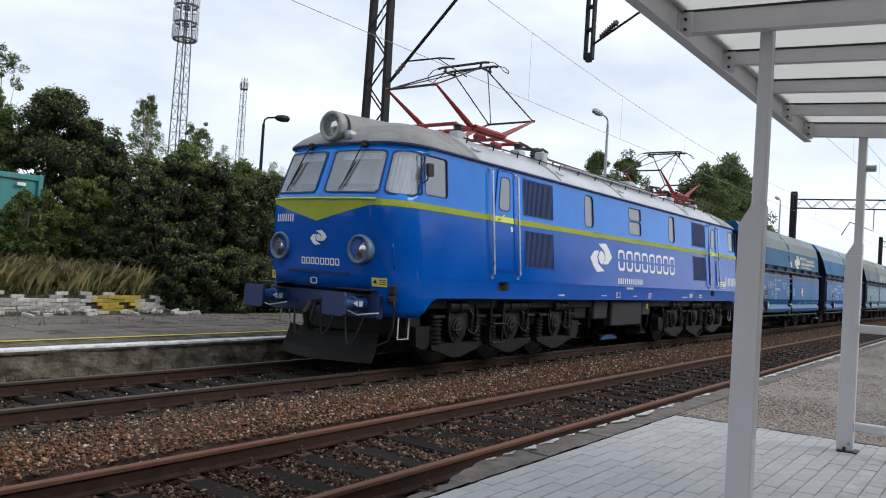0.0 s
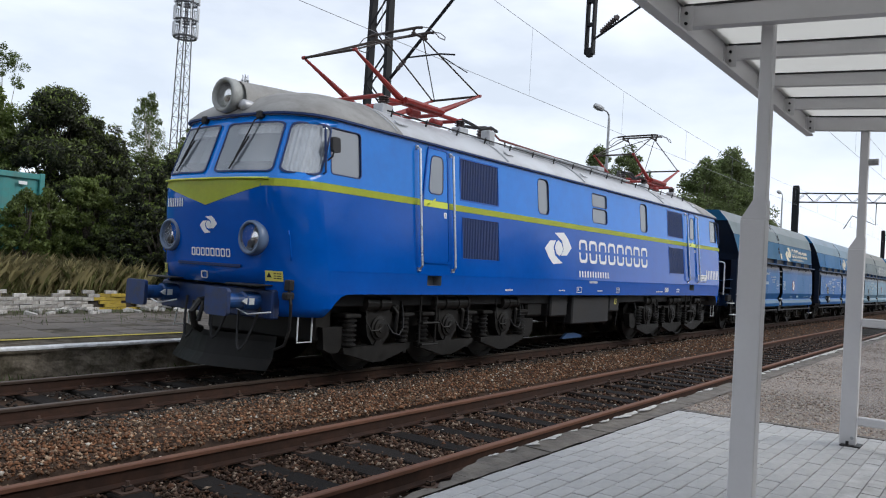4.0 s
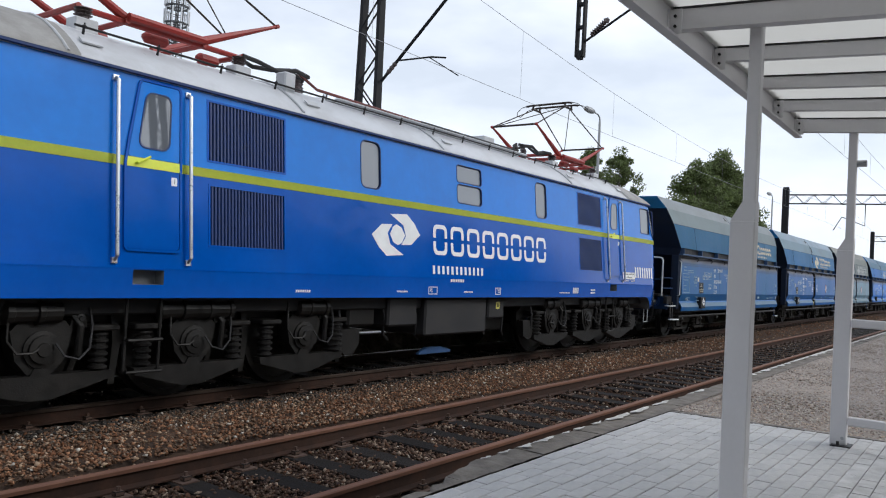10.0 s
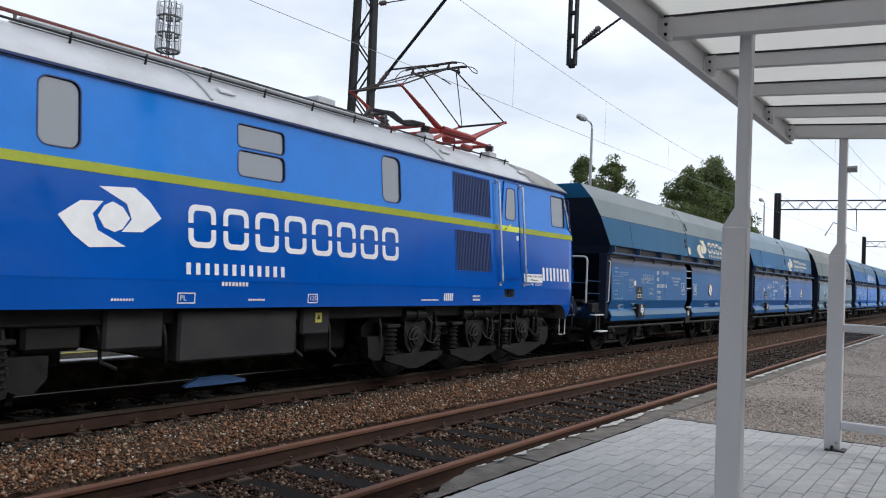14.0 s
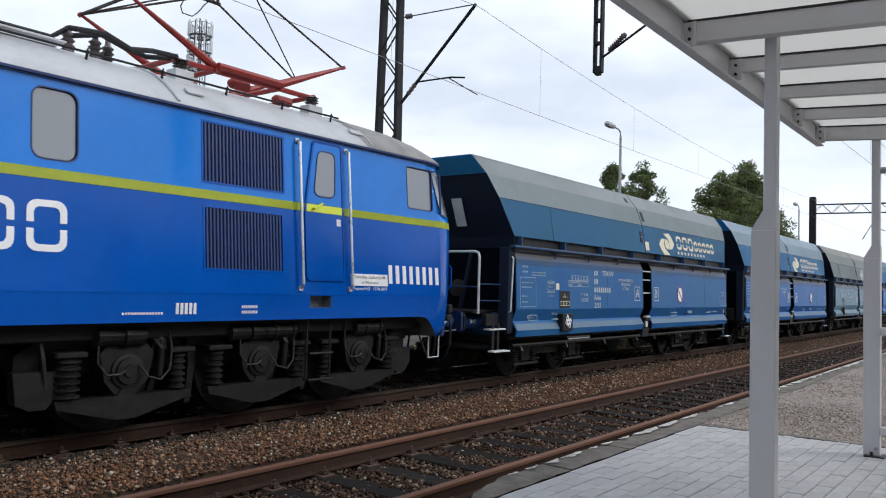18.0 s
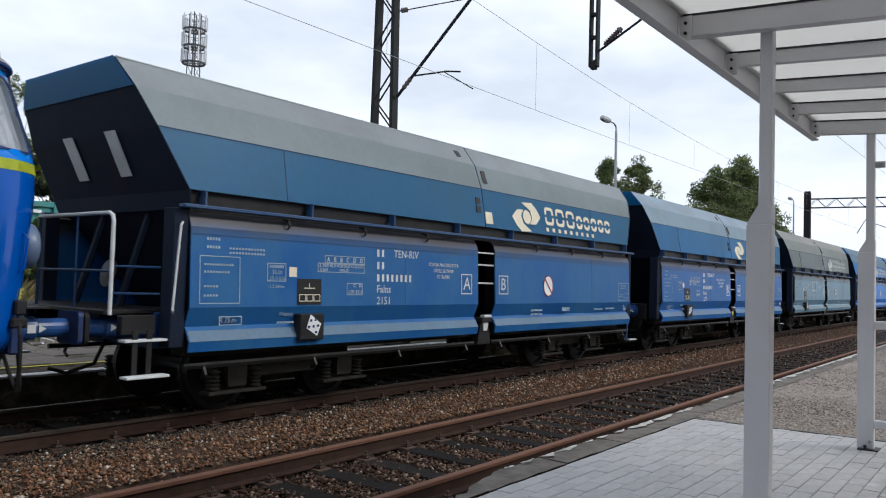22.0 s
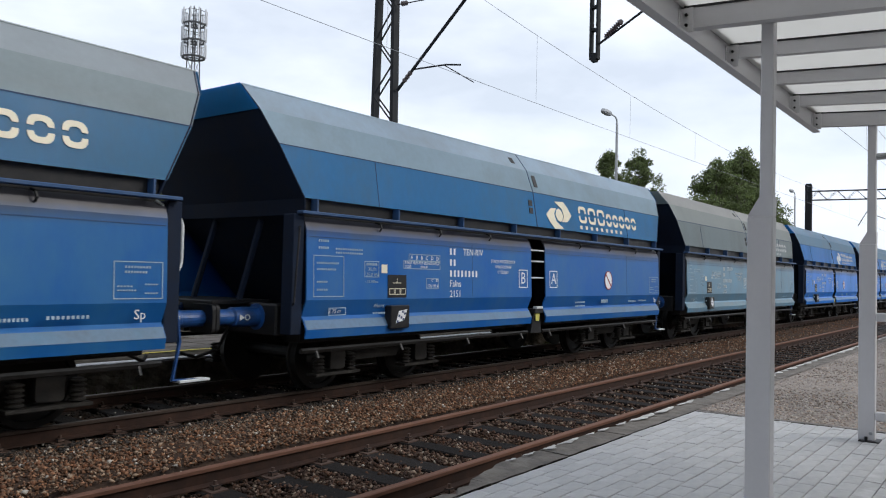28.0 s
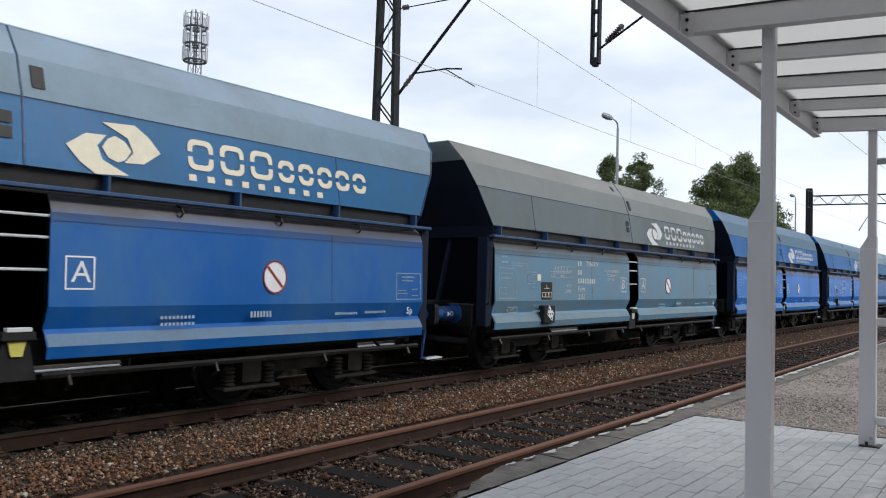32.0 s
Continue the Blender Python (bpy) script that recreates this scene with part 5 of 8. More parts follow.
    for i in range(8):
        u = -0.18 + 0.054 * i
        bm = bmesh.new()
        ring_frame(bm, rounded(u, u + 0.042, 1.6, 1.71, 0.009, 2), rounded(u + 0.009, u + 0.033, 1.618, 1.692, 0.004, 2), to3, 0.003, 0.007)
        part("word_block", bm, M["white"], loco)

# gutter all round the roof's edge
bm = bmesh.new()
rows = [[bm.verts.new(p) for p in ring(x, w, z)] for x, w, z in ((0.7, 1.345, 3.506), (0.648, 1.402, 3.51), (0.648, 1.402, 3.536), (0.7, 1.345, 3.538))]
for r0, r1 in zip(rows, rows[1:]):
    for j in range(len(r0)):
        bm.faces.new((r0[j], r0[(j + 1) % len(r0)], r1[(j + 1) % len(r0)], r1[j]))
bmesh.ops.recalc_face_normals(bm, faces=bm.faces)
part("rain_gutter", bm, M["seal"], loco)

# doors, hand rails, step irons on both sides
for s in (-1, 1):
    for x0 in (3.26, 15.2):
        to3 = lambda u, v, d, s=s: side_point(u, v, d, s)
        slant = lambda u, v, d, s=s, x0=x0: side_point(u + 0.16 * max(0.0, v - 2.62) / 0.85 * max(0.0, x0 + 0.62 - u) / 0.62, v, d, s)
        bm = bmesh.new()
        prism(bm, subdivide(rounded(x0, x0 + 0.62, 1.7, 3.45, 0.04), 6), slant, 0.002, 0.014)
        door = part("door", bm, M["blue_low"], loco, "blue cab door with a rounded window")
        bm = bmesh.new()
        prism(bm, subdivide(rounded(x0 + 0.005, x0 + 0.615, 2.645, 3.445, 0.04), 6), slant, 0.013, 0.018)
        part("upper_panel", bm, M["blue_high"], door)
        bm = bmesh.new()
        prism(bm, [(x0, 2.54), (x0 + 0.62, 2.54), (x0 + 0.62, 2.64), (x0, 2.64)], to3, 0.013, 0.019)
        part("stripe", bm, M["yellow"], door)
        bm = bmesh.new()
        ring_frame(bm, subdivide(rounded(x0 - 0.03, x0 + 0.65, 1.67, 3.48, 0.06), 6), subdivide(rounded(x0 - 0.005, x0 + 0.625, 1.695, 3.455, 0.045), 6), slant, 0.001, 0.022)
        part("door_frame", bm, M["blue_low"], door)
        bm = bmesh.new()
        ring_frame(bm, rounded(x0 + 0.095, x0 + 0.495, 2.745, 3.355, 0.1), rounded(x0 + 0.11, x0 + 0.48, 2.76, 3.34, 0.088), slant, 0.013, 0.027)
        part("window_seal", bm, M["seal"], door)
        bm = bmesh.new()
        prism(bm, rounded(x0 + 0.11, x0 + 0.48, 2.76, 3.34, 0.085), slant, 0.014, 0.021)
        part("pane", bm, M["glass_grey"], door, "grey window pane")
        bm = bmesh.new()
        tube(bm, [to3(x0 + 0.1, 2.58, 0.016), to3(x0 + 0.1, 2.58, 0.06), to3(x0 + 0.24, 2.66, 0.06)], 0.014)
        part("handle", bm, M["yellow"], door, "yellow-green door handle")
        bm = bmesh.new()
        prism(bm, [(x0 + 0.52, 2.39), (x0 + 0.59, 2.39), (x0 + 0.59, 2.48), (x0 + 0.52, 2.48)], to3, 0.013, 0.017)
        tag = part("number_tag", bm, M["white"], door)
        if s < 0:
            text_part("tag_text", "1", 0.075, pose(x0 + 0.54, -level(2.435)[1] - 0.019, 2.435, 87, 0, 0), M["cab_dark"], tag)
        for xr in (x0 - 0.13, x0 + 0.73):
            bm = bmesh.new()
            tube(bm, [to3(xr, 3.43, 0.0), to3(xr, 3.4, 0.07), to3(xr, 1.62, 0.07), to3(xr, 1.56, 0.0)], 0.02, 8)
            for zz in (3.42, 1.57):
                prism(bm, [(xr - 0.03, zz - 0.03), (xr + 0.03, zz - 0.03), (xr + 0.03, zz + 0.03), (xr - 0.03, zz + 0.03)], to3, 0, 0.025)
            part("hand_rail", bm, M["chrome"], loco, "bright steel hand rail")
        bm = bmesh.new()
        for zz in (0.42, 0.75):
            tube(bm, [(x0 + 0.12, s * 1.38, zz), (x0 + 0.12, s * 1.48, zz), (x0 + 0.52, s * 1.48, zz), (x0 + 0.52, s * 1.38, zz)], 0.016)
        for xx in (x0 + 0.12, x0 + 0.52):
            rod(bm, (xx, s * 1.42, 0.4), (xx, s * 1.42, 1.2), 0.018, 6)
        part("step_iron", bm, M["running"], loco)
    # mirror, grab rails at the cab corners
    for xm in (1.16, 17.93):
        bm = bmesh.new()
        tube(bm, [side_point(xm, 3.38, 0.0, s), side_point(xm, 3.36, 0.04, s), side_point(xm, 2.78, 0.04, s), side_point(xm, 2.76, 0.0, s)], 0.016, 6)
        part("corner_rail", bm, M["seal"], loco)
    for xm in (1.24,):
        bm = bmesh.new()
        tube(bm, [side_point(xm, 2.95, 0, s), side_point(xm + 0.01, 3.0, 0.08, s), side_point(xm + 0.02, 3.12, 0.1, s)], 0.012)
        prism(bm, rounded(xm - 0.05, xm + 0.09, 3.05, 3.25, 0.03), lambda u, v, d, s=s: side_point(u, v, d, s), 0.1, 0.15)
        part("mirror", bm, M["rubber"], loco)
    bm = bmesh.new()
    prism(bm, [(1.4, 1.49), (17.7, 1.49), (17.7, 1.502), (1.4, 1.502)], lambda u, v, d, s=s: side_point(u, v, d, s), 0.0, 0.004)
    part("body_seam", bm, M["blue_low"], loco)
    for xs in (2.62, 5.72, 8.8, 13.38, 16.45):
        bm = bmesh.new()
        pts = [(xs, s * (w + 0.008), z + 0.008) for z, x, w in ROOF[2:]]
        for p, q in zip(pts, pts[1:]):
            rod(bm, p, q, 0.016, 6)
        part("roof_seam", bm, M["roof_grey"], loco)

def emblem(x0, x1, z0, z1, to3, mat, parent, label):
    bm = bmesh.new()
    for sh in EMBLEM:
        prism(bm, [(x0 + (x1 - x0) * u, z0 + (z1 - z0) * v) for u, v in sh], to3, 0.003, 0.007)
    return part("emblem", bm, mat, parent, label)


def bowl(bm, a, b, z0, z1, stroke, to3, up):
    """Half of a hollow block: a bowl below or an arch above, open towards the middle."""
    r, zm = stroke * 1.5, (z0 + z1) / 2
    gap = stroke * 0.45
    out = [(a, zm - gap)] + [(a + r - r * math.cos(q), z0 + r - r * math.sin(q)) for q in (radians(22.5 * i) for i in range(5))]
    out += [(b - r + r * math.sin(q), z0 + r - r * math.cos(q)) for q in (radians(22.5 * i) for i in range(5))] + [(b, zm - gap)]
    k = r * 0.5
    a, b, z = a + stroke, b - stroke, z0 + stroke
    out += [(b, zm - gap), (b, z + k), (b - k * 0.3, z + k * 0.3), (b - k, z), (a + k, z), (a + k * 0.3, z + k * 0.3), (a, z + k), (a, zm - gap)]
    if up:
        out = [(u, 2 * zm - v) for u, v in out]
    prism(bm, out, to3, 0.003, 0.007)


def blocks(x0, x1, z0, z1, n, stroke, to3, mat, parent, name="word_block", gap=0.22, solid=False):
    """Plain split blocks in place of a brand's letters, or solid bars for numbers and for writing that stays unread."""
    if name == "text_bar":
        n, z1 = int(n * 1.4), z0 + (z1 - z0) * 0.8
    p = (x1 - x0) / (n - gap)
    for i in range(n):
        a, b = x0 + p * i, x0 + p * (i + 1 - gap)
        bm = bmesh.new()
        if solid or name == "number_bar":
            if name == "number_bar":
                a, b = a + p * 0.1, b - p * 0.1
            prism(bm, [(a, z0), (b, z0), (b, z1), (a, z1)], to3, 0.003, 0.006)
        else:
            bowl(bm, a, b, z0, z1, stroke, to3, False)
            bowl(bm, a, b, z0, z1, stroke, to3, True)
        part(name, bm, mat, parent)


for s in (-1,):
    to3 = lambda u, v, d, s=s: side_point(u, v, d, s)
    emblem(7.04, 8.16, 1.78, 2.45, to3, M["white"], loco, "large white emblem of curved shapes")
    blocks(8.5, 12.19, 1.86, 2.34, 8, 0.065, to3, M["white"], loco)
    blocks(8.46, 9.92, 1.56, 1.69, 12, 0.022, to3, M["white"], loco, "number_bar", 0.35)
    blocks(8.95, 9.33, 1.44, 1.5, 6, 0.02, to3, M["white"], loco, "text_bar", 0.35, True)
    blocks(16.7, 17.86, 1.66, 1.92, 8, 0.028, to3, M["white"], loco, "number_bar", 0.3)
    bm = bmesh.new()
    prism(bm, [(15.96, 1.62), (16.68, 1.62), (16.68, 1.78), (15.96, 1.78)], to3, 0.003, 0.012)
    sign = part("notice_plate", bm, M["white"], loco, "white notice plate with red edge")
    for body, u, v, wd, mt, over, up in (("Centralny Zak\u0142ad Sp\u00f3\u0142ki", 16.0, 1.737, 0.64, M["cab_dark"], 0.014, sign), ("w Warszawie", 16.16, 1.665, 0.33, M["cab_dark"], 0.014, sign), ("Poziom P4/2   15.04.2019", 16.0, 1.58, 0.66, M["white"], 0.005, loco)):
        text_part("notice_text", body, 0.062, pose(u, -level(v)[1] - over, v, 87, 0, 0), mt, up, width=wd)
    for x0, x1, z0, z1, n in ((5.6, 5.85, 1.26, 1.3, 5), (7.6, 7.85, 1.27, 1.3, 6), (9.35, 9.6, 1.27, 1.3, 6), (13.35, 13.6, 1.27, 1.42, 4), (12.75, 13.2, 1.27, 1.3, 10), (14.2, 14.42, 1.33, 1.37, 6), (14.2, 14.42, 1.27, 1.31, 6)):
        blocks(x0, x1, z0, z1, n, 0.01, to3, M["white"], loco, "text_bar", 0.35, True)
    for x0, x1, txt in ((8.37, 8.6, "PL"), (10.32, 10.5, "125")):
        bm = bmesh.new()
        ring_frame(bm, [(x0, 1.24), (x1, 1.24), (x1, 1.36), (x0, 1.36)], [(x0 + 0.012, 1.252), (x1 - 0.012, 1.252), (x1 - 0.012, 1.348), (x0 + 0.012, 1.348)], to3, 0.003, 0.006)
        part("mark_frame", bm, M["white"], loco)
        text_part("mark_text", txt, 0.085, pose(x0 + 0.03, -1.55, 1.3, 90, 0, 0), M["white"], loco)

# roof gear
PANTO = ((4.2, 1), (14.92, -1))
for xc, sg in PANTO:
    base_z, knee_z, head_z = 4.27, 4.85, 5.63
    bm = bmesh.new()
    rod(bm, (xc - 0.52, -0.62, base_z + 0.05), (xc + 0.52, -0.62, base_z + 0.05), 0.05, 8)
    frame_ob = part("pantograph", bm, M["red"], loco, "red pantograph with black collector bows")
    for y in (-0.55, 0.55):
        bm = bmesh.new()
        rod(bm, (xc - 1.1, y, base_z), (xc + 1.1, y, base_z), 0.035, 6)
        part("base_rail", bm, M["red"], frame_ob)
    for x in (xc - 1.1, xc - 0.52, xc + 0.52, xc + 1.1):
        bm = bmesh.new()
        rod(bm, (x, -0.62, base_z + 0.004), (x, 0.62, base_z + 0.004), 0.035, 6)
        part("cross_bar", bm, M["red"], frame_ob)
    for x, y in ((xc - 0.2, -0.4), (xc + 0.2, 0.3), (xc - 0.7, 0.1), (xc + 0.7, -0.2)):
        bm = bmesh.new()
        lathe(bm, (x, y, base_z - 0.05), (1, 0, 0), [(0, 0.03), (0.05, 0.07), (0.3, 0.07), (0.34, 0.03)], 10)
        part("lift_spring", bm, M["red"], frame_ob)
    for e in (-1, 1):
        for y in (-0.5, 0.5):
            bm = bmesh.new()
            rod(bm, (xc + e * 0.52, y * 1.06, base_z + 0.06), (xc + e * 1.7, y * 1.12, knee_z), 0.058, 8, 0.02)
            lathe(bm, (xc + e * 1.7, y * 1.12 - 0.03, knee_z), (0, 1, 0), [(0, 0.03), (0.06, 0.03)], 8)
            part("lower_arm", bm, M["red"], frame_ob, "red tapered lower arm")
        bm = bmesh.new()
        rod(bm, (xc + e * 1.7, -0.58, knee_z), (xc + e * 1.7, 0.58, knee_z), 0.022, 6)
        for y in (-0.55, 0.55):
            rod(bm, (xc + e * 1.7, y, knee_z), (xc + e * 0.15, y * 0.72, head_z - 0.1), 0.015, 6)
        rod(bm, (xc + e * 1.7, 0.5, knee_z), (xc + e * 0.15, -0.38, head_z - 0.1), 0.01, 6)
        part("upper_arm", bm, M["copper"], frame_ob)
    bm = bmesh.new()
    for dx in (-0.16, 0.16):
        tube(bm, [(xc + dx, -0.6, head_z - 0.015), (xc + dx, -0.5, head_z), (xc + dx, 0.5, head_z), (xc + dx, 0.6, head_z - 0.015)], 0.024, 6)
        for e in (-1, 1):
            tube(bm, [(xc + dx, e * 0.58, head_z), (xc + dx, e * 0.74, head_z - 0.04), (xc + dx * 0.9, e * 0.86, head_z - 0.13), (xc + dx * 0.5, e * 0.9, head_z - 0.2), (xc, e * 0.9, head_z - 0.2)], 0.009, 5)
        for y in (-0.42, 0.42):
            rod(bm, (xc + dx, y, head_z - 0.1), (xc + dx, y, head_z), 0.025, 6)
    for y in (-0.42, 0.42):
        rod(bm, (xc - 0.2, y, head_z - 0.09), (xc + 0.2, y, head_z - 0.09), 0.025, 6)
    part("collector_head", bm, M["copper"], frame_ob, "black double collector bow")
    for x in (xc - 1.05, xc + 1.05):
        for y in (-0.62, 0.62):
            bm = bmesh.new()
            box(bm, x - 0.13, x + 0.13, y - 0.1, y + 0.1, 3.86, 4.13, 0.012)
            pedestal = part("pedestal", bm, M["roof_grey"], loco, "grey box under an insulator")
            bm = bmesh.new()
            lathe(bm, (x, y, 4.13), (0, 0, 1), [(0, 0.07), (0.02, 0.07)] + [(0.03 + 0.035 * i + (0.017 if j else 0), 0.1 if j else 0.06) for i in range(3) for j in (0, 1)] + [(0.14, 0.04)], 12)
            part("insulator", bm, M["porcelain"], pedestal, "dark ribbed insulator")
    for y in (-0.62, -0.5):
        bm = bmesh.new()
        pts = [(xc + 1.1 * sg, y, base_z + 0.02)] + [(xc + sg * (1.1 + 0.3 * i), y + 0.04 * math.sin(i * 1.7), 4.27 + 0.05 * math.sin(i * 2.1 + y * 9)) for i in range(1, 5)] + [(xc + 2.35 * sg, y + 0.1, 4.3)]
        tube(bm, pts, 0.03, 6)
        part("roof_cable", bm, M["rubber"], loco)
for x, y in ((6.15, -0.45), (6.42, -0.45), (6.6, -0.3), (12.6, -0.45), (12.9, -0.45), (6.3, 0.4), (12.7, 0.4), (13.1, -0.35)):
    bm = bmesh.new()
    lathe(bm, (x, y, 4.0), (0, 0, 1), [(0, 0.07), (0.08, 0.07), (0.09, 0.045), (0.12, 0.075), (0.15, 0.045), (0.18, 0.075), (0.21, 0.045), (0.24, 0.07), (0.27, 0.035), (0.33, 0.03)], 12)
    part("insulator", bm, M["porcelain"], loco, "dark ribbed roof insulator")
bm = bmesh.new()
tube(bm, [(6.45, -0.45, 4.34), (6.8, -0.48, 4.18), (9.3, -0.48, 4.16)], 0.022)
part("roof_bus_bar", bm, M["dull_red"], loco, "dull red roof bus bar")
bm = bmesh.new()
tube(bm, [(9.3, -0.48, 4.16), (12.4, -0.48, 4.16), (12.6, -0.45, 4.32)], 0.03)
part("roof_bus_bar", bm, M["black"], loco)
for i in range(9):
    bm = bmesh.new()
    xx = 7.0 + i * 0.62
    rod(bm, (xx, -0.48, 4.02), (xx, -0.48, 4.17), 0.018, 6)
    part("bus_support", bm, M["porcelain"], loco)
bm = bmesh.new()
for y in (-0.75, -0.55):
    box(bm, 6.9, 12.4, y - 0.1, y + 0.0, 4.025, 4.05, 0.004)
part("walkway", bm, M["roof_grey"], loco, "narrow grey roof walkway")
for x0, x1, y0, y1, h in ((11.45, 11.85, -0.4, 0.3, 0.25), (5.8, 6.0, -0.9, -0.7, 0.12), (9.6, 10.9, -0.25, 0.5, 0.12), (7.2, 8.4, -0.1, 0.6, 0.14)):
    bm = bmesh.new()
    box(bm, x0, x1, y0, y1, 3.85, 4.06 + h, 0.02)
    part("roof_box", bm, M["roof_grey"], loco)
for i in range(16):
    xx = 3.0 + i * 0.87
    bm = bmesh.new()
    lathe(bm, (xx, -0.92, 3.87), (0, -0.25, 0.97), [(0, 0.016), (0.06, 0.014), (0.09, 0.014), (0.1, 0.028), (0.112, 0.025), (0.118, 0.01), (0.14, 0.008)], 8)
    part("rail_clip", bm, M["black"], loco)
bm = bmesh.new()
tube(bm, [(2.9, -0.935, 3.965), (9.5, -0.935, 3.965), (16.2, -0.935, 3.965)], 0.013, 6)
part("roof_rail", bm, M["black"], loco, "thin dark rail along the roof")
for xs in (2.85, 5.95, 9.05, 13.6, 16.2):
    bm = bmesh.new()
    prism(bm, [(xs, 0), (xs + 0.22, 0), (xs + 0.22, 0.1), (xs, 0.1)], lambda u, v, d: (u, -1.2 + v * 0.8 - d * 0.5, 3.715 + v * 0.62 + d), 0.01, 0.025)
    part("lifting_pocket", bm, M["roof_grey"], loco)

# underframe and bogies
bm = bmesh.new()
box(bm, 1.1, 18.0, -1.3, 1.3, 1.0, 1.2, 0.02)
part("underframe", bm, M["black"], loco)
for x0, x1, y0, y1, z0, z1 in ((7.66, 8.36, -1.36, 1.36, 0.74, 1.19), (8.52, 10.3, -1.4, 1.4, 0.57, 1.17), (10.42, 10.95, -1.36, 1.36, 0.8, 1.18)):
    bm = bmesh.new()
    box(bm, x0, x1, y0, y1, z0, z1, 0.03)
    bx = part("equipment_box", bm, M["box_grey"], loco, "dark steel box under the frame")
for x0, x1, y0, y1, z0, z1 in ((6.75, 7.6, -0.7, 0.7, 0.5, 1.05), (6.9, 7.5, -1.25, -0.75, 0.75, 1.1), (11.0, 11.9, -0.8, 0.8, 0.5, 1.05), (1.4, 1.75, -1.15, 1.15, 0.5, 1.1), (17.2, 17.55, -1.15, 1.15, 0.5, 1.1)):
    bm = bmesh.new()
    box(bm, x0, x1, y0, y1, z0, z1, 0.04)
    part("equipment_box", bm, M["running"], loco)
for x0, z0 in ((7.62, 1.02), (8.4, 0.98), (10.35, 1.0), (11.0, 0.96), (6.7, 0.9), (12.1, 0.95)):
    bm = bmesh.new()
    tube(bm, [(x0, -1.2, 1.18), (x0 + 0.03, -1.28, z0 - 0.1), (x0 + 0.1, -1.22, z0 - 0.4), (x0 + 0.35, -1.1, z0 - 0.5)], 0.022, 6)
    part("hose", bm, M["rubber"], loco)
bm = bmesh.new()
prism(bm, [(10.66, 0.97), (10.78, 0.97), (10.78, 1.1), (10.66, 1.1)], lambda u, v, d: (u, -1.36 - d, v), 0.002, 0.006)
label = part("warning_label", bm, M["warn"], loco, "small yellow warning label")
bm = bmesh.new()
prism(bm, [(10.685, 1.01), (10.755, 1.01), (10.72, 1.08)], lambda u, v, d: (u, -1.366 - d, v), 0.0, 0.003)
part("triangle_mark", bm, M["black"], label)
bm = bmesh.new()
prism(bm, [(8.95, 0.17), (9.15, 0.26), (9.55, 0.26), (9.85, 0.19), (9.85, 0.15), (8.95, 0.15)], lambda u, v, d: (u, -0.95 + d, v + 0.06), -0.03, 0.03)
part("scoop_plate", bm, M["steel_blue"], loco, "light blue plate hanging under the frame")


def spring(x, y, z0, z1, r, parent, coils=6):
    bm = bmesh.new()
    prof = [(0, r * 0.6)]
    for i in range(coils):
        a = (z1 - z0) * i / coils
        h = (z1 - z0) / coils
        prof += [(a + h * 0.15, r * 0.72), (a + h * 0.35, r), (a + h * 0.65, r), (a + h * 0.85, r * 0.72)]
    prof.append((z1 - z0, r * 0.6))
    lathe(bm, (x, y, z0), (0, 0, 1), prof, 14)
    return part("coil_spring", bm, M["running"], parent)


def wheelset(parent, x, r):
    """Axle and two wheels, turning together about their own middle."""
    bm = bmesh.new()
    rod(bm, (0, -1.0, 0), (0, 1.0, 0), 0.09, 12)
    ws = part("wheelset", bm, M["running"], parent)
    ws.matrix_basis = pose(x, 0, r)
    for s in (-1, 1):
        bm = bmesh.new()
        lathe(bm, (0, s * 0.68, 0), (0, s, 0), [(0, r + 0.028), (0.032, r + 0.026), (0.045, r), (0.14, r - 0.006), (0.14, r - 0.07), (0.1, r - 0.08), (0.09, r * 0.45), (0.15, r * 0.32), (0.17, 0.11), (0.19, 0.1)], 32)
        part("wheel", bm, M["running"], ws)
    rolling.append((ws, x, r))
    return ws


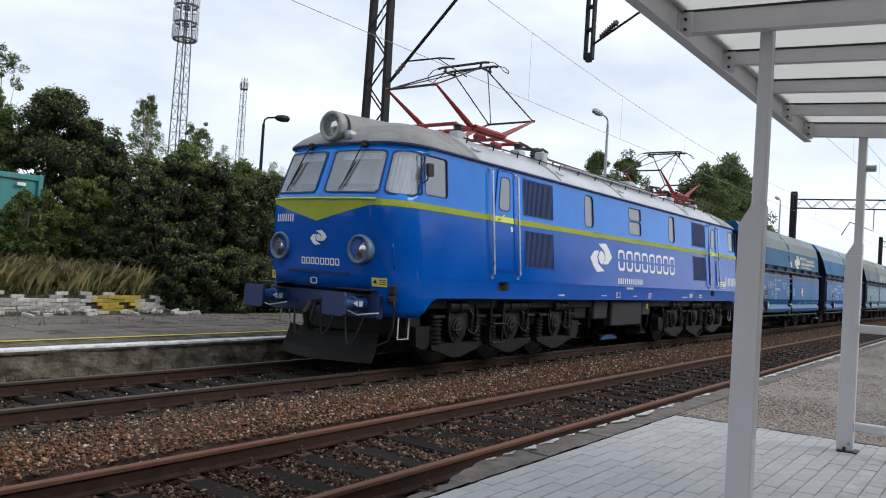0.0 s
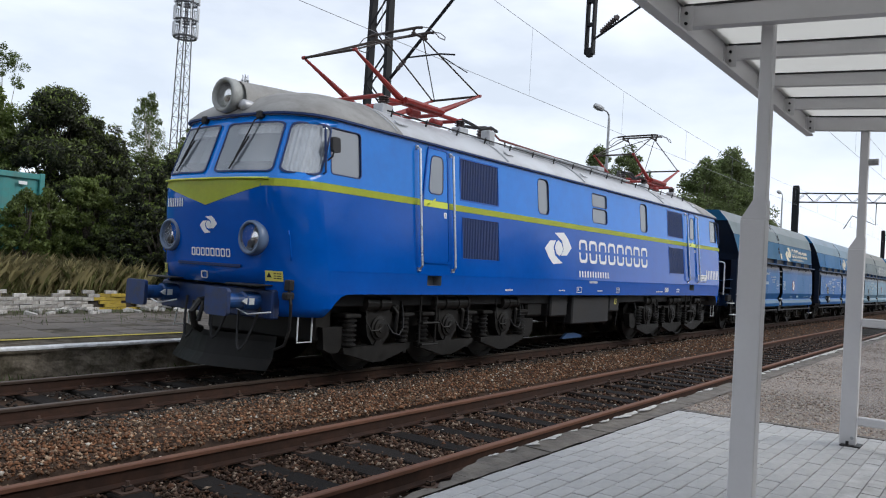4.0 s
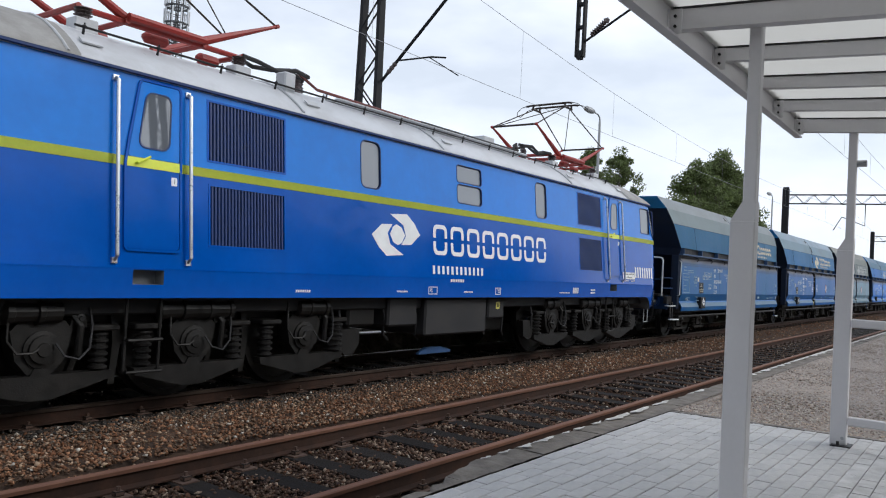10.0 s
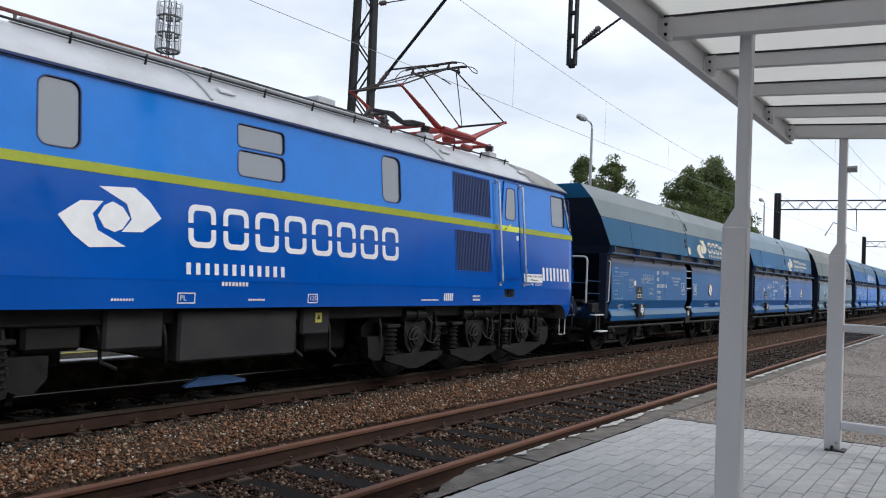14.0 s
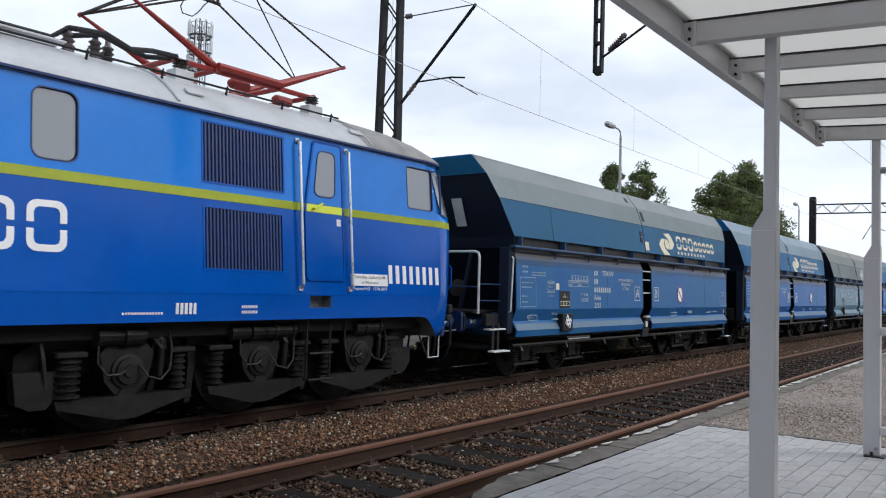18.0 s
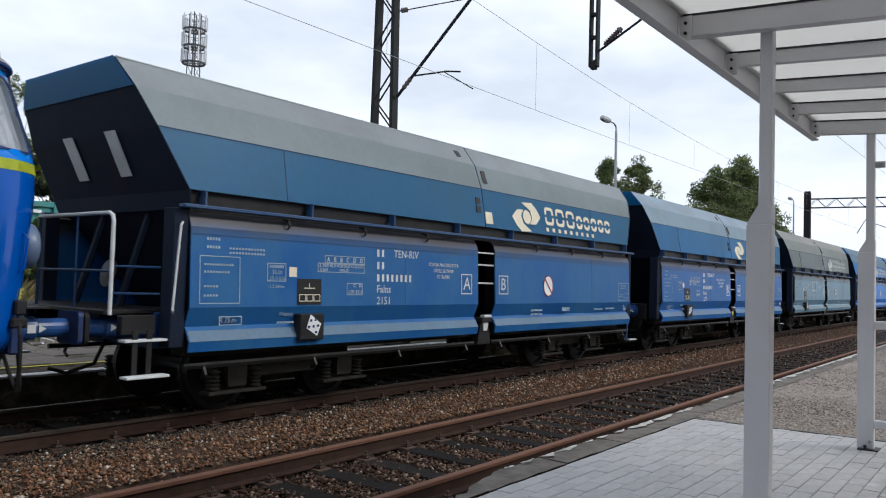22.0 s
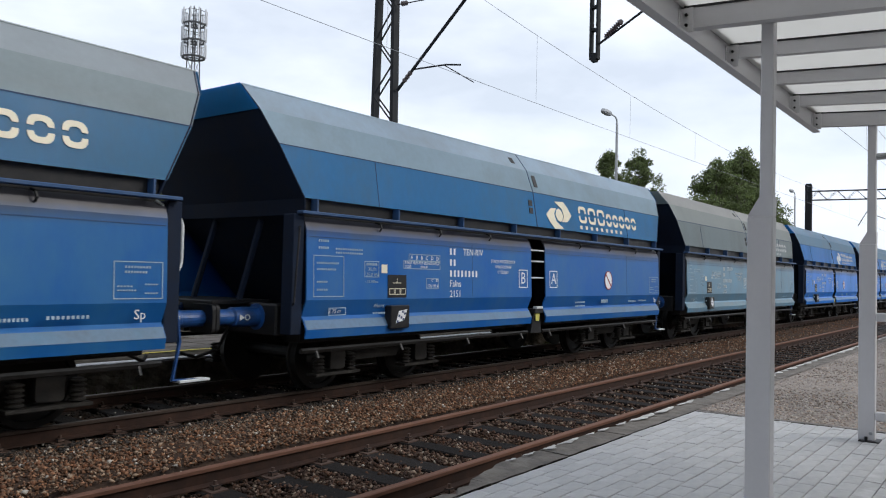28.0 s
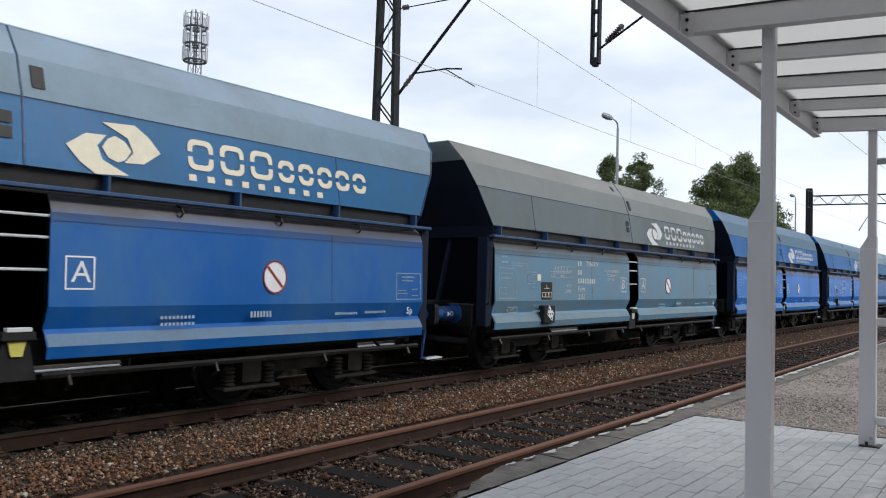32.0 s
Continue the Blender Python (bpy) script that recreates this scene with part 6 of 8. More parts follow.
for xc in (4.33, 14.72):
    for s in (-1, 1):
        bm = bmesh.new()
        prism(bm, [(-2.75, 0.62), (-2.6, 0.5), (-2.45, 0.5), (-2.38, 0.66), (2.38, 0.66), (2.45, 0.5), (2.6, 0.5), (2.75, 0.62), (2.75, 0.86), (2.4, 1.08), (-2.4, 1.08), (-2.75, 0.86)], lambda u, v, d, s=s: (xc + u, s * (0.98 + d), v), -0.05, 0.05)
        fr = part("bogie_frame", bm, M["running"], loco, "dark greasy bogie frame")
        for ax in (-1.72, 0.0, 1.72):
            x = xc + ax
            out = -1 if ax < 0 else 1
            bm = bmesh.new()
            prism(bm, [(-0.3, 0.86), (-0.22, 0.95), (0.22, 0.95), (0.3, 0.86), (0.24, 0.58), (0.12, 0.44), (-0.12, 0.44), (-0.24, 0.58)], lambda u, v, d, s=s: (x + u, s * (1.06 + d), v), 0.0, 0.2)
            lathe(bm, (x, s * 1.26, 0.68), (0, s, 0), [(0, 0.18), (0.025, 0.18), (0.03, 0.14), (0.055, 0.135), (0.06, 0.07), (0.075, 0.065)], 16)
            part("axle_box", bm, M["running"], fr)
            bm = bmesh.new()
            prism(bm, [(-0.74, 0.43), (-0.72, 0.35), (-0.12, 0.19), (0.12, 0.19), (0.72, 0.35), (0.74, 0.43), (0.1, 0.43), (0.06, 0.5), (-0.06, 0.5), (-0.1, 0.43)], lambda u, v, d, s=s: (x + u, s * (1.14 + d), v), 0.0, 0.14)
            part("spring_beam", bm, M["running"], fr)
            for dx in (-0.61, 0.61):
                big = ax != 0 and dx * out > 0
                spring(x + dx, s * 1.21, 0.43, 0.84, 0.135 if big else 0.095, fr, 6)
                bm = bmesh.new()
                box(bm, x + dx - 0.16, x + dx + 0.16, min(s * 1.04, s * 1.33), max(s * 1.04, s * 1.33), 0.84, 0.9, 0.015)
                part("spring_seat", bm, M["running"], fr)
            bm = bmesh.new()
            tube(bm, [(x - 0.34, s * 1.3, 1.12), (x - 0.36, s * 1.34, 0.78), (x - 0.28, s * 1.37, 0.66), (x - 0.14, s * 1.38, 0.66), (x - 0.08, s * 1.38, 0.7)], 0.013)
            part("pipe", bm, M["running"], fr)
            bm = bmesh.new()
            tube(bm, [(x + 0.26, s * 1.12, 0.98), (x + 0.3, s * 1.26, 1.0), (x + 0.36, s * 1.3, 0.9), (x + 0.36, s * 1.28, 0.6)], 0.035, 8)
            part("sand_pipe", bm, M["running"], fr)
            bm = bmesh.new()
            prism(bm, [(0.8, 0.25), (0.87, 0.25), (0.92, 0.7), (0.87, 1.0), (0.79, 1.0), (0.83, 0.7)], lambda u, v, d, s=s: (x + u, s * (1.0 + d), v), 0.02, 0.1)
            part("brake_hanger", bm, M["running"], fr)
            bm = bmesh.new()
            tube(bm, [(x + 0.1, s * 1.34, 0.74), (x + 0.16, s * 1.4, 0.62), (x + 0.3, s * 1.41, 0.58), (x + 0.42, s * 1.38, 0.68), (x + 0.46, s * 1.34, 0.9), (x + 0.44, s * 1.3, 1.08)], 0.012, 6)
            part("cable", bm, M["rubber"], fr)
            bm = bmesh.new()
            prism(bm, [(-0.09, 0.88), (0.09, 0.88), (0.06, 1.06), (-0.06, 1.06)], lambda u, v, d, s=s: (x + 0.36 + u, s * (1.1 + d), v), 0.0, 0.16)
            lathe(bm, (x + 0.36, s * 1.27, 0.97), (0, s, 0), [(0, 0.05), (0.03, 0.05), (0.035, 0.03), (0.05, 0.025)], 10)
            part("frame_bracket", bm, M["running"], fr)
        for dx, sg in ((-1.95, 1), (1.95, -1), (-0.35, 1), (0.35, -1)):
            bm = bmesh.new()
            lathe(bm, (xc + dx - 0.34 * sg, s * 1.26, 1.04), (sg, 0, 0), [(0, 0.018), (0.16, 0.018), (0.17, 0.05), (0.2, 0.115), (0.26, 0.12), (0.27, 0.105), (0.48, 0.1), (0.49, 0.125), (0.54, 0.125), (0.55, 0.11), (0.72, 0.11), (0.74, 0.06)], 14)
            part("brake_cylinder", bm, M["running"], fr)
        for dx in (-2.62, 2.62):
            bm = bmesh.new()
            prism(bm, [(-0.22, 0.72), (-0.18, 0.42), (-0.05, 0.36), (0.1, 0.36), (0.22, 0.5), (0.22, 0.72)], lambda u, v, d, s=s: (xc + dx + u, s * (1.1 + d), v), 0.0, 0.14)
            part("sand_box", bm, M["running"], fr)
    bm = bmesh.new()
    box(bm, xc - 2.55, xc + 2.55, -0.9, 0.9, 0.66, 0.9, 0.03)
    part("bogie_centre", bm, M["black"], loco)
    for ax in (-1.72, 0.0, 1.72):
        wheelset(loco, xc + ax, 0.625)


# ---- hopper wagons ----
WL, BL = 13.281, 12.84
END = [(-1.0, 3.93, 0.11), (-1.25, 3.61, 0.21), (-1.4, 3.2, 0.4), (-1.51, 2.56, 0.745)]


def hopper_wagon(index, paint, label, ab):
    """A four-axle hopper wagon with two side doors a side and a bevelled upper bin."""
    low, high, lip, lid, lid_shaded = WAGON_PAINT[paint]
    w = thing("hopper_wagon", pose(19.24 + WL * index, 0, 0), label, "freight wagon", group="hopper wagons of the train")
    mid = BL / 2

    def both(x):
        return (x, BL - x)

    # upper bin, with its ends slanting in towards the bottom
    for s in (-1, 1):
        for (y0, z0, x0), (y1, z1, x1), mt, nm in ((END[2], END[3], high, "bin_side"), (END[1], END[2], lid_shaded, "bin_slope"), (END[0], END[1], lid, "bin_slope")):
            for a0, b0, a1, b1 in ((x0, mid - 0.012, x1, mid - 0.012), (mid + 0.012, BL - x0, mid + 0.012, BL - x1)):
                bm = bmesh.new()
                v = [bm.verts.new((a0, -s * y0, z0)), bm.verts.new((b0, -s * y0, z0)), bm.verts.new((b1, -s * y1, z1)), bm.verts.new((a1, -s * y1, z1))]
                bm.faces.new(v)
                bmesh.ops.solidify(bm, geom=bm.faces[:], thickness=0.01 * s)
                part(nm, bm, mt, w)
    bm = bmesh.new()
    y0, z0, x0 = END[0]
    prism(bm, [(x0, z0), (BL - x0, z0), (BL - x0, z0 + 0.012), (x0, z0 + 0.012)], lambda u, v, d: (u, d, v), y0 - 0.01, -y0 + 0.01)
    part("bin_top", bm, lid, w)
    # ends: pale upper flap, dark sloping wall, stiffeners
    for k in (0, 1):
        to = lambda x: x if k == 0 else BL - x
        bm = bmesh.new()
        rows = [[bm.verts.new((to(x + 0.01), y * q, z)) for q in (-1, 1)] for y, z, x in END + [(-1.45, 2.36, 0.8)]]
        for r0, r1 in zip(rows, rows[1:]):
            bm.faces.new((r0[0], r0[1], r1[1], r1[0]))
        bmesh.ops.recalc_face_normals(bm, faces=bm.faces)
        bmesh.ops.solidify(bm, geom=bm.faces[:], thickness=0.02)
        endw = part("bin_end", bm, M["end_dark"], w, "near-black blue end wall sloping inwards")
        bm = bmesh.new()
        (ya, za, xa), (yb, zb, xb) = END[0], END[1]
        v = [bm.verts.new(p) for p in ((to(xa - 0.03), ya, za + 0.01), (to(xa - 0.03), -ya, za + 0.01), (to(xb - 0.03), -yb - 0.0, zb), (to(xb - 0.03), yb, zb))]
        bm.faces.new(v)
        bmesh.ops.solidify(bm, geom=bm.faces[:], thickness=0.02)
        part("end_flap", bm, high, w, "blue upper flap of the end")
        # two pale rectangles on the first wagon's leading end
        for y in (-0.5, 0.45) if index == 0 and k == 0 else ():
            bm = bmesh.new()
            prism(bm, [(y - 0.07, 2.74), (y + 0.15, 2.74), (y + 0.11, 3.22), (y - 0.11, 3.22)], lambda u, v, d: (to(0.42 + (3.2 - v) * (0.463 if v > 3.2 else 0.539) - 0.05 - d), u, v), 0.0, 0.012)
            part("end_patch", bm, M["white_old"], endw, "pale rectangular patch on the end wall")
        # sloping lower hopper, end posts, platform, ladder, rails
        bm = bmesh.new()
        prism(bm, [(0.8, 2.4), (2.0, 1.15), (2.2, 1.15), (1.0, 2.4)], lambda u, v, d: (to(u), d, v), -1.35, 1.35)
        part("hopper_floor", bm, M["end_dark"], w)
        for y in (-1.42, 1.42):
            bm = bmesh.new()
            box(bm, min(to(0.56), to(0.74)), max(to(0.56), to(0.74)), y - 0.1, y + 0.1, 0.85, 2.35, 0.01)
            part("corner_post", bm, M["end_dark"], w)
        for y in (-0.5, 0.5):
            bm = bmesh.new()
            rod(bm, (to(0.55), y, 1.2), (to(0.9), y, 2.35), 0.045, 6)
            part("end_brace", bm, M["end_dark"], w)
        bm = bmesh.new()
        box(bm, min(to(0.0), to(0.95)), max(to(0.0), to(0.95)), -1.2 if index == 0 and k == 0 else -0.7, 1.2 if index == 0 and k == 0 else 0.7, 1.2, 1.25, 0.01)
        part("end_platform", bm, M["black"], w)
        bm = bmesh.new()
        box(bm, min(to(0.55), to(0.72)), max(to(0.55), to(0.72)), -1.25, 1.25, 0.82, 1.22, 0.02)
        part("buffer_beam", bm, M["navy"] if index == 0 and k == 0 else M["black"], w)
        if k == 0 and index == 0:
            bm = bmesh.new()
            tube(bm, [(0.02, -1.28, 1.2), (0.02, -1.28, 2.16), (0.02, -1.26, 2.22), (0.02, -1.2, 2.25), (0.02, 0.3, 2.25)], 0.022, 8)
            part("guard_rail", bm, M["white_old"], w, "pale bent guard rail")
            bm = bmesh.new()
            tube(bm, [(0.02, -1.27, 1.65), (0.02, 0.3, 1.65)], 0.015, 6)
            tube(bm, [(0.02, 0.3, 2.25), (0.02, 0.3, 1.15)], 0.018, 6)
            tube(bm, [(0.02, -0.55, 2.25), (0.02, -0.55, 1.15)], 0.014, 6)
            tube(bm, [(0.02, -1.27, 1.42), (0.5, -1.4, 1.42)], 0.013, 6)
            tube(bm, [(0.02, -1.27, 1.7), (0.5, -1.4, 1.7)], 0.013, 6)
            part("guard_rail", bm, M["navy"], w, "dark inner guard rail")
            bm = bmesh.new()
            lathe(bm, (0.42, -0.55, 1.62), (-1, 0, 0.2), [(0, 0.03), (0.02, 0.16), (0.035, 0.16), (0.05, 0.03)], 16)
            part("hand_wheel", bm, M["running"], w)
        bm = bmesh.new()
        if k == 0:
            tube(bm, [(to(0.6), -1.5, 1.22), (to(0.53), -1.6, 1.25), (to(0.6), -1.59, 2.16), (to(0.68), -1.5, 2.2)], 0.014, 6)
        else:
            tube(bm, [(to(0.84), -1.46, 2.34), (to(0.77), -1.47, 2.3), (to(0.76), -1.47, 1.6), (to(0.76), -1.47, 1.25)], 0.02, 8)
            tube(bm, [(to(0.76), -1.45, 2.2), (to(0.6), -1.44, 2.2), (to(0.53), -1.44, 2.17), (to(0.5), -1.44, 2.1), (to(0.5), -1.44, 1.7), (to(0.53), -1.44, 1.62), (to(0.6), -1.44, 1.59), (to(0.76), -1.45, 1.58)], 0.02, 8)
        part("hand_rail", bm, M["white_old"] if k or index == 0 else M["black"], w, "steel hand rail at the corner")
        for y in (-1.36, 1.36) if k == 1 or index == 0 else ():
            pale = k == 1 or index == 0
            for zz, xa, xb in ((0.58, 0.04, 0.52), (0.94, 0.08, 0.56)) if k == 0 else ((0.42, 0.12, 0.5),):
                bm = bmesh.new()
                yy = y * (1.14 if zz == 0.58 else 1.05)
                box(bm, min(to(xa), to(xb)), max(to(xa), to(xb)), yy - 0.07, yy + 0.07, zz - 0.012, zz + 0.014, 0.004)
                part("step_tread", bm, M["white_old"] if pale else M["running"], w)
            bm = bmesh.new()
            if k == 0:
                for xr in (0.2, 0.36):
                    box(bm, to(xr) - 0.03, to(xr) + 0.03, y * 1.08 - 0.01, y * 1.08 + 0.01, 0.57, 1.05, 0.004)
                box(bm, 0.08, 0.46, y * 1.0 - 0.05, y * 1.0 + 0.05, 1.0, 1.2, 0.01)
            else:
                tube(bm, [(to(0.72), y * 1.02, 1.12), (to(0.5), y * 1.04, 1.1), (to(0.47), y * 1.04, 0.85), (to(0.55), y * 1.05, 0.44), (to(0.2), y * 1.05, 0.41)], 0.024, 6)
            part("step_bracket", bm, M["black"] if k == 0 else M["buffer_blue"], w)
        for y in (-0.875, 0.875):
            d = (-1 if k == 0 else 1, 0, 0)
            bm = bmesh.new()
            lathe(bm, (to(0.58), y, 1.05), d, [(0, 0.17), (0.04, 0.17), (0.05, 0.125), (0.42, 0.125), (0.44, 0.1), (0.68 if index == 0 and k == 0 else 0.75, 0.1)], 20)
            bf = part("buffer", bm, M["buffer_blue"], w, "blue steel side buffer with white marks")
            bm = bmesh.new()
            prism(bm, rounded(y - 0.23, y + 0.23, 0.88, 1.22, 0.06), lambda u, v, dd: (to((-0.135 if index == 0 and k == 0 else -0.214) + dd), u, v), 0, 0.045)
            part("buffer_plate", bm, M["black"], bf)
            bm = bmesh.new()
            face = lambda u, v, dd: (to(0.26 + u), y + math.copysign(0.127 + dd, y), 1.05 + v)
            prism(bm, [(-0.06, 0.04), (-0.06, -0.04), (0.01, 0.0)], face, -0.006, 0.003)
            part("white_mark", bm, M["white_old"], bf)
            bm = bmesh.new()
            turn = [(math.cos(q), math.sin(q)) for q in (2 * math.pi * i / 12 for i in range(12))]
            ring_frame(bm, [(0.055 + 0.038 * a, 0.038 * c) for a, c in turn], [(0.055 + 0.028 * a, 0.028 * c) for a, c in turn], face, -0.006, 0.003)
            part("ring_mark", bm, M["white_old"], bf)
        bm = bmesh.new()
        tube(bm, [(to(0.6), 0.0, 1.0), (to(0.3), 0, 1.0), (to(-0.17), 0, 0.95)], 0.045, 8)
        tube(bm, [(to(0.58), -0.3, 0.95), (to(0.4), -0.32, 0.6), (to(0.15), -0.2, 0.5), (to(0.02), -0.05, 0.55)], 0.022, 6)
        part("coupling", bm, M["running"], w)
    # ledge between bin and doors, with uprights
    for s in (-1, 1):
        bm = bmesh.new()
        box(bm, 0.62, BL - 0.62, min(s * 1.5, s * 1.62), max(s * 1.5, s * 1.62), 2.35, 2.392, 0.008)
        part("side_ledge", bm, M["ledge"], w)
        # black board added behind the ledge to draw the gap's shadow
        bm = bmesh.new()
        box(bm, 0.8, BL - 0.8, min(s * 1.4, s * 1.44), max(s * 1.4, s * 1.44), 2.33, 2.62)
        part("shadow_board", bm, M["black"], w)
        for i in range(8):
            xx = 0.92 + (BL - 1.84) * i / 7
            bm = bmesh.new()
            box(bm, xx - 0.014, xx + 0.014, min(s * 1.44, s * 1.56), max(s * 1.44, s * 1.56), 2.392, 2.56, 0.004)
            part("ledge_bracket", bm, M["ledge"], w)
        # discharge doors: upper panel, dark folded band, bright lip
        for a, b in ((0.75, 6.15), (6.66, BL - 0.75)):
            rows = ((2.325, 1.46), (2.26, 1.51), (2.16, 1.55), (1.28, 1.585), (1.07, 1.5), (1.03, 1.535), (0.91, 1.6), (0.8, 1.58))
            bm = bmesh.new()
            vs = [[bm.verts.new((xx, s * ww, z)) for xx in (a, b)] for z, ww in rows]
            for r0, r1 in zip(vs, vs[1:]):
                bm.faces.new((r0[0], r0[1], r1[1], r1[0]))
            bmesh.ops.recalc_face_normals(bm, faces=bm.faces)
            bmesh.ops.solidify(bm, geom=bm.faces[:], thickness=0.02)
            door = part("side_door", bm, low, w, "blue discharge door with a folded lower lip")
            bm = bmesh.new()
            prism(bm, [(a + 0.01, 1.026), (b - 0.01, 1.026), (b - 0.01, 0.914), (a + 0.01, 0.914)], lambda u, v, d, s=s: (u, s * (1.535 + (1.03 - v) * 0.542 + d), v), 0.002, 0.006)
            part("lip_band", bm, lip, door, "paler worn lip")
            for i in range(1, 4):
                xx = a + (b - a) * i / 4
                bm = bmesh.new()
                tube(bm, [(xx, s * 1.46, 2.34), (xx, s * 1.56, 2.31), (xx + 0.01, s * 1.575, 2.26), (xx + 0.01, s * 1.54, 2.22)], 0.014, 5)
                part("door_hinge", bm, M["running"], door)
            if s < 0:
                bm = bmesh.new()
                xx = a + (b - a) * 0.66
                rod(bm, (xx, s * 1.582, 1.3), (xx, s * 1.549, 2.14), 0.006, 4)
                part("door_seam", bm, M["ledge"], door)
                bm = bmesh.new()
                rod(bm, (a + 0.02, s * 1.553, 2.08), (b - 0.02, s * 1.553, 2.08), 0.006, 4)
                part("door_seam", bm, M["ledge"], door)
            bm = bmesh.new()
            rod(bm, (a, s * 1.5, 0.64), (b, s * 1.5, 0.64), 0.035, 6)
            part("door_shaft", bm, M["running"], w)
            for i in range(4):
                xx = a + 0.25 + (b - a - 0.5) * i / 3
                bm = bmesh.new()
                tube(bm, [(xx, s * 1.5, 0.66), (xx, s * 1.56, 0.55), (xx, s * 1.48, 0.5)], 0.022, 6)
                part("shaft_lever", bm, M["running"], w)
        bm = bmesh.new()
        box(bm, 0.85, BL - 0.85, min(s * 1.1, s * 1.35), max(s * 1.1, s * 1.35), 0.72, 0.98, 0.02)
        part("sole_bar", bm, M["black"], w)
        # gap between the doors: dark back, ladder, lock gear
        bm = bmesh.new()
        box(bm, 6.06, 6.74, min(s * 1.25, s * 1.3), max(s * 1.25, s * 1.3), 0.8, 2.4)
        part("gap_panel", bm, M["black"], w)
        bm = bmesh.new()
        for zz in (1.62, 1.92, 2.12):
            rod(bm, (6.15, s * 1.52, zz), (6.66, s * 1.52, zz), 0.014, 6)
        part("ladder_rung", bm, M["white_old"], w)
        bm = bmesh.new()
        box(bm, 6.26, 6.56, min(s * 1.4, s * 1.6), max(s * 1.4, s * 1.6), 0.98, 1.06, 0.01)
        prism(bm, [(6.22, 0.62), (6.6, 0.62), (6.52, 0.98), (6.3, 0.98)], lambda u, v, d, s=s: (u, s * (1.42 + d), v), 0.0, 0.12)
        lock = part("lock_gear", bm, M["black"], w)
        bm = bmesh.new()
        box(bm, 6.3, 6.52, min(s * 1.53, s * 1.61), max(s * 1.53, s * 1.61), 1.06, 1.1, 0.006)
        part("lock_cap", bm, M["white_old"], lock, "pale cap of the lock")
        bm = bmesh.new()
        prism(bm, [(6.36, 0.84), (6.46, 0.84), (6.49, 0.98), (6.33, 0.98)], lambda u, v, d, s=s: (u, s * (1.545 + d), v), 0.0, 0.02)
        part("lock_pointer", bm, M["warn"] if index in (1, 3) else M["white_old"], lock, "small pointer of the lock")
        # lid joint and small vents in the middle
        bm = bmesh.new()
        for (ya, za, xa), (yb, zb, xb) in zip(END, END[1:]):
            rod(bm, (mid, s * abs(ya), za), (mid, s * abs(yb), zb), 0.01, 4)
        part("bin_joint", bm, M["ledge"], w)
        # welded seams of the upper side
        for f in (0.33, 1.62):
            bm = bmesh.new()
            (ya, za, xa), (yb, zb, xb) = END[2], END[3]
            rod(bm, (mid * f, s * (abs(ya) + 0.001), za), (mid * f, s * (abs(yb) + 0.001), zb), 0.006, 4)
            part("bin_seam", bm, M["ledge"], w)
        bm = bmesh.new()
        rod(bm, (END[2][2], s * 1.402, 3.2), (BL - END[2][2], s * 1.402, 3.2), 0.008, 4)
        part("bin_seam", bm, M["ledge"], w)
        if index == 0:
            bm = bmesh.new()
            prism(bm, [(mid + 0.02, 2.62), (mid + 0.22, 2.62), (mid + 0.22, 2.82), (mid + 0.02, 2.82)], lambda u, v, d, s=s: (u, s * (1.5 - (v - 2.62) * 0.172 + d), v), 0.004, 0.012)
            part("cream_label", bm, M["cream"], w, "small cream warning label")
        for xx, zz, yy, tilt in ((mid - 0.35, 3.76, 1.133, 2), (mid + 0.16, 3.36, 1.342, 1), (mid + 0.16, 3.47, 1.301, 1), (mid - 0.16, 2.98, 1.438, 0), (mid - 0.16, 2.84, 1.462, 0)):
            bm = bmesh.new()
            k2 = (0.17, 0.366, 0.78)[tilt]
            prism(bm, [(xx - 0.06, zz - 0.05), (xx + 0.06, zz - 0.05), (xx + 0.06, zz + 0.06), (xx - 0.06, zz + 0.06)], lambda u, v, d, s=s: (u, s * (yy - (v - zz) * k2 + d), v), 0.004, 0.014)
            part("vent", bm, M["black"], w, "small dark vent")
    bm = bmesh.new()
    prism(bm, [(1.7, 1.5), (2.9, 0.95), (BL - 2.9, 0.95), (BL - 1.7, 1.5), (BL - 1.7, 2.4), (1.7, 2.4)], lambda u, v, d: (u, d, v), -1.3, 1.3)
    part("hopper_body", bm, M["black"], w)
    # bogies
    for xc in both(2.62):
        for s in (-1, 1):
            bm = bmesh.new()
            prism(bm, [(-1.25, 0.42), (-1.0, 0.55), (-0.75, 0.62), (-0.45, 0.4), (0.45, 0.4), (0.75, 0.62), (1.0, 0.55), (1.25, 0.42), (1.25, 0.5), (0.8, 0.72), (-0.8, 0.72), (-1.25, 0.5)], lambda u, v, d, s=s: (xc + u, s * (1.0 + d), v), -0.05, 0.06)
            fr = part("bogie_frame", bm, M["dusty"], w)
            for ax in (-0.9, 0.9):
                bm = bmesh.new()
                prism(bm, rounded(-0.14, 0.14, 0.32, 0.6, 0.04), lambda u, v, d, s=s: (xc + ax + u, s * (1.02 + d), v), 0, 0.17)
                part("axle_box", bm, M["dusty"], fr)
                bm = bmesh.new()
                box(bm, xc + ax - 0.42, xc + ax + 0.42, min(s * 1.02, s * 1.22), max(s * 1.02, s * 1.22), 0.24, 0.28, 0.006)
                part("spring_tray", bm, M["dusty"], fr)
                for dx in (-0.3, 0.3):
                    spring(xc + ax + dx, s * 1.12, 0.28, 0.52, 0.085, fr, 5).data.materials[0] = M["dusty"]
        for ax in (-0.9, 0.9):
            wheelset(w, xc + ax, 0.46)
        bm = bmesh.new()
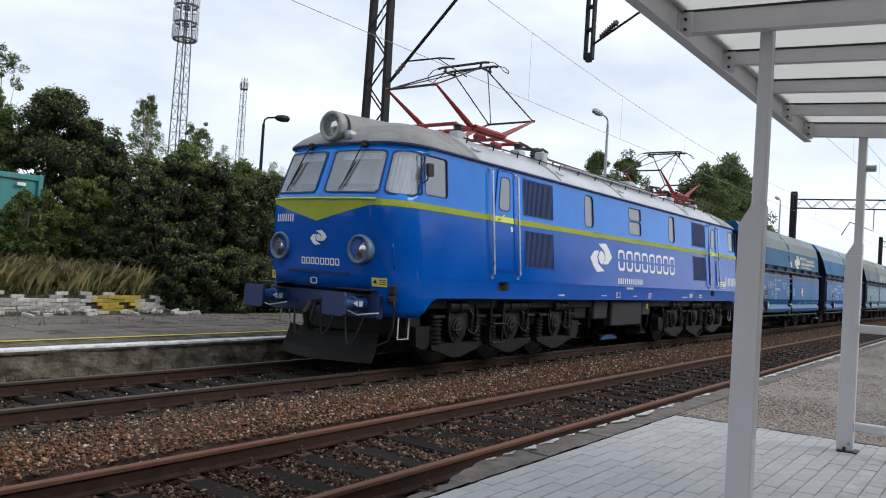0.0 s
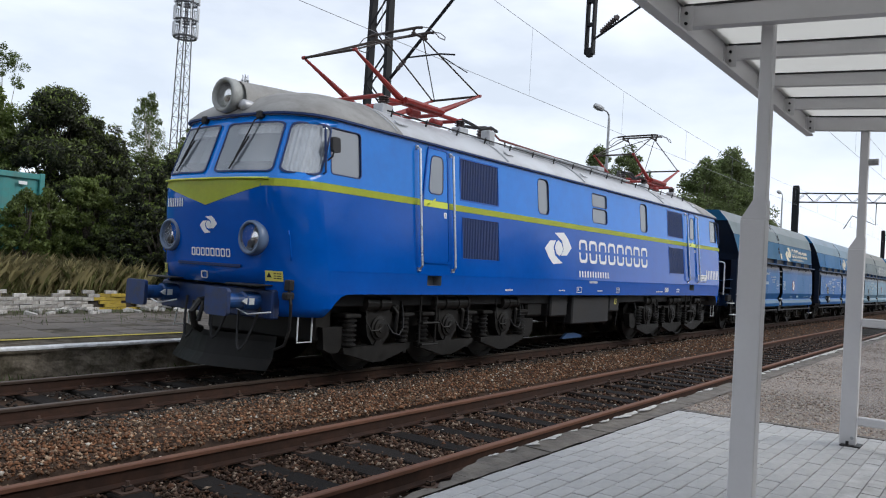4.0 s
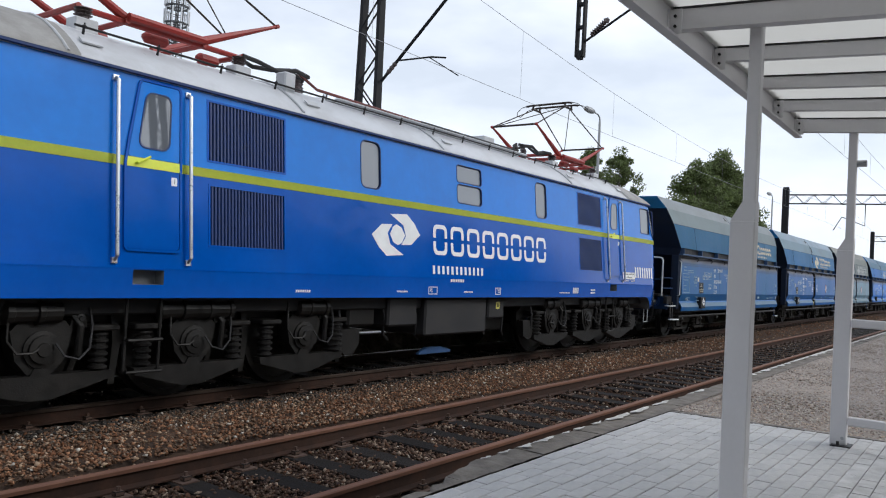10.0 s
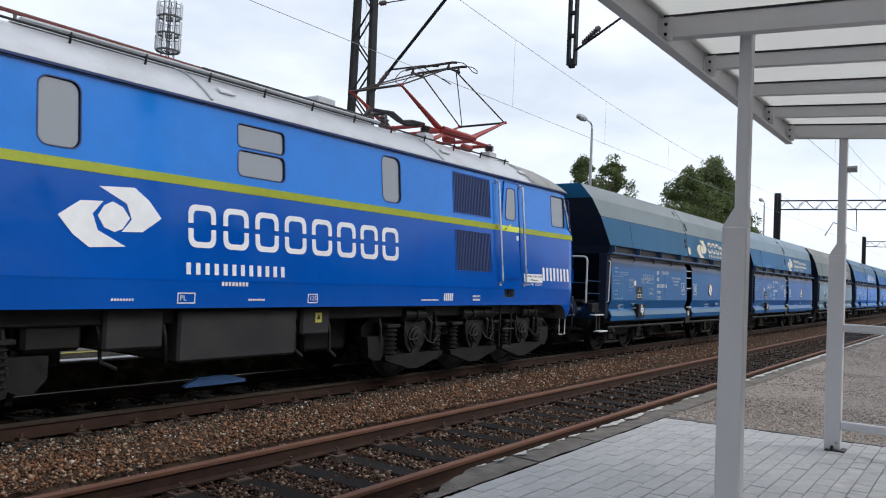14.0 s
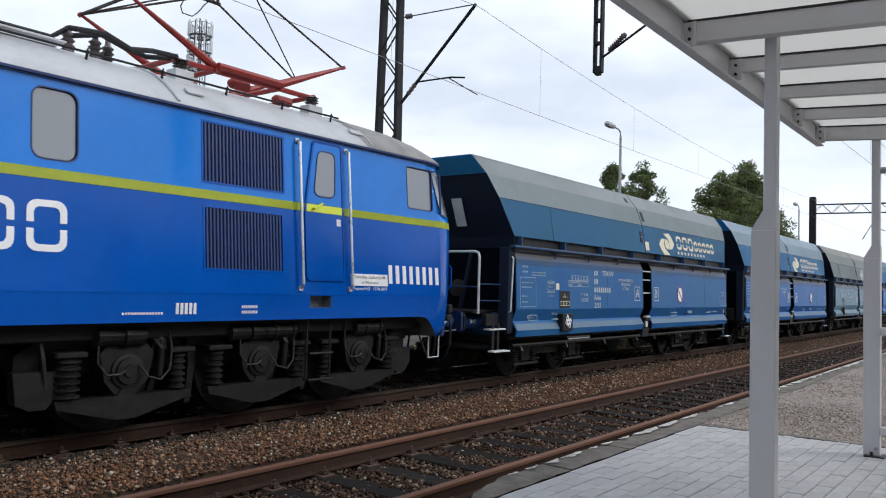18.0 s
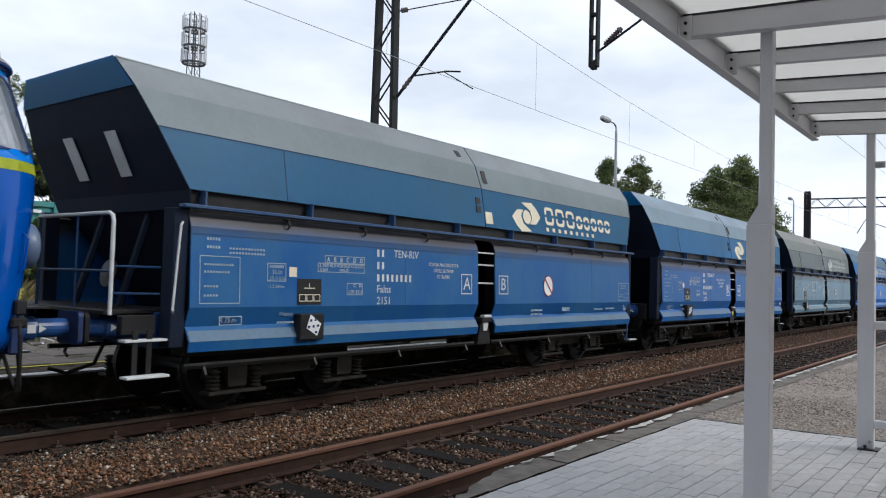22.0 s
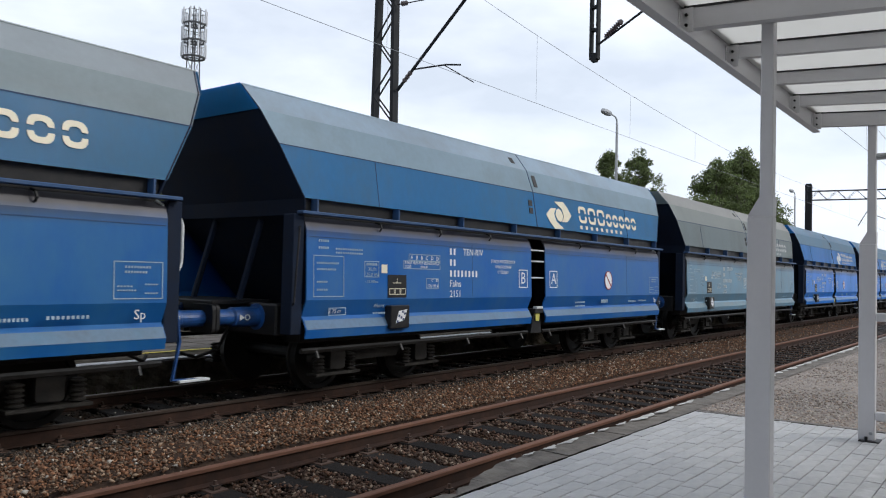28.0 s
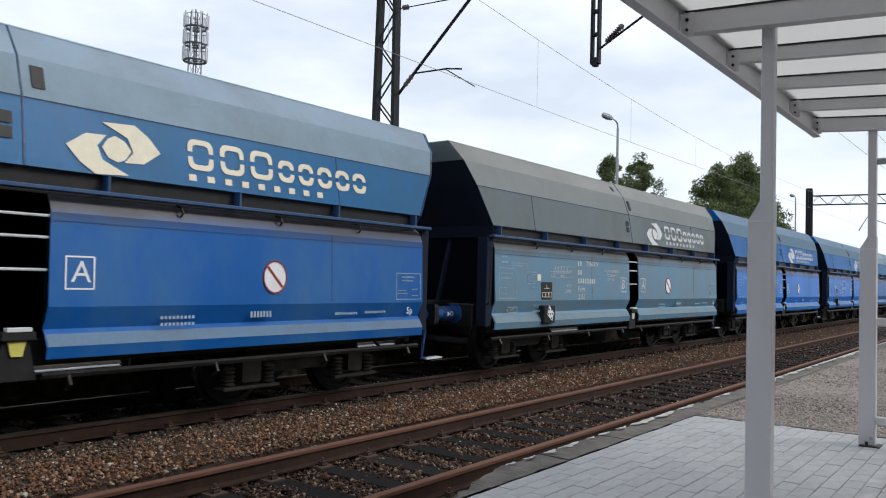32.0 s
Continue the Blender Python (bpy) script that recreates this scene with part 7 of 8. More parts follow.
        box(bm, xc - 0.3, xc + 0.3, -1.0, 1.0, 0.5, 0.8, 0.03)
        part("bolster", bm, M["black"], w)
    # markings
    ink = M["white_old"] if paint != "second" else M["white"]
    upper = lambda u, v, d: (u, -(1.51 - (v - 2.56) * 0.11 / 0.64 + 0.004 + d), v)
    lower = lambda u, v, d: (u, -(1.585 - (v - 1.28) * 0.035 / 0.88 + d), v)
    mark = M["cream"] if paint in ("first", "second") else M["white_old"]
    e0 = 6.8 if paint == "second" else 7.28
    p0 = 8.13 if paint == "second" else 8.45
    emblem(e0, e0 + 1.0, 2.55, 3.13, upper, mark, w, "pale emblem of curved shapes")
    blocks(p0, p0 + 1.17, 2.75, 3.09, 3, 0.06, upper, mark, w)
    blocks(p0 + 1.26, p0 + 2.8, 2.76, 3.03, 5, 0.06, upper, mark, w)
    blocks(p0, p0 + 1.97, 2.625, 2.695, 9, 0.02, upper, mark, w, "small_word_block", 0.6, True)
    if index > 4:
        return w
    for u0, u1, v, n in ((3.7, 3.86, 2.0, 2), (3.7, 3.86, 1.83, 2), (3.7, 4.45, 1.66, 8)):
        blocks(u0, u1, v - 0.05, v + 0.05, n, 0.018, lower, ink, w, "number_bar", 0.35)
    sx = lambda u, v: pose(u, -(1.585 - (v - 1.28) * 0.035 / 0.88) - 0.004, v, 90, 0, 0)
    text_part("type_text", "TEN-RIV", 0.15, sx(4.06, 2.0), ink, w)
    text_part("type_text", "Falns", 0.15, sx(3.7, 1.5), ink, w)
    text_part("type_text", "2151", 0.15, sx(3.7, 1.34), ink, w)
    text_part("type_text", "Sp", 0.14, sx(11.72, 1.16), ink, w)
    for body, u, v, size, wd in (("A   B   B   C   D   D", 2.76, 1.875, 0.085, 0.66), ("S 39,0 42,0 47,0 55,0 61,0 65,0", 2.63, 1.797, 0.056, 0.8), ("120        00,0", 2.63, 1.742, 0.052, 0.5), ("C   D", 3.24, 1.545, 0.06, 0.16), ("120 33,0", 3.14, 1.462, 0.065, 0.26), ("STACJA MACIERZYSTA", 4.85, 1.88, 0.075, 0.75), ("OPOLE G\u0141\u00d3WNE", 4.97, 1.79, 0.075, 0.5), ("CT \u015aL\u0104SKI", 5.05, 1.7, 0.075, 0.32)):
        text_part("table_text", body, size, sx(u, v), ink, w, width=wd)
    sh = -0.1 if paint == "second" else -0.14
    for u, t in ((5.82 + sh, ab[0]), (6.9 + sh, ab[1])):
        bm = bmesh.new()
        ring_frame(bm, [(u, 1.44), (u + 0.29, 1.44), (u + 0.29, 1.76), (u, 1.76)], [(u + 0.016, 1.456), (u + 0.274, 1.456), (u + 0.274, 1.744), (u + 0.016, 1.744)], lower, 0.003, 0.006)
        part("letter_frame", bm, ink, w)
        text_part("side_letter", t, 0.29, sx(u + 0.06, 1.6), ink, w)
    for u0, u1, v0, v1 in ((2.6, 3.46, 1.71, 1.83), (2.72, 3.46, 1.83, 1.93), (0.86, 1.4, 1.32, 1.85), (1.12, 1.43, 1.08, 1.18), (3.12, 3.42, 1.42, 1.58), (1.79, 2.08, 1.58, 1.8), (11.5, 12.04, 1.32, 1.7)):
        bm = bmesh.new()
        ring_frame(bm, [(u0, v0), (u1, v0), (u1, v1), (u0, v1)], [(u0 + 0.01, v0 + 0.01), (u1 - 0.01, v0 + 0.01), (u1 - 0.01, v1 - 0.01), (u0 + 0.01, v1 - 0.01)], lower, 0.003, 0.005)
        part("table_frame", bm, M["faded_ink"], w)
    text_part("radius_text", "R 75 m", 0.085, pose(1.16, -1.545, 1.13, 106, 0, 0), ink, w, width=0.22)
    for u0, u1, v, n, h in ((0.92, 1.3, 1.74, 8, 0.03), (0.92, 1.25, 1.66, 7, 0.03), (0.92, 1.1, 1.5, 4, 0.03), (0.92, 1.1, 1.4, 4, 0.03), (1.25, 1.75, 1.93, 9, 0.03), (1.25, 1.75, 1.88, 9, 0.03), (0.95, 1.12, 2.02, 4, 0.04), (0.95, 1.12, 1.93, 4, 0.04), (1.83, 2.04, 1.74, 5, 0.045), (1.95, 2.2, 1.08, 6, 0.03), (7.8, 8.2, 1.14, 7, 0.04), (7.8, 8.2, 1.07, 7, 0.04), (8.95, 9.25, 1.13, 5, 0.09), (10.3, 10.7, 1.13, 8, 0.04), (11.62, 11.9, 1.63, 7, 0.03), (11.62, 11.86, 1.58, 6, 0.03), (11.54, 11.7, 1.44, 4, 0.02), (11.54, 11.74, 1.4, 5, 0.02), (11.84, 11.98, 1.46, 4, 0.02), (11.84, 11.98, 1.37, 4, 0.02), (10.86, 11.26, 1.14, 7, 0.04)):
        blocks(u0, u1, v, v + h, n, 0.01, lower, M["faded_ink"], w, "text_bar", 0.4, True)
    for body, u, v, size, wd in (("36,0t", 1.86, 1.69, 0.07, 0.16), ("35,0 kN", 1.82, 1.615, 0.07, 0.24), ("-13,50m-", 1.8, 1.52, 0.055, 0.27), ("Wazony", 2.0, 1.19, 0.075, 0.22)):
        text_part("table_text", body, size, sx(u, v) if v > 1.28 else pose(u, -1.563, v, 106, 0, 0), M["faded_ink"], w, width=wd)
    bm = bmesh.new()
    prism(bm, [(2.13, 1.64), (2.25, 1.64), (2.25, 1.76), (2.13, 1.76)], lower, 0.003, 0.006)
    part("cream_label", bm, M["cream"], w)
    bm = bmesh.new()
    prism(bm, [(2.26, 1.3), (2.66, 1.3), (2.66, 1.62), (2.26, 1.62)], lower, 0.003, 0.007)
    sq = part("black_board", bm, M["black"], w, "black marking board")
    for uu in (2.29, 2.41, 2.53):
        bm = bmesh.new()
        ring_frame(bm, [(uu, 1.34), (uu + 0.11, 1.34), (uu + 0.11, 1.43), (uu, 1.43)], [(uu + 0.01, 1.35), (uu + 0.1, 1.35), (uu + 0.1, 1.42), (uu + 0.01, 1.42)], lower, 0.006, 0.009)
        part("board_mark", bm, M["cream"], sq)
    bm = bmesh.new()
    prism(bm, [(2.37, 1.5), (2.55, 1.5), (2.55, 1.51), (2.37, 1.51)], lower, 0.006, 0.009)
    prism(bm, [(2.45, 1.51), (2.46, 1.51), (2.46, 1.57), (2.45, 1.57)], lower, 0.006, 0.009)
    part("board_mark", bm, M["cream"], sq)
    bm = bmesh.new()
    box(bm, 2.26, 2.66, -1.66, -1.53, 0.87, 1.19, 0.01)
    holder = part("label_holder", bm, M["black"], w, "black wire holder for a paper label")
    bm = bmesh.new()
    tl = random.Random(index).uniform(-0.05, 0.05)
    prism(bm, [(2.36, 0.98 + tl), (2.54, 0.95 - tl), (2.6, 1.1 - tl), (2.42, 1.15 + tl)], lambda u, v, d: (u, -1.66 - d, v), 0.002, 0.005)
    paper = part("paper_label", bm, M["white"], holder, "creased white paper label")
    for i in range(3):
        for j in range(4):
            if (i + j) % 2:
                continue
            f, g = (i + 0.2) / 3, (j + 0.2) / 4
            bm = bmesh.new()
            cu, cv = 2.36 + 0.18 * f + 0.06 * g, 0.98 + tl - (0.03 + 2 * tl) * f + 0.16 * g
            prism(bm, [(cu, cv), (cu + 0.035, cv - 0.005), (cu + 0.045, cv + 0.025), (cu + 0.01, cv + 0.03)], lambda u, v, d: (u, -1.665 - d, v), 0.0, 0.002)
            part("print_block", bm, M["seal"], paper)
    cx, cz = (9.3, 1.6) if paint == "second" else (8.43, 1.6)
    circle = lambda r: [(cx + r * math.cos(a), cz + r * 1.1 * math.sin(a)) for a in (2 * math.pi * i / 20 for i in range(20))]
    bm = bmesh.new()
    prism(bm, circle(0.18), lower, 0.002, 0.01)
    sg = part("round_sign", bm, M["white"], w, "round white sign with a slanting red bar")
    bm = bmesh.new()
    ring_frame(bm, circle(0.181), circle(0.163), lower, 0.004, 0.014)
    prism(bm, [(cx - 0.125, cz + 0.11), (cx - 0.1, cz + 0.13), (cx + 0.125, cz - 0.11), (cx + 0.1, cz - 0.13)], lower, 0.004, 0.014)
    part("sign_ring", bm, M["red"], sg, "red ring and bar")
    return w


WAGONS = (("first", "dull blue hopper wagon with a grey sloping lid", "AB"), ("second", "blue hopper wagon with a pale blue lid", "BA"), ("grey", "faded grey-blue hopper wagon", "BA"), ("bright", "bright blue hopper wagon", "AB"), ("bright", "bright blue hopper wagon", "AB"), ("second", "blue hopper wagon with a pale blue lid", "AB"), ("grey", "faded grey-blue hopper wagon", "AB"), ("first", "dull blue hopper wagon with a grey sloping lid", "AB"))
for i, (paint, label, ab) in enumerate(WAGONS):
    moving.append((hopper_wagon(i, paint, label, ab), 19.24 + WL * i))


# ---- plants and things beyond the far platform ----
def fast_mesh(name, verts, faces, mat):
    """A mesh from arrays: verts (n, 3) and faces (m, k)."""
    me = bpy.data.meshes.new(name)
    n, m, k = len(verts), len(faces), faces.shape[1]
    me.vertices.add(n)
    me.vertices.foreach_set("co", verts.astype(np.float32).ravel())
    me.loops.add(m * k)
    me.loops.foreach_set("vertex_index", faces.astype(np.int32).ravel())
    me.polygons.add(m)
    me.polygons.foreach_set("loop_start", np.arange(0, m * k, k, dtype=np.int32))
    me.update(calc_edges=True)
    me.materials.append(mat)
    return new(name, me)


def leaf_cloud(name, centres, radii, count, size, mat, seed, flat=0.75):
    """Many small folded leaves, thicker near the outside of each clump."""
    rng = np.random.default_rng(seed)
    pick = rng.integers(0, len(centres), count)
    d = rng.normal(size=(count, 3))
    d /= np.linalg.norm(d, axis=1)[:, None]
    d[:, 2] *= flat
    rad = radii[pick] * rng.uniform(0.45, 1.08, count) ** 0.6
    p = centres[pick] + d * rad[:, None]
    a = rng.normal(size=(count, 3))
    a /= np.linalg.norm(a, axis=1)[:, None]
    b = np.cross(a, d + rng.normal(size=(count, 3)) * 0.5)
    b /= np.linalg.norm(b, axis=1)[:, None] + 1e-9
    s = (size * rng.uniform(0.6, 1.4, count))[:, None]
    v = np.stack([p - a * s, p + b * s * 0.42, p + a * s, p - b * s * 0.42], 1).reshape(-1, 3)
    f = np.arange(count * 4).reshape(-1, 4)
    return fast_mesh(name, v, f, mat)


def tree(name, x, y, z, h, w, label, mat, seed, leaves=7000, size=0.1, bark="bark", low=0.15, category="tree", clumps=46):
    """A trunk with limbs, and a crown of leafy clumps with gaps between them."""
    rng = np.random.default_rng(seed)
    ob = thing(name, pose(x, y, z), label, category)
    cs, rs = [], []
    while len(cs) < clumps:
        u = rng.uniform(0, 1)
        zz = low + (1 - low) * u
        env = math.sin(math.pi * min(1.0, (0.18 + 0.82 * u)) ** 0.8) ** 0.7 if low > 0.2 else (1 - u ** 2.6) ** 0.5
        a, r = rng.uniform(0, 2 * math.pi), env * w / 2 * math.sqrt(rng.uniform(0.15, 1.0)) * rng.uniform(0.75, 1.12)
        cs.append((r * math.cos(a), r * math.sin(a), zz * h * rng.uniform(0.93, 1.02)))
        rs.append(w * rng.uniform(0.07, 0.15) * (54 / clumps) ** 0.33)
    cs, rs = np.array(cs), np.array(rs)
    bm = bmesh.new()
    top = Vector((rng.uniform(-0.2, 0.2), rng.uniform(-0.2, 0.2), h * 0.72))
    rod(bm, (0, 0, -0.3), top * 0.5, 0.03 * h ** 0.9 * 0.5 + 0.03, 8, 0.02 * h ** 0.9 * 0.5 + 0.02)
    rod(bm, top * 0.5, top, 0.02 * h ** 0.9 * 0.5 + 0.02, 6, 0.015)
    for i in range(0, len(cs), 3):
        c = Vector(cs[i])
        f = min(0.95, max(0.12, c.z / h * 0.75))
        rod(bm, top * f, c, 0.012 * h ** 0.8 * 0.5 + 0.008, 5, 0.006)
    part("trunk", bm, M[bark], ob)
    crown = leaf_cloud("crown", cs, rs, leaves, size, M[mat], seed + 1)
    crown.parent = ob
    # second leaf cloud, shifted up in each clump; lighter except on far trees
    tips = leaf_cloud("upper_foliage", cs + np.stack([0 * rs, 0 * rs, rs * 0.35], 1), rs, leaves // 4, size, M["leaf_light" if mat != "leaf_haze" else "leaf_haze"], seed + 2)
    tips.parent = ob
    return ob


SHRUB = "dense dark green shrub behind the old platform"
for i, (x, y, h, w, m) in enumerate(((11.1, 8.7, 3.2, 2.0, "leaf_dark"), (11.9, 8.9, 3.8, 2.4, "leaf_dark"), (12.9, 8.5, 3.6, 2.4, "leaf_dark"), (13.9, 8.8, 3.6, 2.6, "leaf_dark"), (15.1, 8.9, 3.6, 2.6, "leaf_dark"), (16.6, 9.3, 3.4, 2.8, "leaf_dark"), (18.4, 9.4, 3.6, 3.0, "leaf"), (20.6, 9.6, 3.5, 3.2, "leaf"), (13.0, 10.2, 4.2, 2.8, "leaf_light"), (15.3, 10.4, 4.0, 2.8, "leaf_light"), (17.2, 10.6, 3.9, 2.6, "leaf_light"), (11.8, 10.0, 3.9, 2.0, "leaf"), (24, 10, 3.4, 4.0, "leaf"), (28, 10, 3.4, 4.0, "leaf"), (33, 10, 3.5, 4.4, "leaf"))):
    tree("shrub", x, y, 0.35, h, w, SHRUB if m == "leaf_dark" else "leafy green shrub with lighter tips", m, 10 + i, 19000 if i < 11 else 5500, 0.05, low=0.02, category="shrub", clumps=130)
for i, (x, y, h, w, m, n) in enumerate(((5.2, 12.6, 5.6, 3.4, "leaf_light", 9000), (8.6, 14.6, 5.3, 3.0, "leaf_light", 8000), (9.7, 14.6, 5.2, 2.6, "leaf_light", 9000), (10.9, 13.2, 5.3, 3.6, "leaf_dark", 16000), (12.0, 13.2, 4.6, 3.2, "leaf_dark", 12000), (12.6, 13.6, 4.0, 2.6, "leaf_dark", 7000), (9.46, 10.7, 2.3, 1.4, "leaf_light", 4000), (10.55, 10.7, 2.7, 1.7, "leaf_light", 5000), (8.7, 10.2, 2.2, 1.3, "leaf_light", 3000), (10.7, 9.8, 1.5, 1.5, "leaf", 3500))):
    tree("tree" if h > 3 else "shrub", x, y, 0.6, h, w, "leafy green tree beyond the platform" if h > 3 else "light green sapling in dry grass", m, 40 + i, int(n * 2.6), 0.052, low=0.1 if h < 5 else 0.22, category="tree" if h > 3 else "shrub", clumps=120)
for i, (x, y, h, w) in enumerate(((21.0, 25.0, 8.3, 2.2), (23.5, 25.2, 7.6, 1.6), (24.5, 25.4, 7.7, 1.6), (14.2, 24.5, 9.1, 2.4), (24.0, 30.0, 9.2, 3.2), (27.0, 29.0, 8.0, 3.0), (30, 31, 7.6, 3.0), (22, 33, 8.4, 3.0), (33.5, 30, 7.0, 3.0), (37, 30, 7, 3))):
    tree("birch_tree", x, y, 0.6, h, w, "slender birch with airy foliage", "leaf_haze", 60 + i, 7000, 0.05, "birch", 0.2, clumps=90)
for i, (x, y, h, w, m) in enumerate(((71.0, 25.0, 13.6, 6.4, "leaf"), (78.0, 25, 15.0, 7.4, "leaf"), (104, 25, 17.0, 11, "leaf"), (118, 26, 20.6, 13, "leaf"), (111, 24, 19.0, 12, "leaf"), (128, 28, 18.5, 13, "leaf"), (146, 30, 13.5, 9, "leaf_dark"), (160, 32, 13, 9, "leaf"), (92, 34, 9, 8, "leaf"), (80, 36, 9, 8, "leaf"))):
    tree("tree", x, y, 0.3, h, w, "tall leafy tree beyond the far side of the line", "leaf_haze", 80 + i, 15000, 0.2 if x > 90 else 0.14, low=0.25, clumps=110)


def far_or_unseen_woods(y, x0, x1, h, seed):
    """A belt of trees, past counting, distant or added out of view."""
    rng = np.random.default_rng(seed)
    n = 260
    cs = np.stack([rng.uniform(x0, x1, n), y + rng.uniform(-4, 4, n), rng.uniform(0.2, 1, n) ** 0.7 * h * rng.uniform(0.6, 1, n)], 1)
    ob = leaf_cloud("far_or_unseen_woods", cs, rng.uniform(1.2, 2.6, n), 9000, 0.6, M["leaf"], seed)
    return tagged(ob, "belt of green trees, distant or added out of view", "woods", kind="stuff")


for i in range(9):
    tree("shrub", 11.9 + i * 1.25, 7.35 + 0.25 * (i % 2), 0.28, 0.9 + 0.3 * ((i * 7) % 3), 1.5, "low dark bush at the back of the old platform", "leaf_dark", 200 + i, 5000, 0.055, low=0.02, category="shrub", clumps=60)
for i, (x, y, h, w) in enumerate(((10.9, 7.35, 1.7, 1.3), (11.4, 6.95, 1.4, 1.5), (12.1, 6.8, 1.5, 1.6), (12.9, 6.7, 1.3, 1.6), (13.8, 6.7, 1.2, 1.6), (10.75, 7.9, 2.3, 1.4))):
    tree("shrub", x, y, 0.22, h, w, "dark bush leaning over the wall's end", "leaf_dark", 230 + i, 11000, 0.045, low=0.02, category="shrub", clumps=80)
far_or_unseen_woods(70, 60, 420, 6.0, 5)
far_or_unseen_woods(60, -10, 70, 5.0, 6)
far_or_unseen_woods(-70, -60, 300, 6.0, 7)
far_or_unseen_woods(-27, -40, 60, 9.5, 9)
far_or_unseen_woods(-30, -40, 60, 7.0, 12)
# unseen belts added ahead of the train to dim the locomotive's nose
for _i in range(4):
    far_or_unseen_woods(-24 + 14 * _i, -62, -34, 13.0, 20 + _i)

# container behind the trees
cont = thing("container", pose(6.2, 11.2, 0.75), "turquoise ribbed steel container among bushes", "container")
bm = bmesh.new()
rows = []
n = 40
for z in (0.0, 2.55):
    rows.append([bm.verts.new((-2.6 + 5.9 * i / n, -0.03 * (1 if (i // 2) % 2 else 0), z)) for i in range(n + 1)])
for j in range(n):
    bm.faces.new((rows[0][j], rows[0][j + 1], rows[1][j + 1], rows[1][j]))
part("side_wall", bm, M["container"], cont)
bm = bmesh.new()
box(bm, -2.6, 3.3, 0.02, 2.4, 0.0, 2.5, 0.02)
part("body", bm, M["container"], cont)
for x0, x1, z0, z1 in ((-2.62, 3.34, 2.46, 2.6), (-2.62, 3.34, -0.04, 0.1)):
    bm = bmesh.new()
    box(bm, x0, x1, -0.08, 0.0, z0, z1, 0.01)
    part("edge_beam", bm, M["container"], cont)
bm = bmesh.new()
box(bm, 3.26, 3.38, -0.1, 0.02, -0.04, 2.62, 0.01)
part("corner_post", bm, M["container"], cont)
bm = bmesh.new()
box(bm, 2.75, 2.95, -0.1, -0.07, 2.3, 2.38)
part("label_plate", bm, M["white"], cont, "small white plate")


def tufts(name, boxes, count, h, mat, label, seed, lean=0.5):
    """Blades of grass."""
    rng = np.random.default_rng(seed)
    out = []
    for (x0, x1, y0, y1, zf), share in boxes:
        k = int(count * share)
        x, y = rng.uniform(x0, x1, k), rng.uniform(y0, y1, k)
        base = np.stack([x, y, zf(x, y)], 1)
        a = rng.uniform(0, 2 * np.pi, k)
        lump = 0.5 + 0.5 * np.sin(x * 5.1 + 1.3 * np.sin(y * 3.7)) * np.sin(y * 6.3 + 1.1 * np.sin(x * 2.9))
        hh = h * rng.uniform(0.3, 1.15, k) * (0.55 + 0.65 * lump)
        side = np.stack([np.cos(a), np.sin(a), 0 * a], 1) * (0.0025 + 0.004 * hh[:, None])
        bend = np.stack([-np.sin(a), np.cos(a), 0 * a], 1) * (hh * lean * rng.uniform(-1, 1, k))[:, None]
        mid = base + bend * 0.35 + np.stack([0 * a, 0 * a, hh * 0.6], 1)
        tip = base + bend + np.stack([0 * a, 0 * a, hh], 1)
        out.append(np.stack([base - side, base + side, mid + side * 0.7, tip, mid - side * 0.7], 1).reshape(-1, 3))
    v = np.concatenate(out)
    f = np.arange(len(v)).reshape(-1, 5)
    ob = fast_mesh(name, v, f, mat)
    return tagged(ob, label, "grass", kind="stuff")


def bank(x, y):
    """The ground's height behind the old brick wall."""
    return np.interp(y, [6.5, 7.1, 7.35, 12, 60], [0.2, 0.3, 0.6, 0.75, 0.9])


tufts("tall_dry_grass", [((4, 11.2, 7.3, 9.6, bank), 0.7), ((4, 12, 9.6, 12.5, bank), 0.3)], 26000, 0.62, M["dry_grass"], "tall dry yellow grass behind the low wall", 3, 0.9)
tufts("tall_green_grass", [((4, 11.6, 7.3, 9.6, bank), 0.7), ((4, 12, 9.6, 12.5, bank), 0.3)], 22000, 0.5, M["tall_green"], "tall green grass among the dry stalks", 13, 0.9)
tufts("green_weeds", [((4, 11.6, 7.3, 10.5, bank), 0.5), ((3, 40, 6.3, 7.05, lambda x, y: 0.24 + 0 * x), 0.34), ((4, 30, 4.2, 6.3, lambda x, y: 0.25 + 0 * x), 0.16)], 14000, 0.11, M["green_grass"], "short green weeds on the old platform and bank", 4)
tufts("platform_weeds", [((2, 20, 1.4, 1.69, lambda x, y: -0.2 + 0 * x), 1.0)], 1800, 0.12, M["green_grass"], "green weeds at the foot of the platform wall", 8)


# ---- pieces of the setting: sleepers, stones, bricks, pavers ----
def sleeper_mesh():
    bm = bmesh.new()
    box(bm, -0.125, 0.125, -1.28, 1.28, -0.33, -0.168, 0.012)
    for s in (-1, 1):
        box(bm, -0.085, 0.085, s * 0.7535 - 0.17, s * 0.7535 + 0.17, -0.168, -0.156, 0, 1)
        for d in (-0.1, 0.1):
            box(bm, -0.04, 0.04, s * 0.7535 + d - 0.03, s * 0.7535 + d + 0.03, -0.156, -0.118, 0.008, 1)
            rod(bm, (0, s * 0.7535 + d, -0.118), (0, s * 0.7535 + d, -0.085), 0.016, 6, mi=1)
    me = bpy.data.meshes.new("sleeper")
    bm.to_mesh(me)
    bm.free()
    me.materials.append(M["sleeper"])
    me.materials.append(M["fastener"])
    return me


SLEEPER = sleeper_mesh()
rng = random.Random(5)
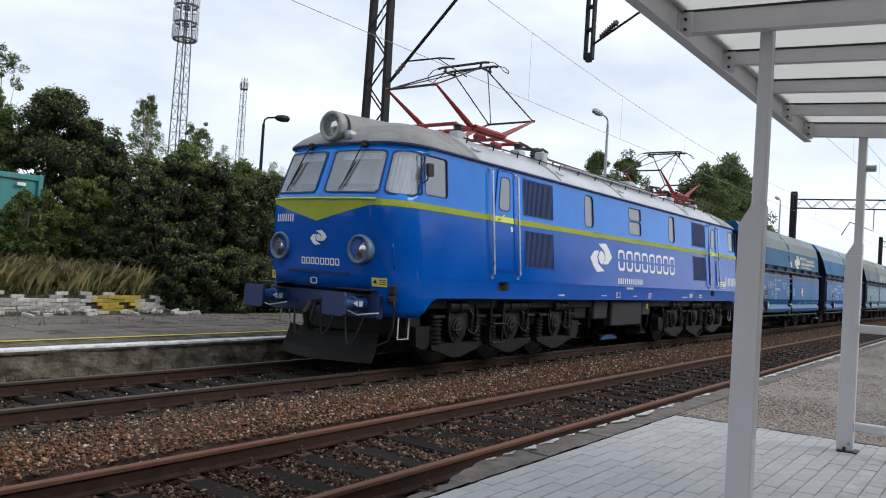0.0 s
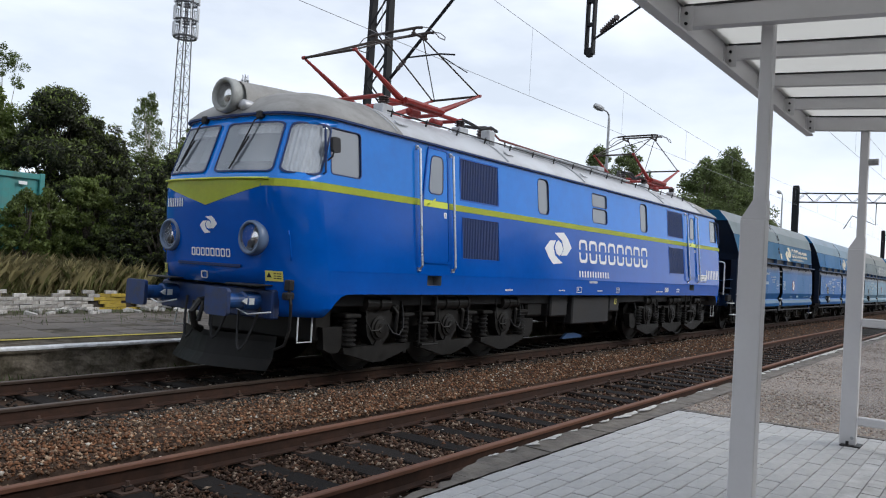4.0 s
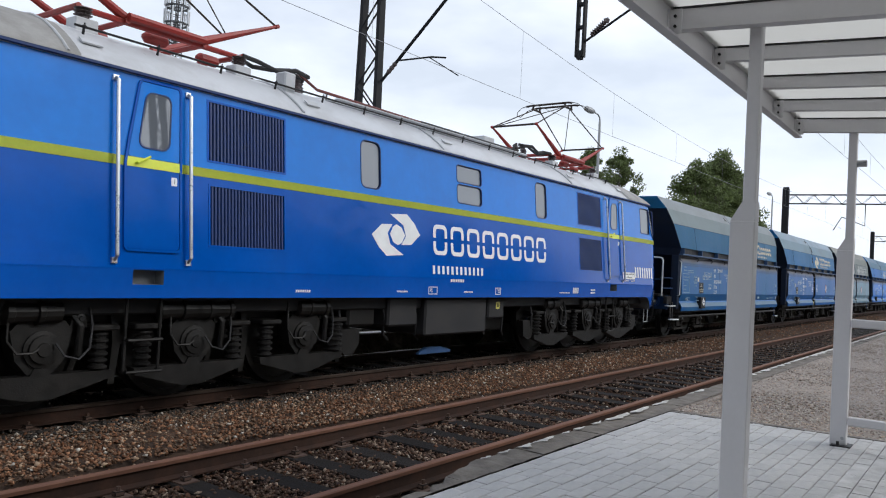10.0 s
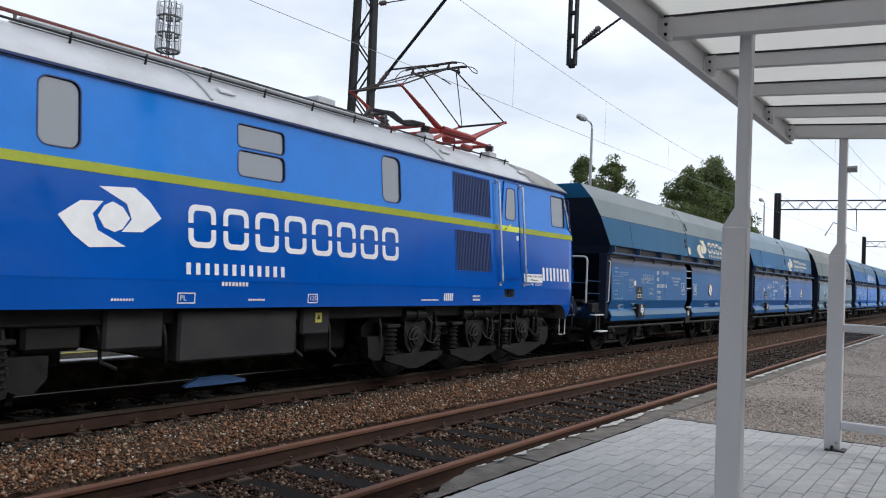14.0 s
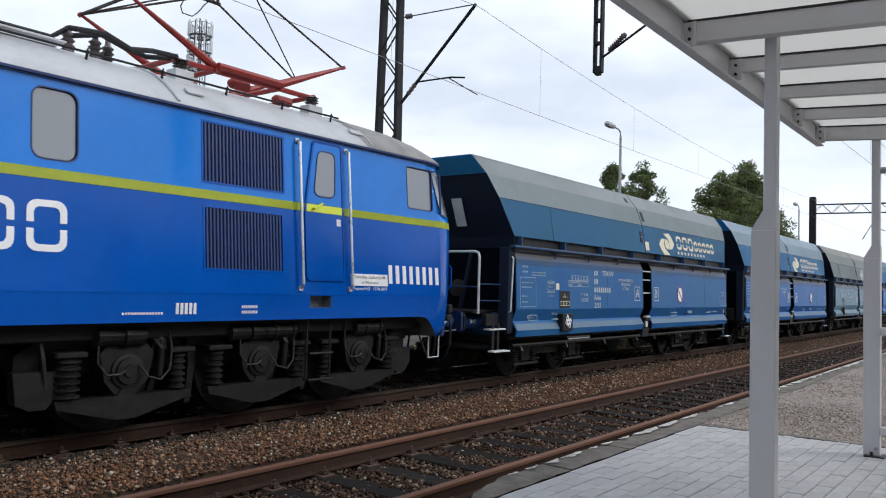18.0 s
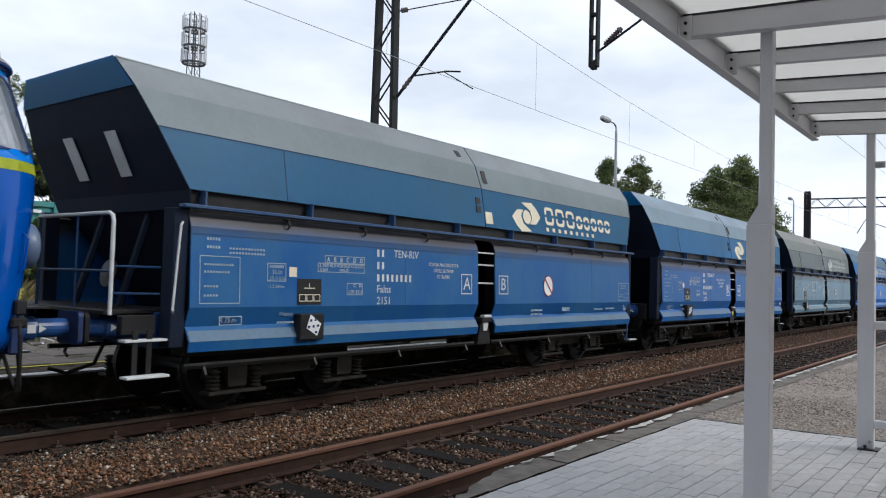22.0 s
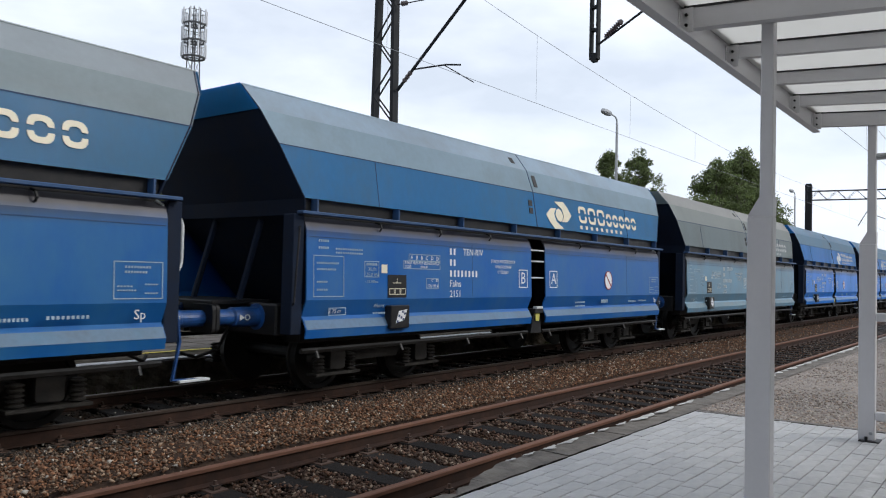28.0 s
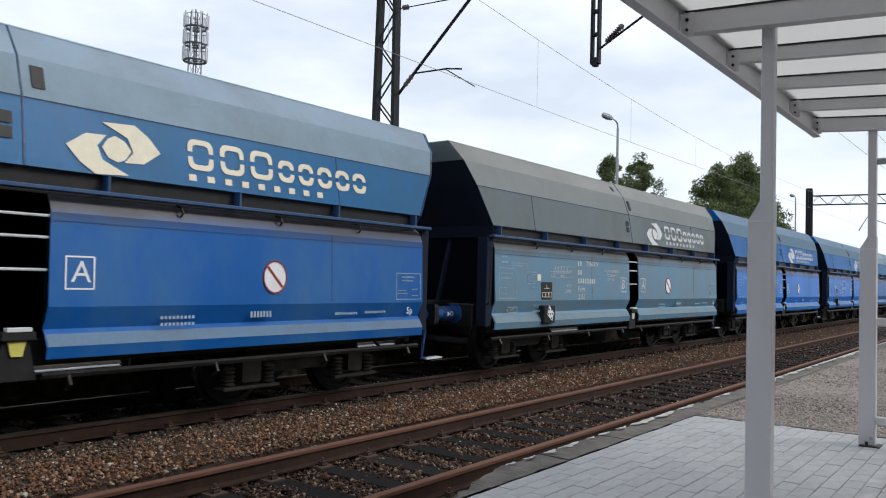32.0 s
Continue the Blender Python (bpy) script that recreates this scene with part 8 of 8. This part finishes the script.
for tr in tracks:
    for i in range(112):
        ob = new("sleeper", SLEEPER)
        ob.parent = tr
        ob.matrix_basis = pose(-6 + i * 0.62 + rng.uniform(-0.02, 0.02), rng.uniform(-0.03, 0.03), rng.uniform(-0.008, 0.004), 0, 0, rng.uniform(-1, 1))


def stones(name, spots, size, mat, label, seed):
    """Loose crushed stones, past counting."""
    r = np.random.default_rng(seed)
    p = np.concatenate(spots)
    n = len(p)
    base = np.array([(1, 0, 0), (-1, 0, 0), (0, 1, 0), (0, -1, 0), (0, 0, 1), (0, 0, -1)], float)
    tri = np.array([(0, 2, 4), (2, 1, 4), (1, 3, 4), (3, 0, 4), (2, 0, 5), (1, 2, 5), (3, 1, 5), (0, 3, 5)])
    v = base[None] * r.uniform(0.55, 1.25, (n, 6, 1)) + r.uniform(-0.3, 0.3, (n, 6, 3))
    a, b = r.uniform(0, 6.28, n), r.uniform(-0.6, 0.6, n)
    ca, sa, cb, sb = np.cos(a), np.sin(a), np.cos(b), np.sin(b)
    x, y, z = v[..., 0], v[..., 1], v[..., 2] * 0.75
    x, z = x * cb[:, None] - z * sb[:, None], x * sb[:, None] + z * cb[:, None]
    x, y = x * ca[:, None] - y * sa[:, None], x * sa[:, None] + y * ca[:, None]
    s = size * r.uniform(0.5, 1.35, n)[:, None]
    v = np.stack([x * s, y * s, z * s], -1) + p[:, None, :]
    f = (tri[None] + 6 * np.arange(n)[:, None, None]).reshape(-1, 3)
    ob = fast_mesh(name, v.reshape(-1, 3), f, mat)
    return tagged(ob, label, "ballast", kind="stuff")


gen = np.random.default_rng(11)


def scatter(x0, x1, y0, y1, per_m2, lift=0.0, keep=None):
    n = int((x1 - x0) * (y1 - y0) * per_m2)
    x, y = gen.uniform(x0, x1, n), gen.uniform(y0, y1, n)
    z = np.array([bed_height(q) for q in y]) + lift + gen.uniform(-0.015, 0.012, n)
    p = np.stack([x, y, z], 1)
    return p if keep is None else p[keep(x, y)]


between = lambda x, y: gen.uniform(size=len(x)) < np.clip(0.25 + 1.0 * np.abs(((x + 6.31) / 0.62) % 1 - 0.5) * 1.3 - 0.1, 0.05, 1) * np.where(((x + 6.125) % 0.62) < 0.25, 0.22, 1.0)
stones("ballast_stones", [scatter(1.5, 9, -3.25, -0.82, 1000), scatter(9, 16, -3.25, -0.82, 600), scatter(16, 26, -3.25, -0.82, 260), scatter(26, 60, -3.25, -0.82, 60)], 0.0215, M["stone"], "rust-brown crushed stones between the tracks", 1)
stones("ballast_stones", [scatter(1, 10, -4.72, -3.36, 1500, 0.026, between), scatter(10, 34, -4.72, -3.36, 420, 0.026, between), scatter(2, 14, -5.7, -4.86, 300, 0.02), scatter(14, 30, -5.7, -4.86, 110, 0.02)], 0.023, M["stone_grey"], "dark brown crushed stones in the rusty track", 2)
# oil stains and the shade by the train, both put into the stones' colour
stones("ballast_stones", [scatter(2, 12, -0.68, 0.68, 260, 0.022, between), scatter(12, 30, -0.68, 0.68, 80, 0.022, between), scatter(2, 16, 0.82, 1.6, 220, 0.01), scatter(2, 20, -1.2, -0.82, 420, 0.012), scatter(2, 16, -1.6, -0.82, 200, 0.012)], 0.024, M["stone_oil_shade"], "dark oily crushed stones, also darkened for shade by the train", 3)
stones("ballast_stones", [scatter(2, 9, -1.95, -0.85, 520, 0.014), scatter(9, 18, -1.7, -0.85, 420, 0.014), scatter(18, 34, -1.7, -0.85, 160, 0.016)], 0.0135, material("fine_grey_stone", (0.13, 0.11, 0.09), 0.9, spec=0.1, vary=0.3, scale=25, bump=0.3, per_island=0.3, palette=[(0.13, 0.1, 0.08), (0.09, 0.068, 0.054), (0.2, 0.165, 0.13), (0.06, 0.046, 0.037), (0.12, 0.083, 0.06)]), "fine grey gravel beside the train's track", 9)
n = 46000
gx, gy = 7.75 + gen.uniform(0, 1, n) ** 1.7 * 26, -6.1 - gen.uniform(0, 1, n) * 5.5
stones("gravel", [np.stack([gx, gy, 0 * gx + NP - 0.008], 1)], 0.0155, material("gravel_stone", (0.27, 0.24, 0.215), 0.9, vary=0.3, scale=30, bump=0.2, per_island=0.25, palette=[(0.3, 0.25, 0.21), (0.22, 0.18, 0.15), (0.36, 0.33, 0.3), (0.26, 0.2, 0.16), (0.4, 0.36, 0.31), (0.2, 0.17, 0.15), (0.31, 0.24, 0.19)]), "fine grey-brown gravel on the near platform", 4)
pale = np.concatenate([scatter(2, 26, -5.6, 1.5, 9.0, 0.02)])
stones("pale_chips", [pale], 0.02, material("pale_stone", (0.44, 0.4, 0.345), 0.85, vary=0.2, scale=30, bump=0.2, per_island=0.3), "a few pale stones among the ballast", 6)

# low ruined brick wall behind the far platform
wall = thing("brick_wall", pose(0, 7.05, 0.24), "low ruined brick wall with peeling whitewash", "wall", kind="structure")
bm = bmesh.new()
box(bm, 2.0, 10.4, 0.02, 0.16, -0.1, 0.3)
part("wall_core", bm, M["mortar"], wall)
bm = bmesh.new()
box(bm, -0.1255, 0.1255, -0.02, 0.05, -0.0355, 0.0355, 0.003)
BRICK = bpy.data.meshes.new("brick")
bm.to_mesh(BRICK)
bm.free()
BRICK.materials.append(M["brick"])
BRICK_Y = BRICK.copy()
BRICK_Y.materials.clear()
BRICK_Y.materials.append(M["brick_yellow"])
for row in range(6):
    for i in range(38):
        x = 2.2 + i * 0.254 + (0.127 if row % 2 else 0)
        if rng.random() < (0.06, 0.1, 0.16, 0.2, 0.3, 0.5)[row] or (row > 3 and 7.4 < x < 7.9) or (row > 4 and x > 9.2) or x > 10.5:
            continue
        ob = new("brick", BRICK_Y if 8.85 < x < 9.9 and row < 5 else BRICK)
        ob.parent = wall
        ob.matrix_basis = pose(x + rng.uniform(-0.006, 0.006), rng.uniform(-0.03, 0.008), 0.04 + row * 0.074 + rng.uniform(-0.006, 0.006), rng.uniform(-4, 4), rng.uniform(-2.5, 2.5), rng.uniform(-4, 4))
for i in range(46):
    ob = new("loose_brick", BRICK)
    ob.matrix_basis = pose(rng.uniform(3, 11), rng.uniform(5.9, 6.95), 0.29, rng.uniform(-20, 20), rng.uniform(-12, 12), rng.uniform(0, 180))
    tagged(ob, "fallen whitewashed brick on the old platform", "brick", group="fallen bricks by the wall")

# slabs of the far platform
bm = bmesh.new()
box(bm, -0.245, 0.245, -0.245, 0.245, -0.03, 0.012, 0.008)
SLAB = bpy.data.meshes.new("slab")
bm.to_mesh(SLAB)
bm.free()
SLAB.materials.append(material("old_slab", (0.15, 0.126, 0.105), 0.9, vary=0.3, scale=6, fine=60, bump=0.5, per_object=0.25, dirt=(0.09, 0.085, 0.07), dirt_amount=0.7, dirt_scale=2))
for i in range(30):
    for j in range(7):
        if rng.random() < 0.06:
            continue
        ob = new("slab", SLAB)
        ob.parent = fp
        ob.matrix_basis = pose(3.2 + i * 0.5, 2.85 + j * 0.5, FP + 0.012 + rng.uniform(-0.008, 0.006), rng.uniform(-0.8, 0.8), rng.uniform(-0.8, 0.8), rng.uniform(-0.6, 0.6))

# concrete pavers of the near platform
PL, PW = 0.22, 0.11
bm = bmesh.new()
box(bm, -PL / 2 + 0.0025, PL / 2 - 0.0025, -PW / 2 + 0.0025, PW / 2 - 0.0025, -0.06, 0.0, 0.004)
PAVER = bpy.data.meshes.new("paver")
bm.to_mesh(PAVER)
bm.free()
PAVER.materials.append(M["paver"])
HALF = PAVER.copy()
for vert in HALF.vertices:
    vert.co.x *= 0.49
paving = thing("paving", pose(0, 0, 0), "light grey concrete pavers in staggered rows", "paving", kind="structure")
rest_v, rest_f, count = [], [], 0
corner = [(-1, -1, -1), (1, -1, -1), (1, 1, -1), (-1, 1, -1), (-1, -1, 1), (1, -1, 1), (1, 1, 1), (-1, 1, 1)]
quads = [(4, 5, 6, 7), (0, 1, 5, 4), (1, 2, 6, 5), (2, 3, 7, 6), (3, 0, 4, 7)]
row = 0
y = -6.085 - PW / 2
while y > -11.5:
    end = 7.56 + 0.08 * (-6.08 - y)
    x = end - PL / 2 - (PL / 2 if row % 2 else 0)
    if row % 2:
        ob = new("half_paver", HALF)
        ob.parent = paving
        ob.matrix_basis = pose(end - PL / 4, y, NP + rng.uniform(-0.003, 0.003), 0, 0, rng.uniform(-0.4, 0.4))
    while x > -3:
        z = NP + rng.uniform(-0.003, 0.003)
        if x > 3.4 and y > -8.6 and count < 300:
            ob = new("paver", PAVER)
            ob.parent = paving
            ob.matrix_basis = pose(x, y, z, rng.uniform(-0.3, 0.3), rng.uniform(-0.3, 0.3), rng.uniform(-0.4, 0.4))
            count += 1
        else:
            b = len(rest_v)
            rest_v += [(x + c[0] * (PL / 2 - 0.0032), y + c[1] * (PW / 2 - 0.0032), z - (0.05 if c[2] < 0 else 0)) for c in corner]
            rest_f += [tuple(b + q for q in f) for f in quads]
        x -= PL
    row += 1
    y -= PW
me = bpy.data.meshes.new("pavers")
me.from_pydata(rest_v, [], rest_f)
me.materials.append(material("concrete_paver_field", (0.44, 0.44, 0.44), 0.9, vary=0.26, scale=9, fine=150, bump=0.7, per_island=0.06, spec=0.2, dirt=(0.27, 0.255, 0.235), dirt_amount=0.6, dirt_scale=2.5))
field = new("pavers", me)
field.parent = paving
tagged(field, kind="stuff")
bm = bmesh.new()
prism(bm, [(7.575, -6.09), (7.63, -6.09), (8.06, -11.5), (8.0, -11.5)], lambda u, v, d: (u, v, d), NP - 0.1, NP + 0.004)
part("kerb_strip", bm, M["concrete"], paving, "narrow concrete border of the paving")


# ---- movement ----
def motions():
    """The train's vehicles roll along the track, and their wheels turn."""
    for ob, offset in moving:
        walk(ob, [(t, pose(train_x(t) + offset, 0, 0)) for t in TRAIN_TIMES])
    for ws, x, r in rolling:
        walk(ws, [(t, pose(x, 0, r, 0, math.degrees((train_x(t) - train_x(0)) / r), 0)) for t in WHEEL_TIMES])


motions()
